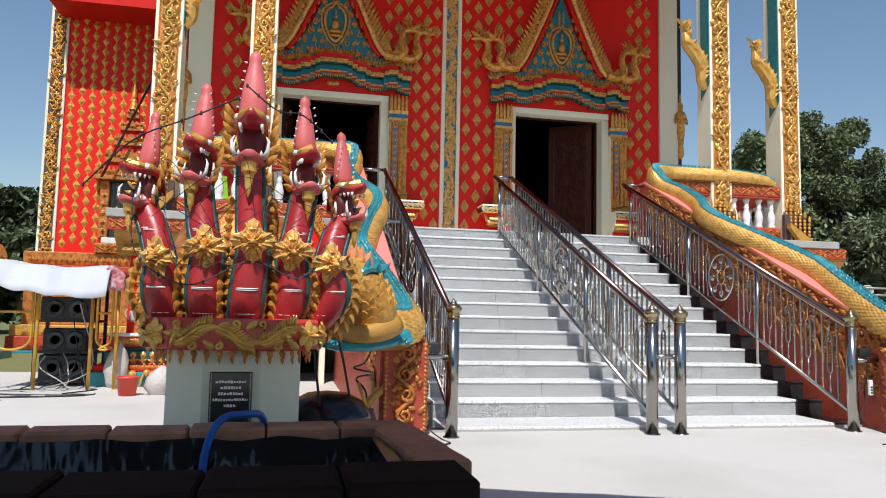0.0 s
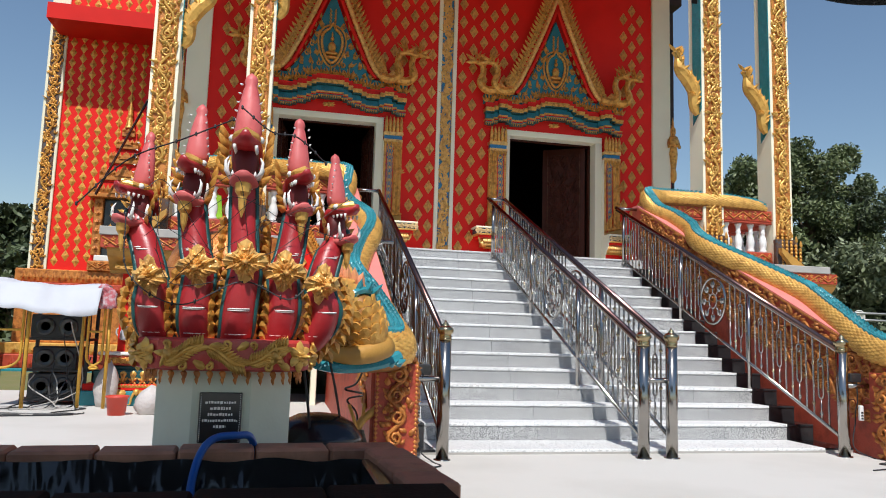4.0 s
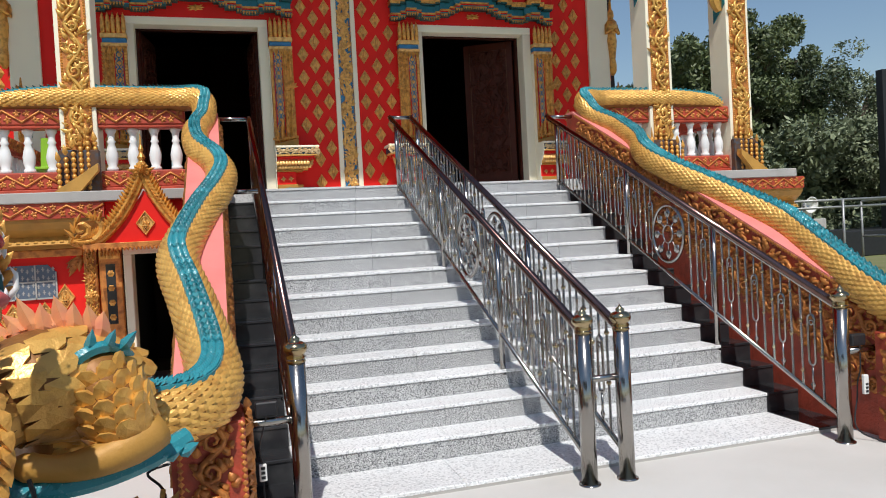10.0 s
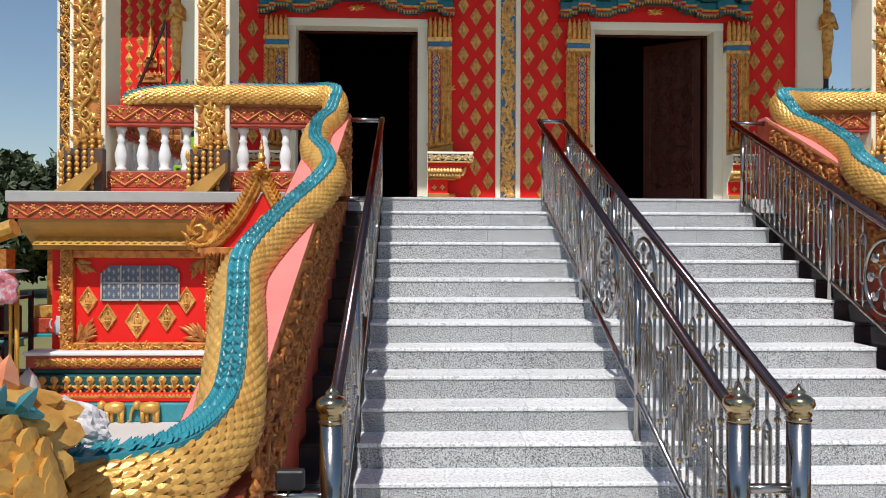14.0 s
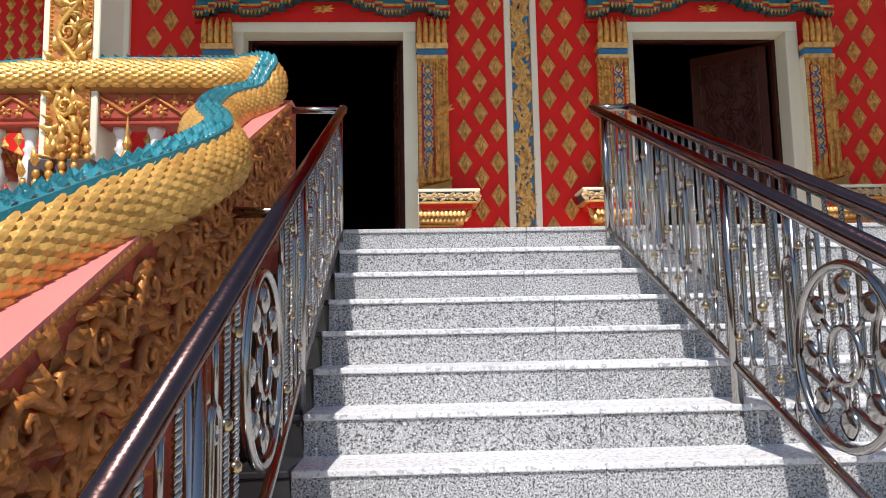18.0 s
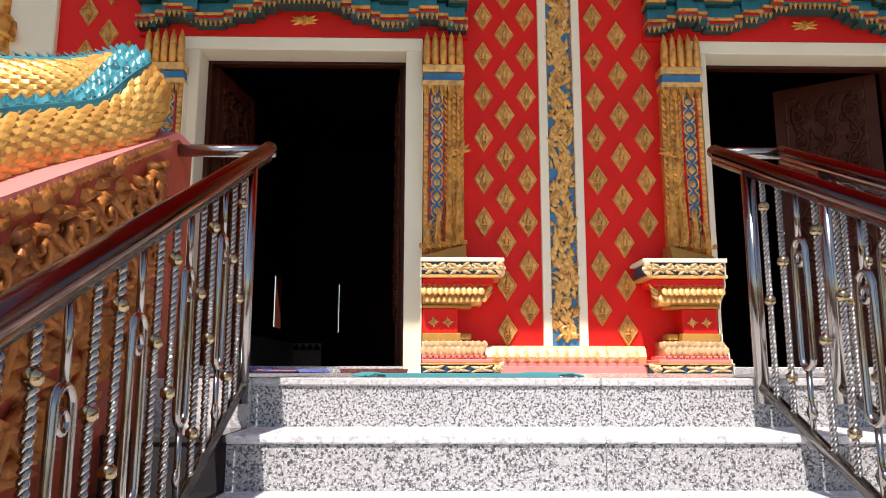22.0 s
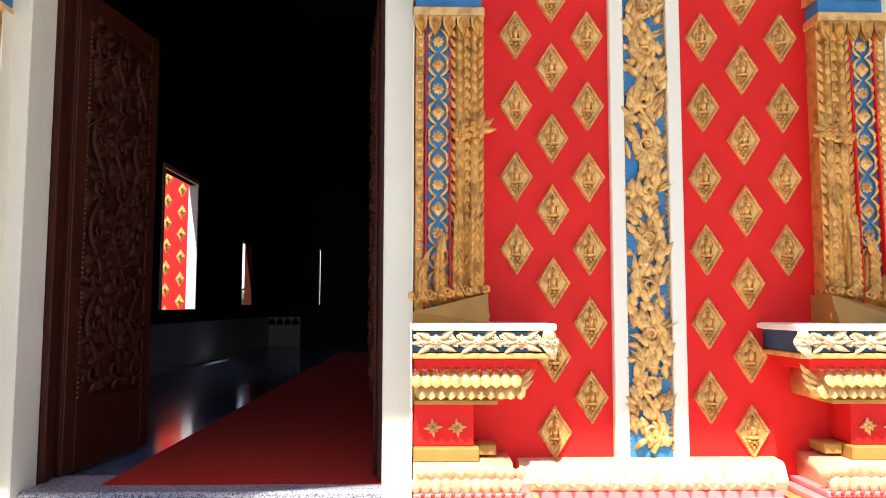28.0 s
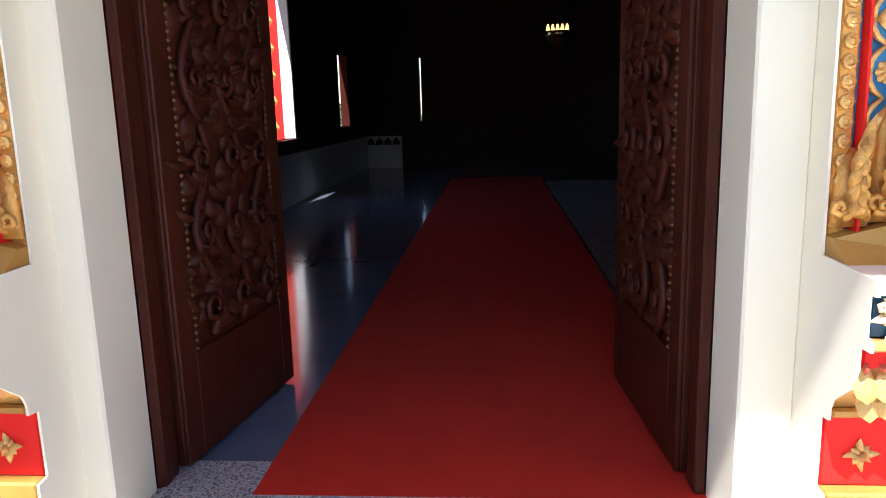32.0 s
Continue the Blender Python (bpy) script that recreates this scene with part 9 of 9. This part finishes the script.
def leaf_material(name, a, b):
    m = bpy.data.materials.new(name)
    m.use_nodes = True
    n, ln = m.node_tree.nodes, m.node_tree.links
    bs = n["Principled BSDF"]
    geo = n.new("ShaderNodeNewGeometry")
    mix = n.new("ShaderNodeMix")
    mix.data_type = "RGBA"
    mix.inputs["A"].default_value, mix.inputs["B"].default_value = (*a, 1), (*b, 1)
    ln.new(geo.outputs["Random Per Island"], mix.inputs["Factor"])
    ln.new(mix.outputs["Result"], bs.inputs["Base Color"])
    bs.inputs["Roughness"].default_value = 0.55
    return m


L1 = leaf_material("leaf_dark_green", (0.035, 0.05, 0.022), (0.11, 0.14, 0.06))
L2 = leaf_material("leaf_fresh_green", (0.05, 0.075, 0.028), (0.17, 0.20, 0.08))
L3 = leaf_material("leaf_dusty_green", (0.09, 0.115, 0.06), (0.24, 0.27, 0.15))
for x, y, h, sp, sd, n, ls_, mt, dn in ((25.6, 31, 12.2, 3.0, 1, 22000, 0.17, L2, 1.2), (28.8, 31, 10.0, 2.6, 2, 12000, 0.16, L1, 0.9), (32.6, 31, 11.2, 3.0, 3, 9000, 0.15, L3, 0.6), (35.6, 32, 8.2, 2.6, 4, 6000, 0.22, L3, 0.8), (38.5, 31, 7.4, 3.0, 5, 7000, 0.22, L3, 0.8), (22.3, 31, 10.4, 2.8, 6, 11000, 0.24, L2, 1.1), (18.6, 31, 8.4, 2.8, 7, 9000, 0.24, L1, 1.1),
                                       (27.2, 29, 6.4, 3.4, 8, 9000, 0.24, L3, 1.2), (31.0, 29, 6.6, 3.4, 9, 9000, 0.24, L3, 1.2), (34.5, 29.5, 5.8, 3.2, 12, 8000, 0.22, L1, 1.2), (41.5, 30, 6.4, 3.4, 14, 7000, 0.24, L1, 1), (14.5, 32, 6.5, 3.0, 15, 7000, 0.26, L1, 1)):
    tree(x, y, h * 0.93, sp, sd, int(n * 1.7), ls_ * 0.66, mt, dn, 0.12)
for x, y, h, sp, sd in ((-10.3, 31, 5.6, 2.9, 10), (-14.5, 30, 5.4, 3.0, 11), (-18, 26, 5.0, 2.8, 13), (-8.0, 36, 6.5, 3.0, 16)):
    tree(x, y, h, sp, sd, 16000, 0.2, L1, 1.5, 0.1, "dense dark round-crowned tree behind the temple")
bank = struct("hedge_bank", "far dusty green tree line closing the view", "tree line")
v, fs = [], []
rr = np.random.RandomState(5)
for k in range(26000):
    a = math.radians(rr.uniform(-75, 80))
    d_ = rr.uniform(58, 70)
    z = 7.5 * rr.random() ** 1.3 * (0.75 + 0.25 * math.sin(a * 9) + 0.2 * math.sin(a * 23))
    c = np.array((d_ * math.sin(a), d_ * math.cos(a), z))
    u, w = rr.normal(size=3), rr.normal(size=3)
    u, w = 0.55 * u / np.linalg.norm(u), 0.4 * w / np.linalg.norm(w)
    i = len(v)
    v += [tuple(c - u), tuple(c + w), tuple(c + u), tuple(c - w)]
    fs.append((i, i + 1, i + 2, i + 3))
me = bpy.data.meshes.new("foliage")
me.from_pydata(v, [], fs)
me.materials.append(L3)
o = new("foliage", me)
o.parent = bank
tagged(o, kind="stuff")

# ---- yard things beyond the stairs ----
fr = tagged(new("pipe_frame"), "grey steel pipe frame standing on the grass", "pipe frame")
GREYP = material("grey_pipe_paint", (0.30, 0.30, 0.29), 0.45, 0.5, vary=0.3)
for a, b in (((15.6, 17.5, 0), (15.6, 17.5, 2.1)), ((17.4, 17.3, 0), (17.4, 17.3, 2.1)), ((20.05, 17.5, 0), (20.05, 17.5, 2.1)), ((19.4, 18.6, 0), (19.4, 18.6, 2.05)), ((15.6, 17.5, 2.1), (20.05, 17.5, 2.1)), ((15.6, 17.5, 1.9), (20.05, 17.5, 1.9)), ((20.05, 17.5, 2.1), (19.4, 18.6, 2.05)), ((20.05, 17.5, 1.0), (19.4, 18.6, 1.0)), ((15.6, 17.5, 0.5), (17.4, 17.3, 0.5))):
    bm = B()
    sweep(bm, [a, b], 0.035, 8)
    part("pipe", bm, GREYP, fr, smooth=True)
bd = tagged(new("sound_stack"), "black loudspeaker stack with pale boxes behind the pipe frame", "sound stack")
for x0, x1, z0, z1, mt in ((16.2, 18.4, 0.0, 1.25, BLACK), (16.1, 17.8, 1.3, 1.6, CEMENT), (16.6, 17.2, 0.75, 1.1, WHITE), (17.6, 18.0, 0.35, 0.8, WHITE), (16.7, 17.3, 1.62, 1.85, WHITE)):
    bm = B()
    box(bm, x0, x1, 18.3, 18.8, z0, z1, 0.02)
    part("box", bm, mt, bd)
horn = tagged(new("horn_speaker"), "pale grey horn loudspeaker on top of the boxes", "loudspeaker")
horn.location = (17.1, 18.4, 2.05)
bm = B()
lathe(bm, [(0.04, 0.0), (0.07, 0.12), (0.16, 0.25), (0.24, 0.3), (0.22, 0.3), (0.1, 0.16), (0.02, 0.1)], 18, m=Matrix.Rotation(radians(100), 4, "X"))
part("horn", bm, WHITE, horn, smooth=True)
bm = B()
sweep(bm, [(0, 0.0, -0.2), (0, 0.0, 0.0)], 0.05, 8)
part("mount", bm, GREYP, horn)
pl = tagged(new("lamp_post"), "dark square steel post standing in the yard", "post")
pl.location = (26.4, 24, 0)
bm = B()
box(bm, -0.16, 0.16, -0.16, 0.16, 0, 7.3, 0.01)
part("post", bm, BLACK, pl)
bn = tagged(new("stage_cloth"), "white stage cloth with gathered folds and a blue border", "cloth")
BLUEC = material("royal_blue_cloth", (0.02, 0.05, 0.30), 0.8, vary=0.3, scale=2, fine=30)
def drape(x0, x1, z0, z1, y, mt, nm, sway):
    bm = B()
    n1, n2 = 40, 12
    g = [[bm.verts.new((x0 + (x1 - x0) * i / n1, y + 0.12 * math.sin(i * 0.9 + sway * j / n2), z0 + (z1 - z0) * j / n2 - sway * 0.18 * math.sin(math.pi * i / n1) * (1 - j / n2))) for j in range(n2 + 1)] for i in range(n1 + 1)]
    for i in range(n1):
        for j in range(n2):
            bm.faces.new((g[i][j], g[i + 1][j], g[i + 1][j + 1], g[i][j + 1]))
    ob = part(nm, bm, mt, bn, smooth=True)
    ob.modifiers.new("thick", "SOLIDIFY").thickness = 0.02
drape(27.7, 33.7, 3.2, 5.2, 24.3, CLOTH, "white_cloth", 1.5)
drape(26.9, 33.7, 5.1, 5.55, 24.25, BLUEC, "blue_border", 0.3)
drape(26.9, 27.8, 3.3, 5.4, 24.22, BLUEC, "blue_edge", 0.6)
bm = B()
for x in (27.0, 33.5):
    sweep(bm, [(x, 24.4, 0), (x, 24.4, 5.6)], 0.05, 8)
sweep(bm, [(27.0, 24.4, 5.55), (33.5, 24.4, 5.55)], 0.04, 8)
part("stage_frame", bm, GREYP, bn)
sg = tagged(new("stage"), "low dark stage platform across the yard", "stage")
bm = B()
box(bm, 22.5, 36, 23.5, 27, 0, 1.0, 0.03)
part("platform", bm, BLACK, sg)
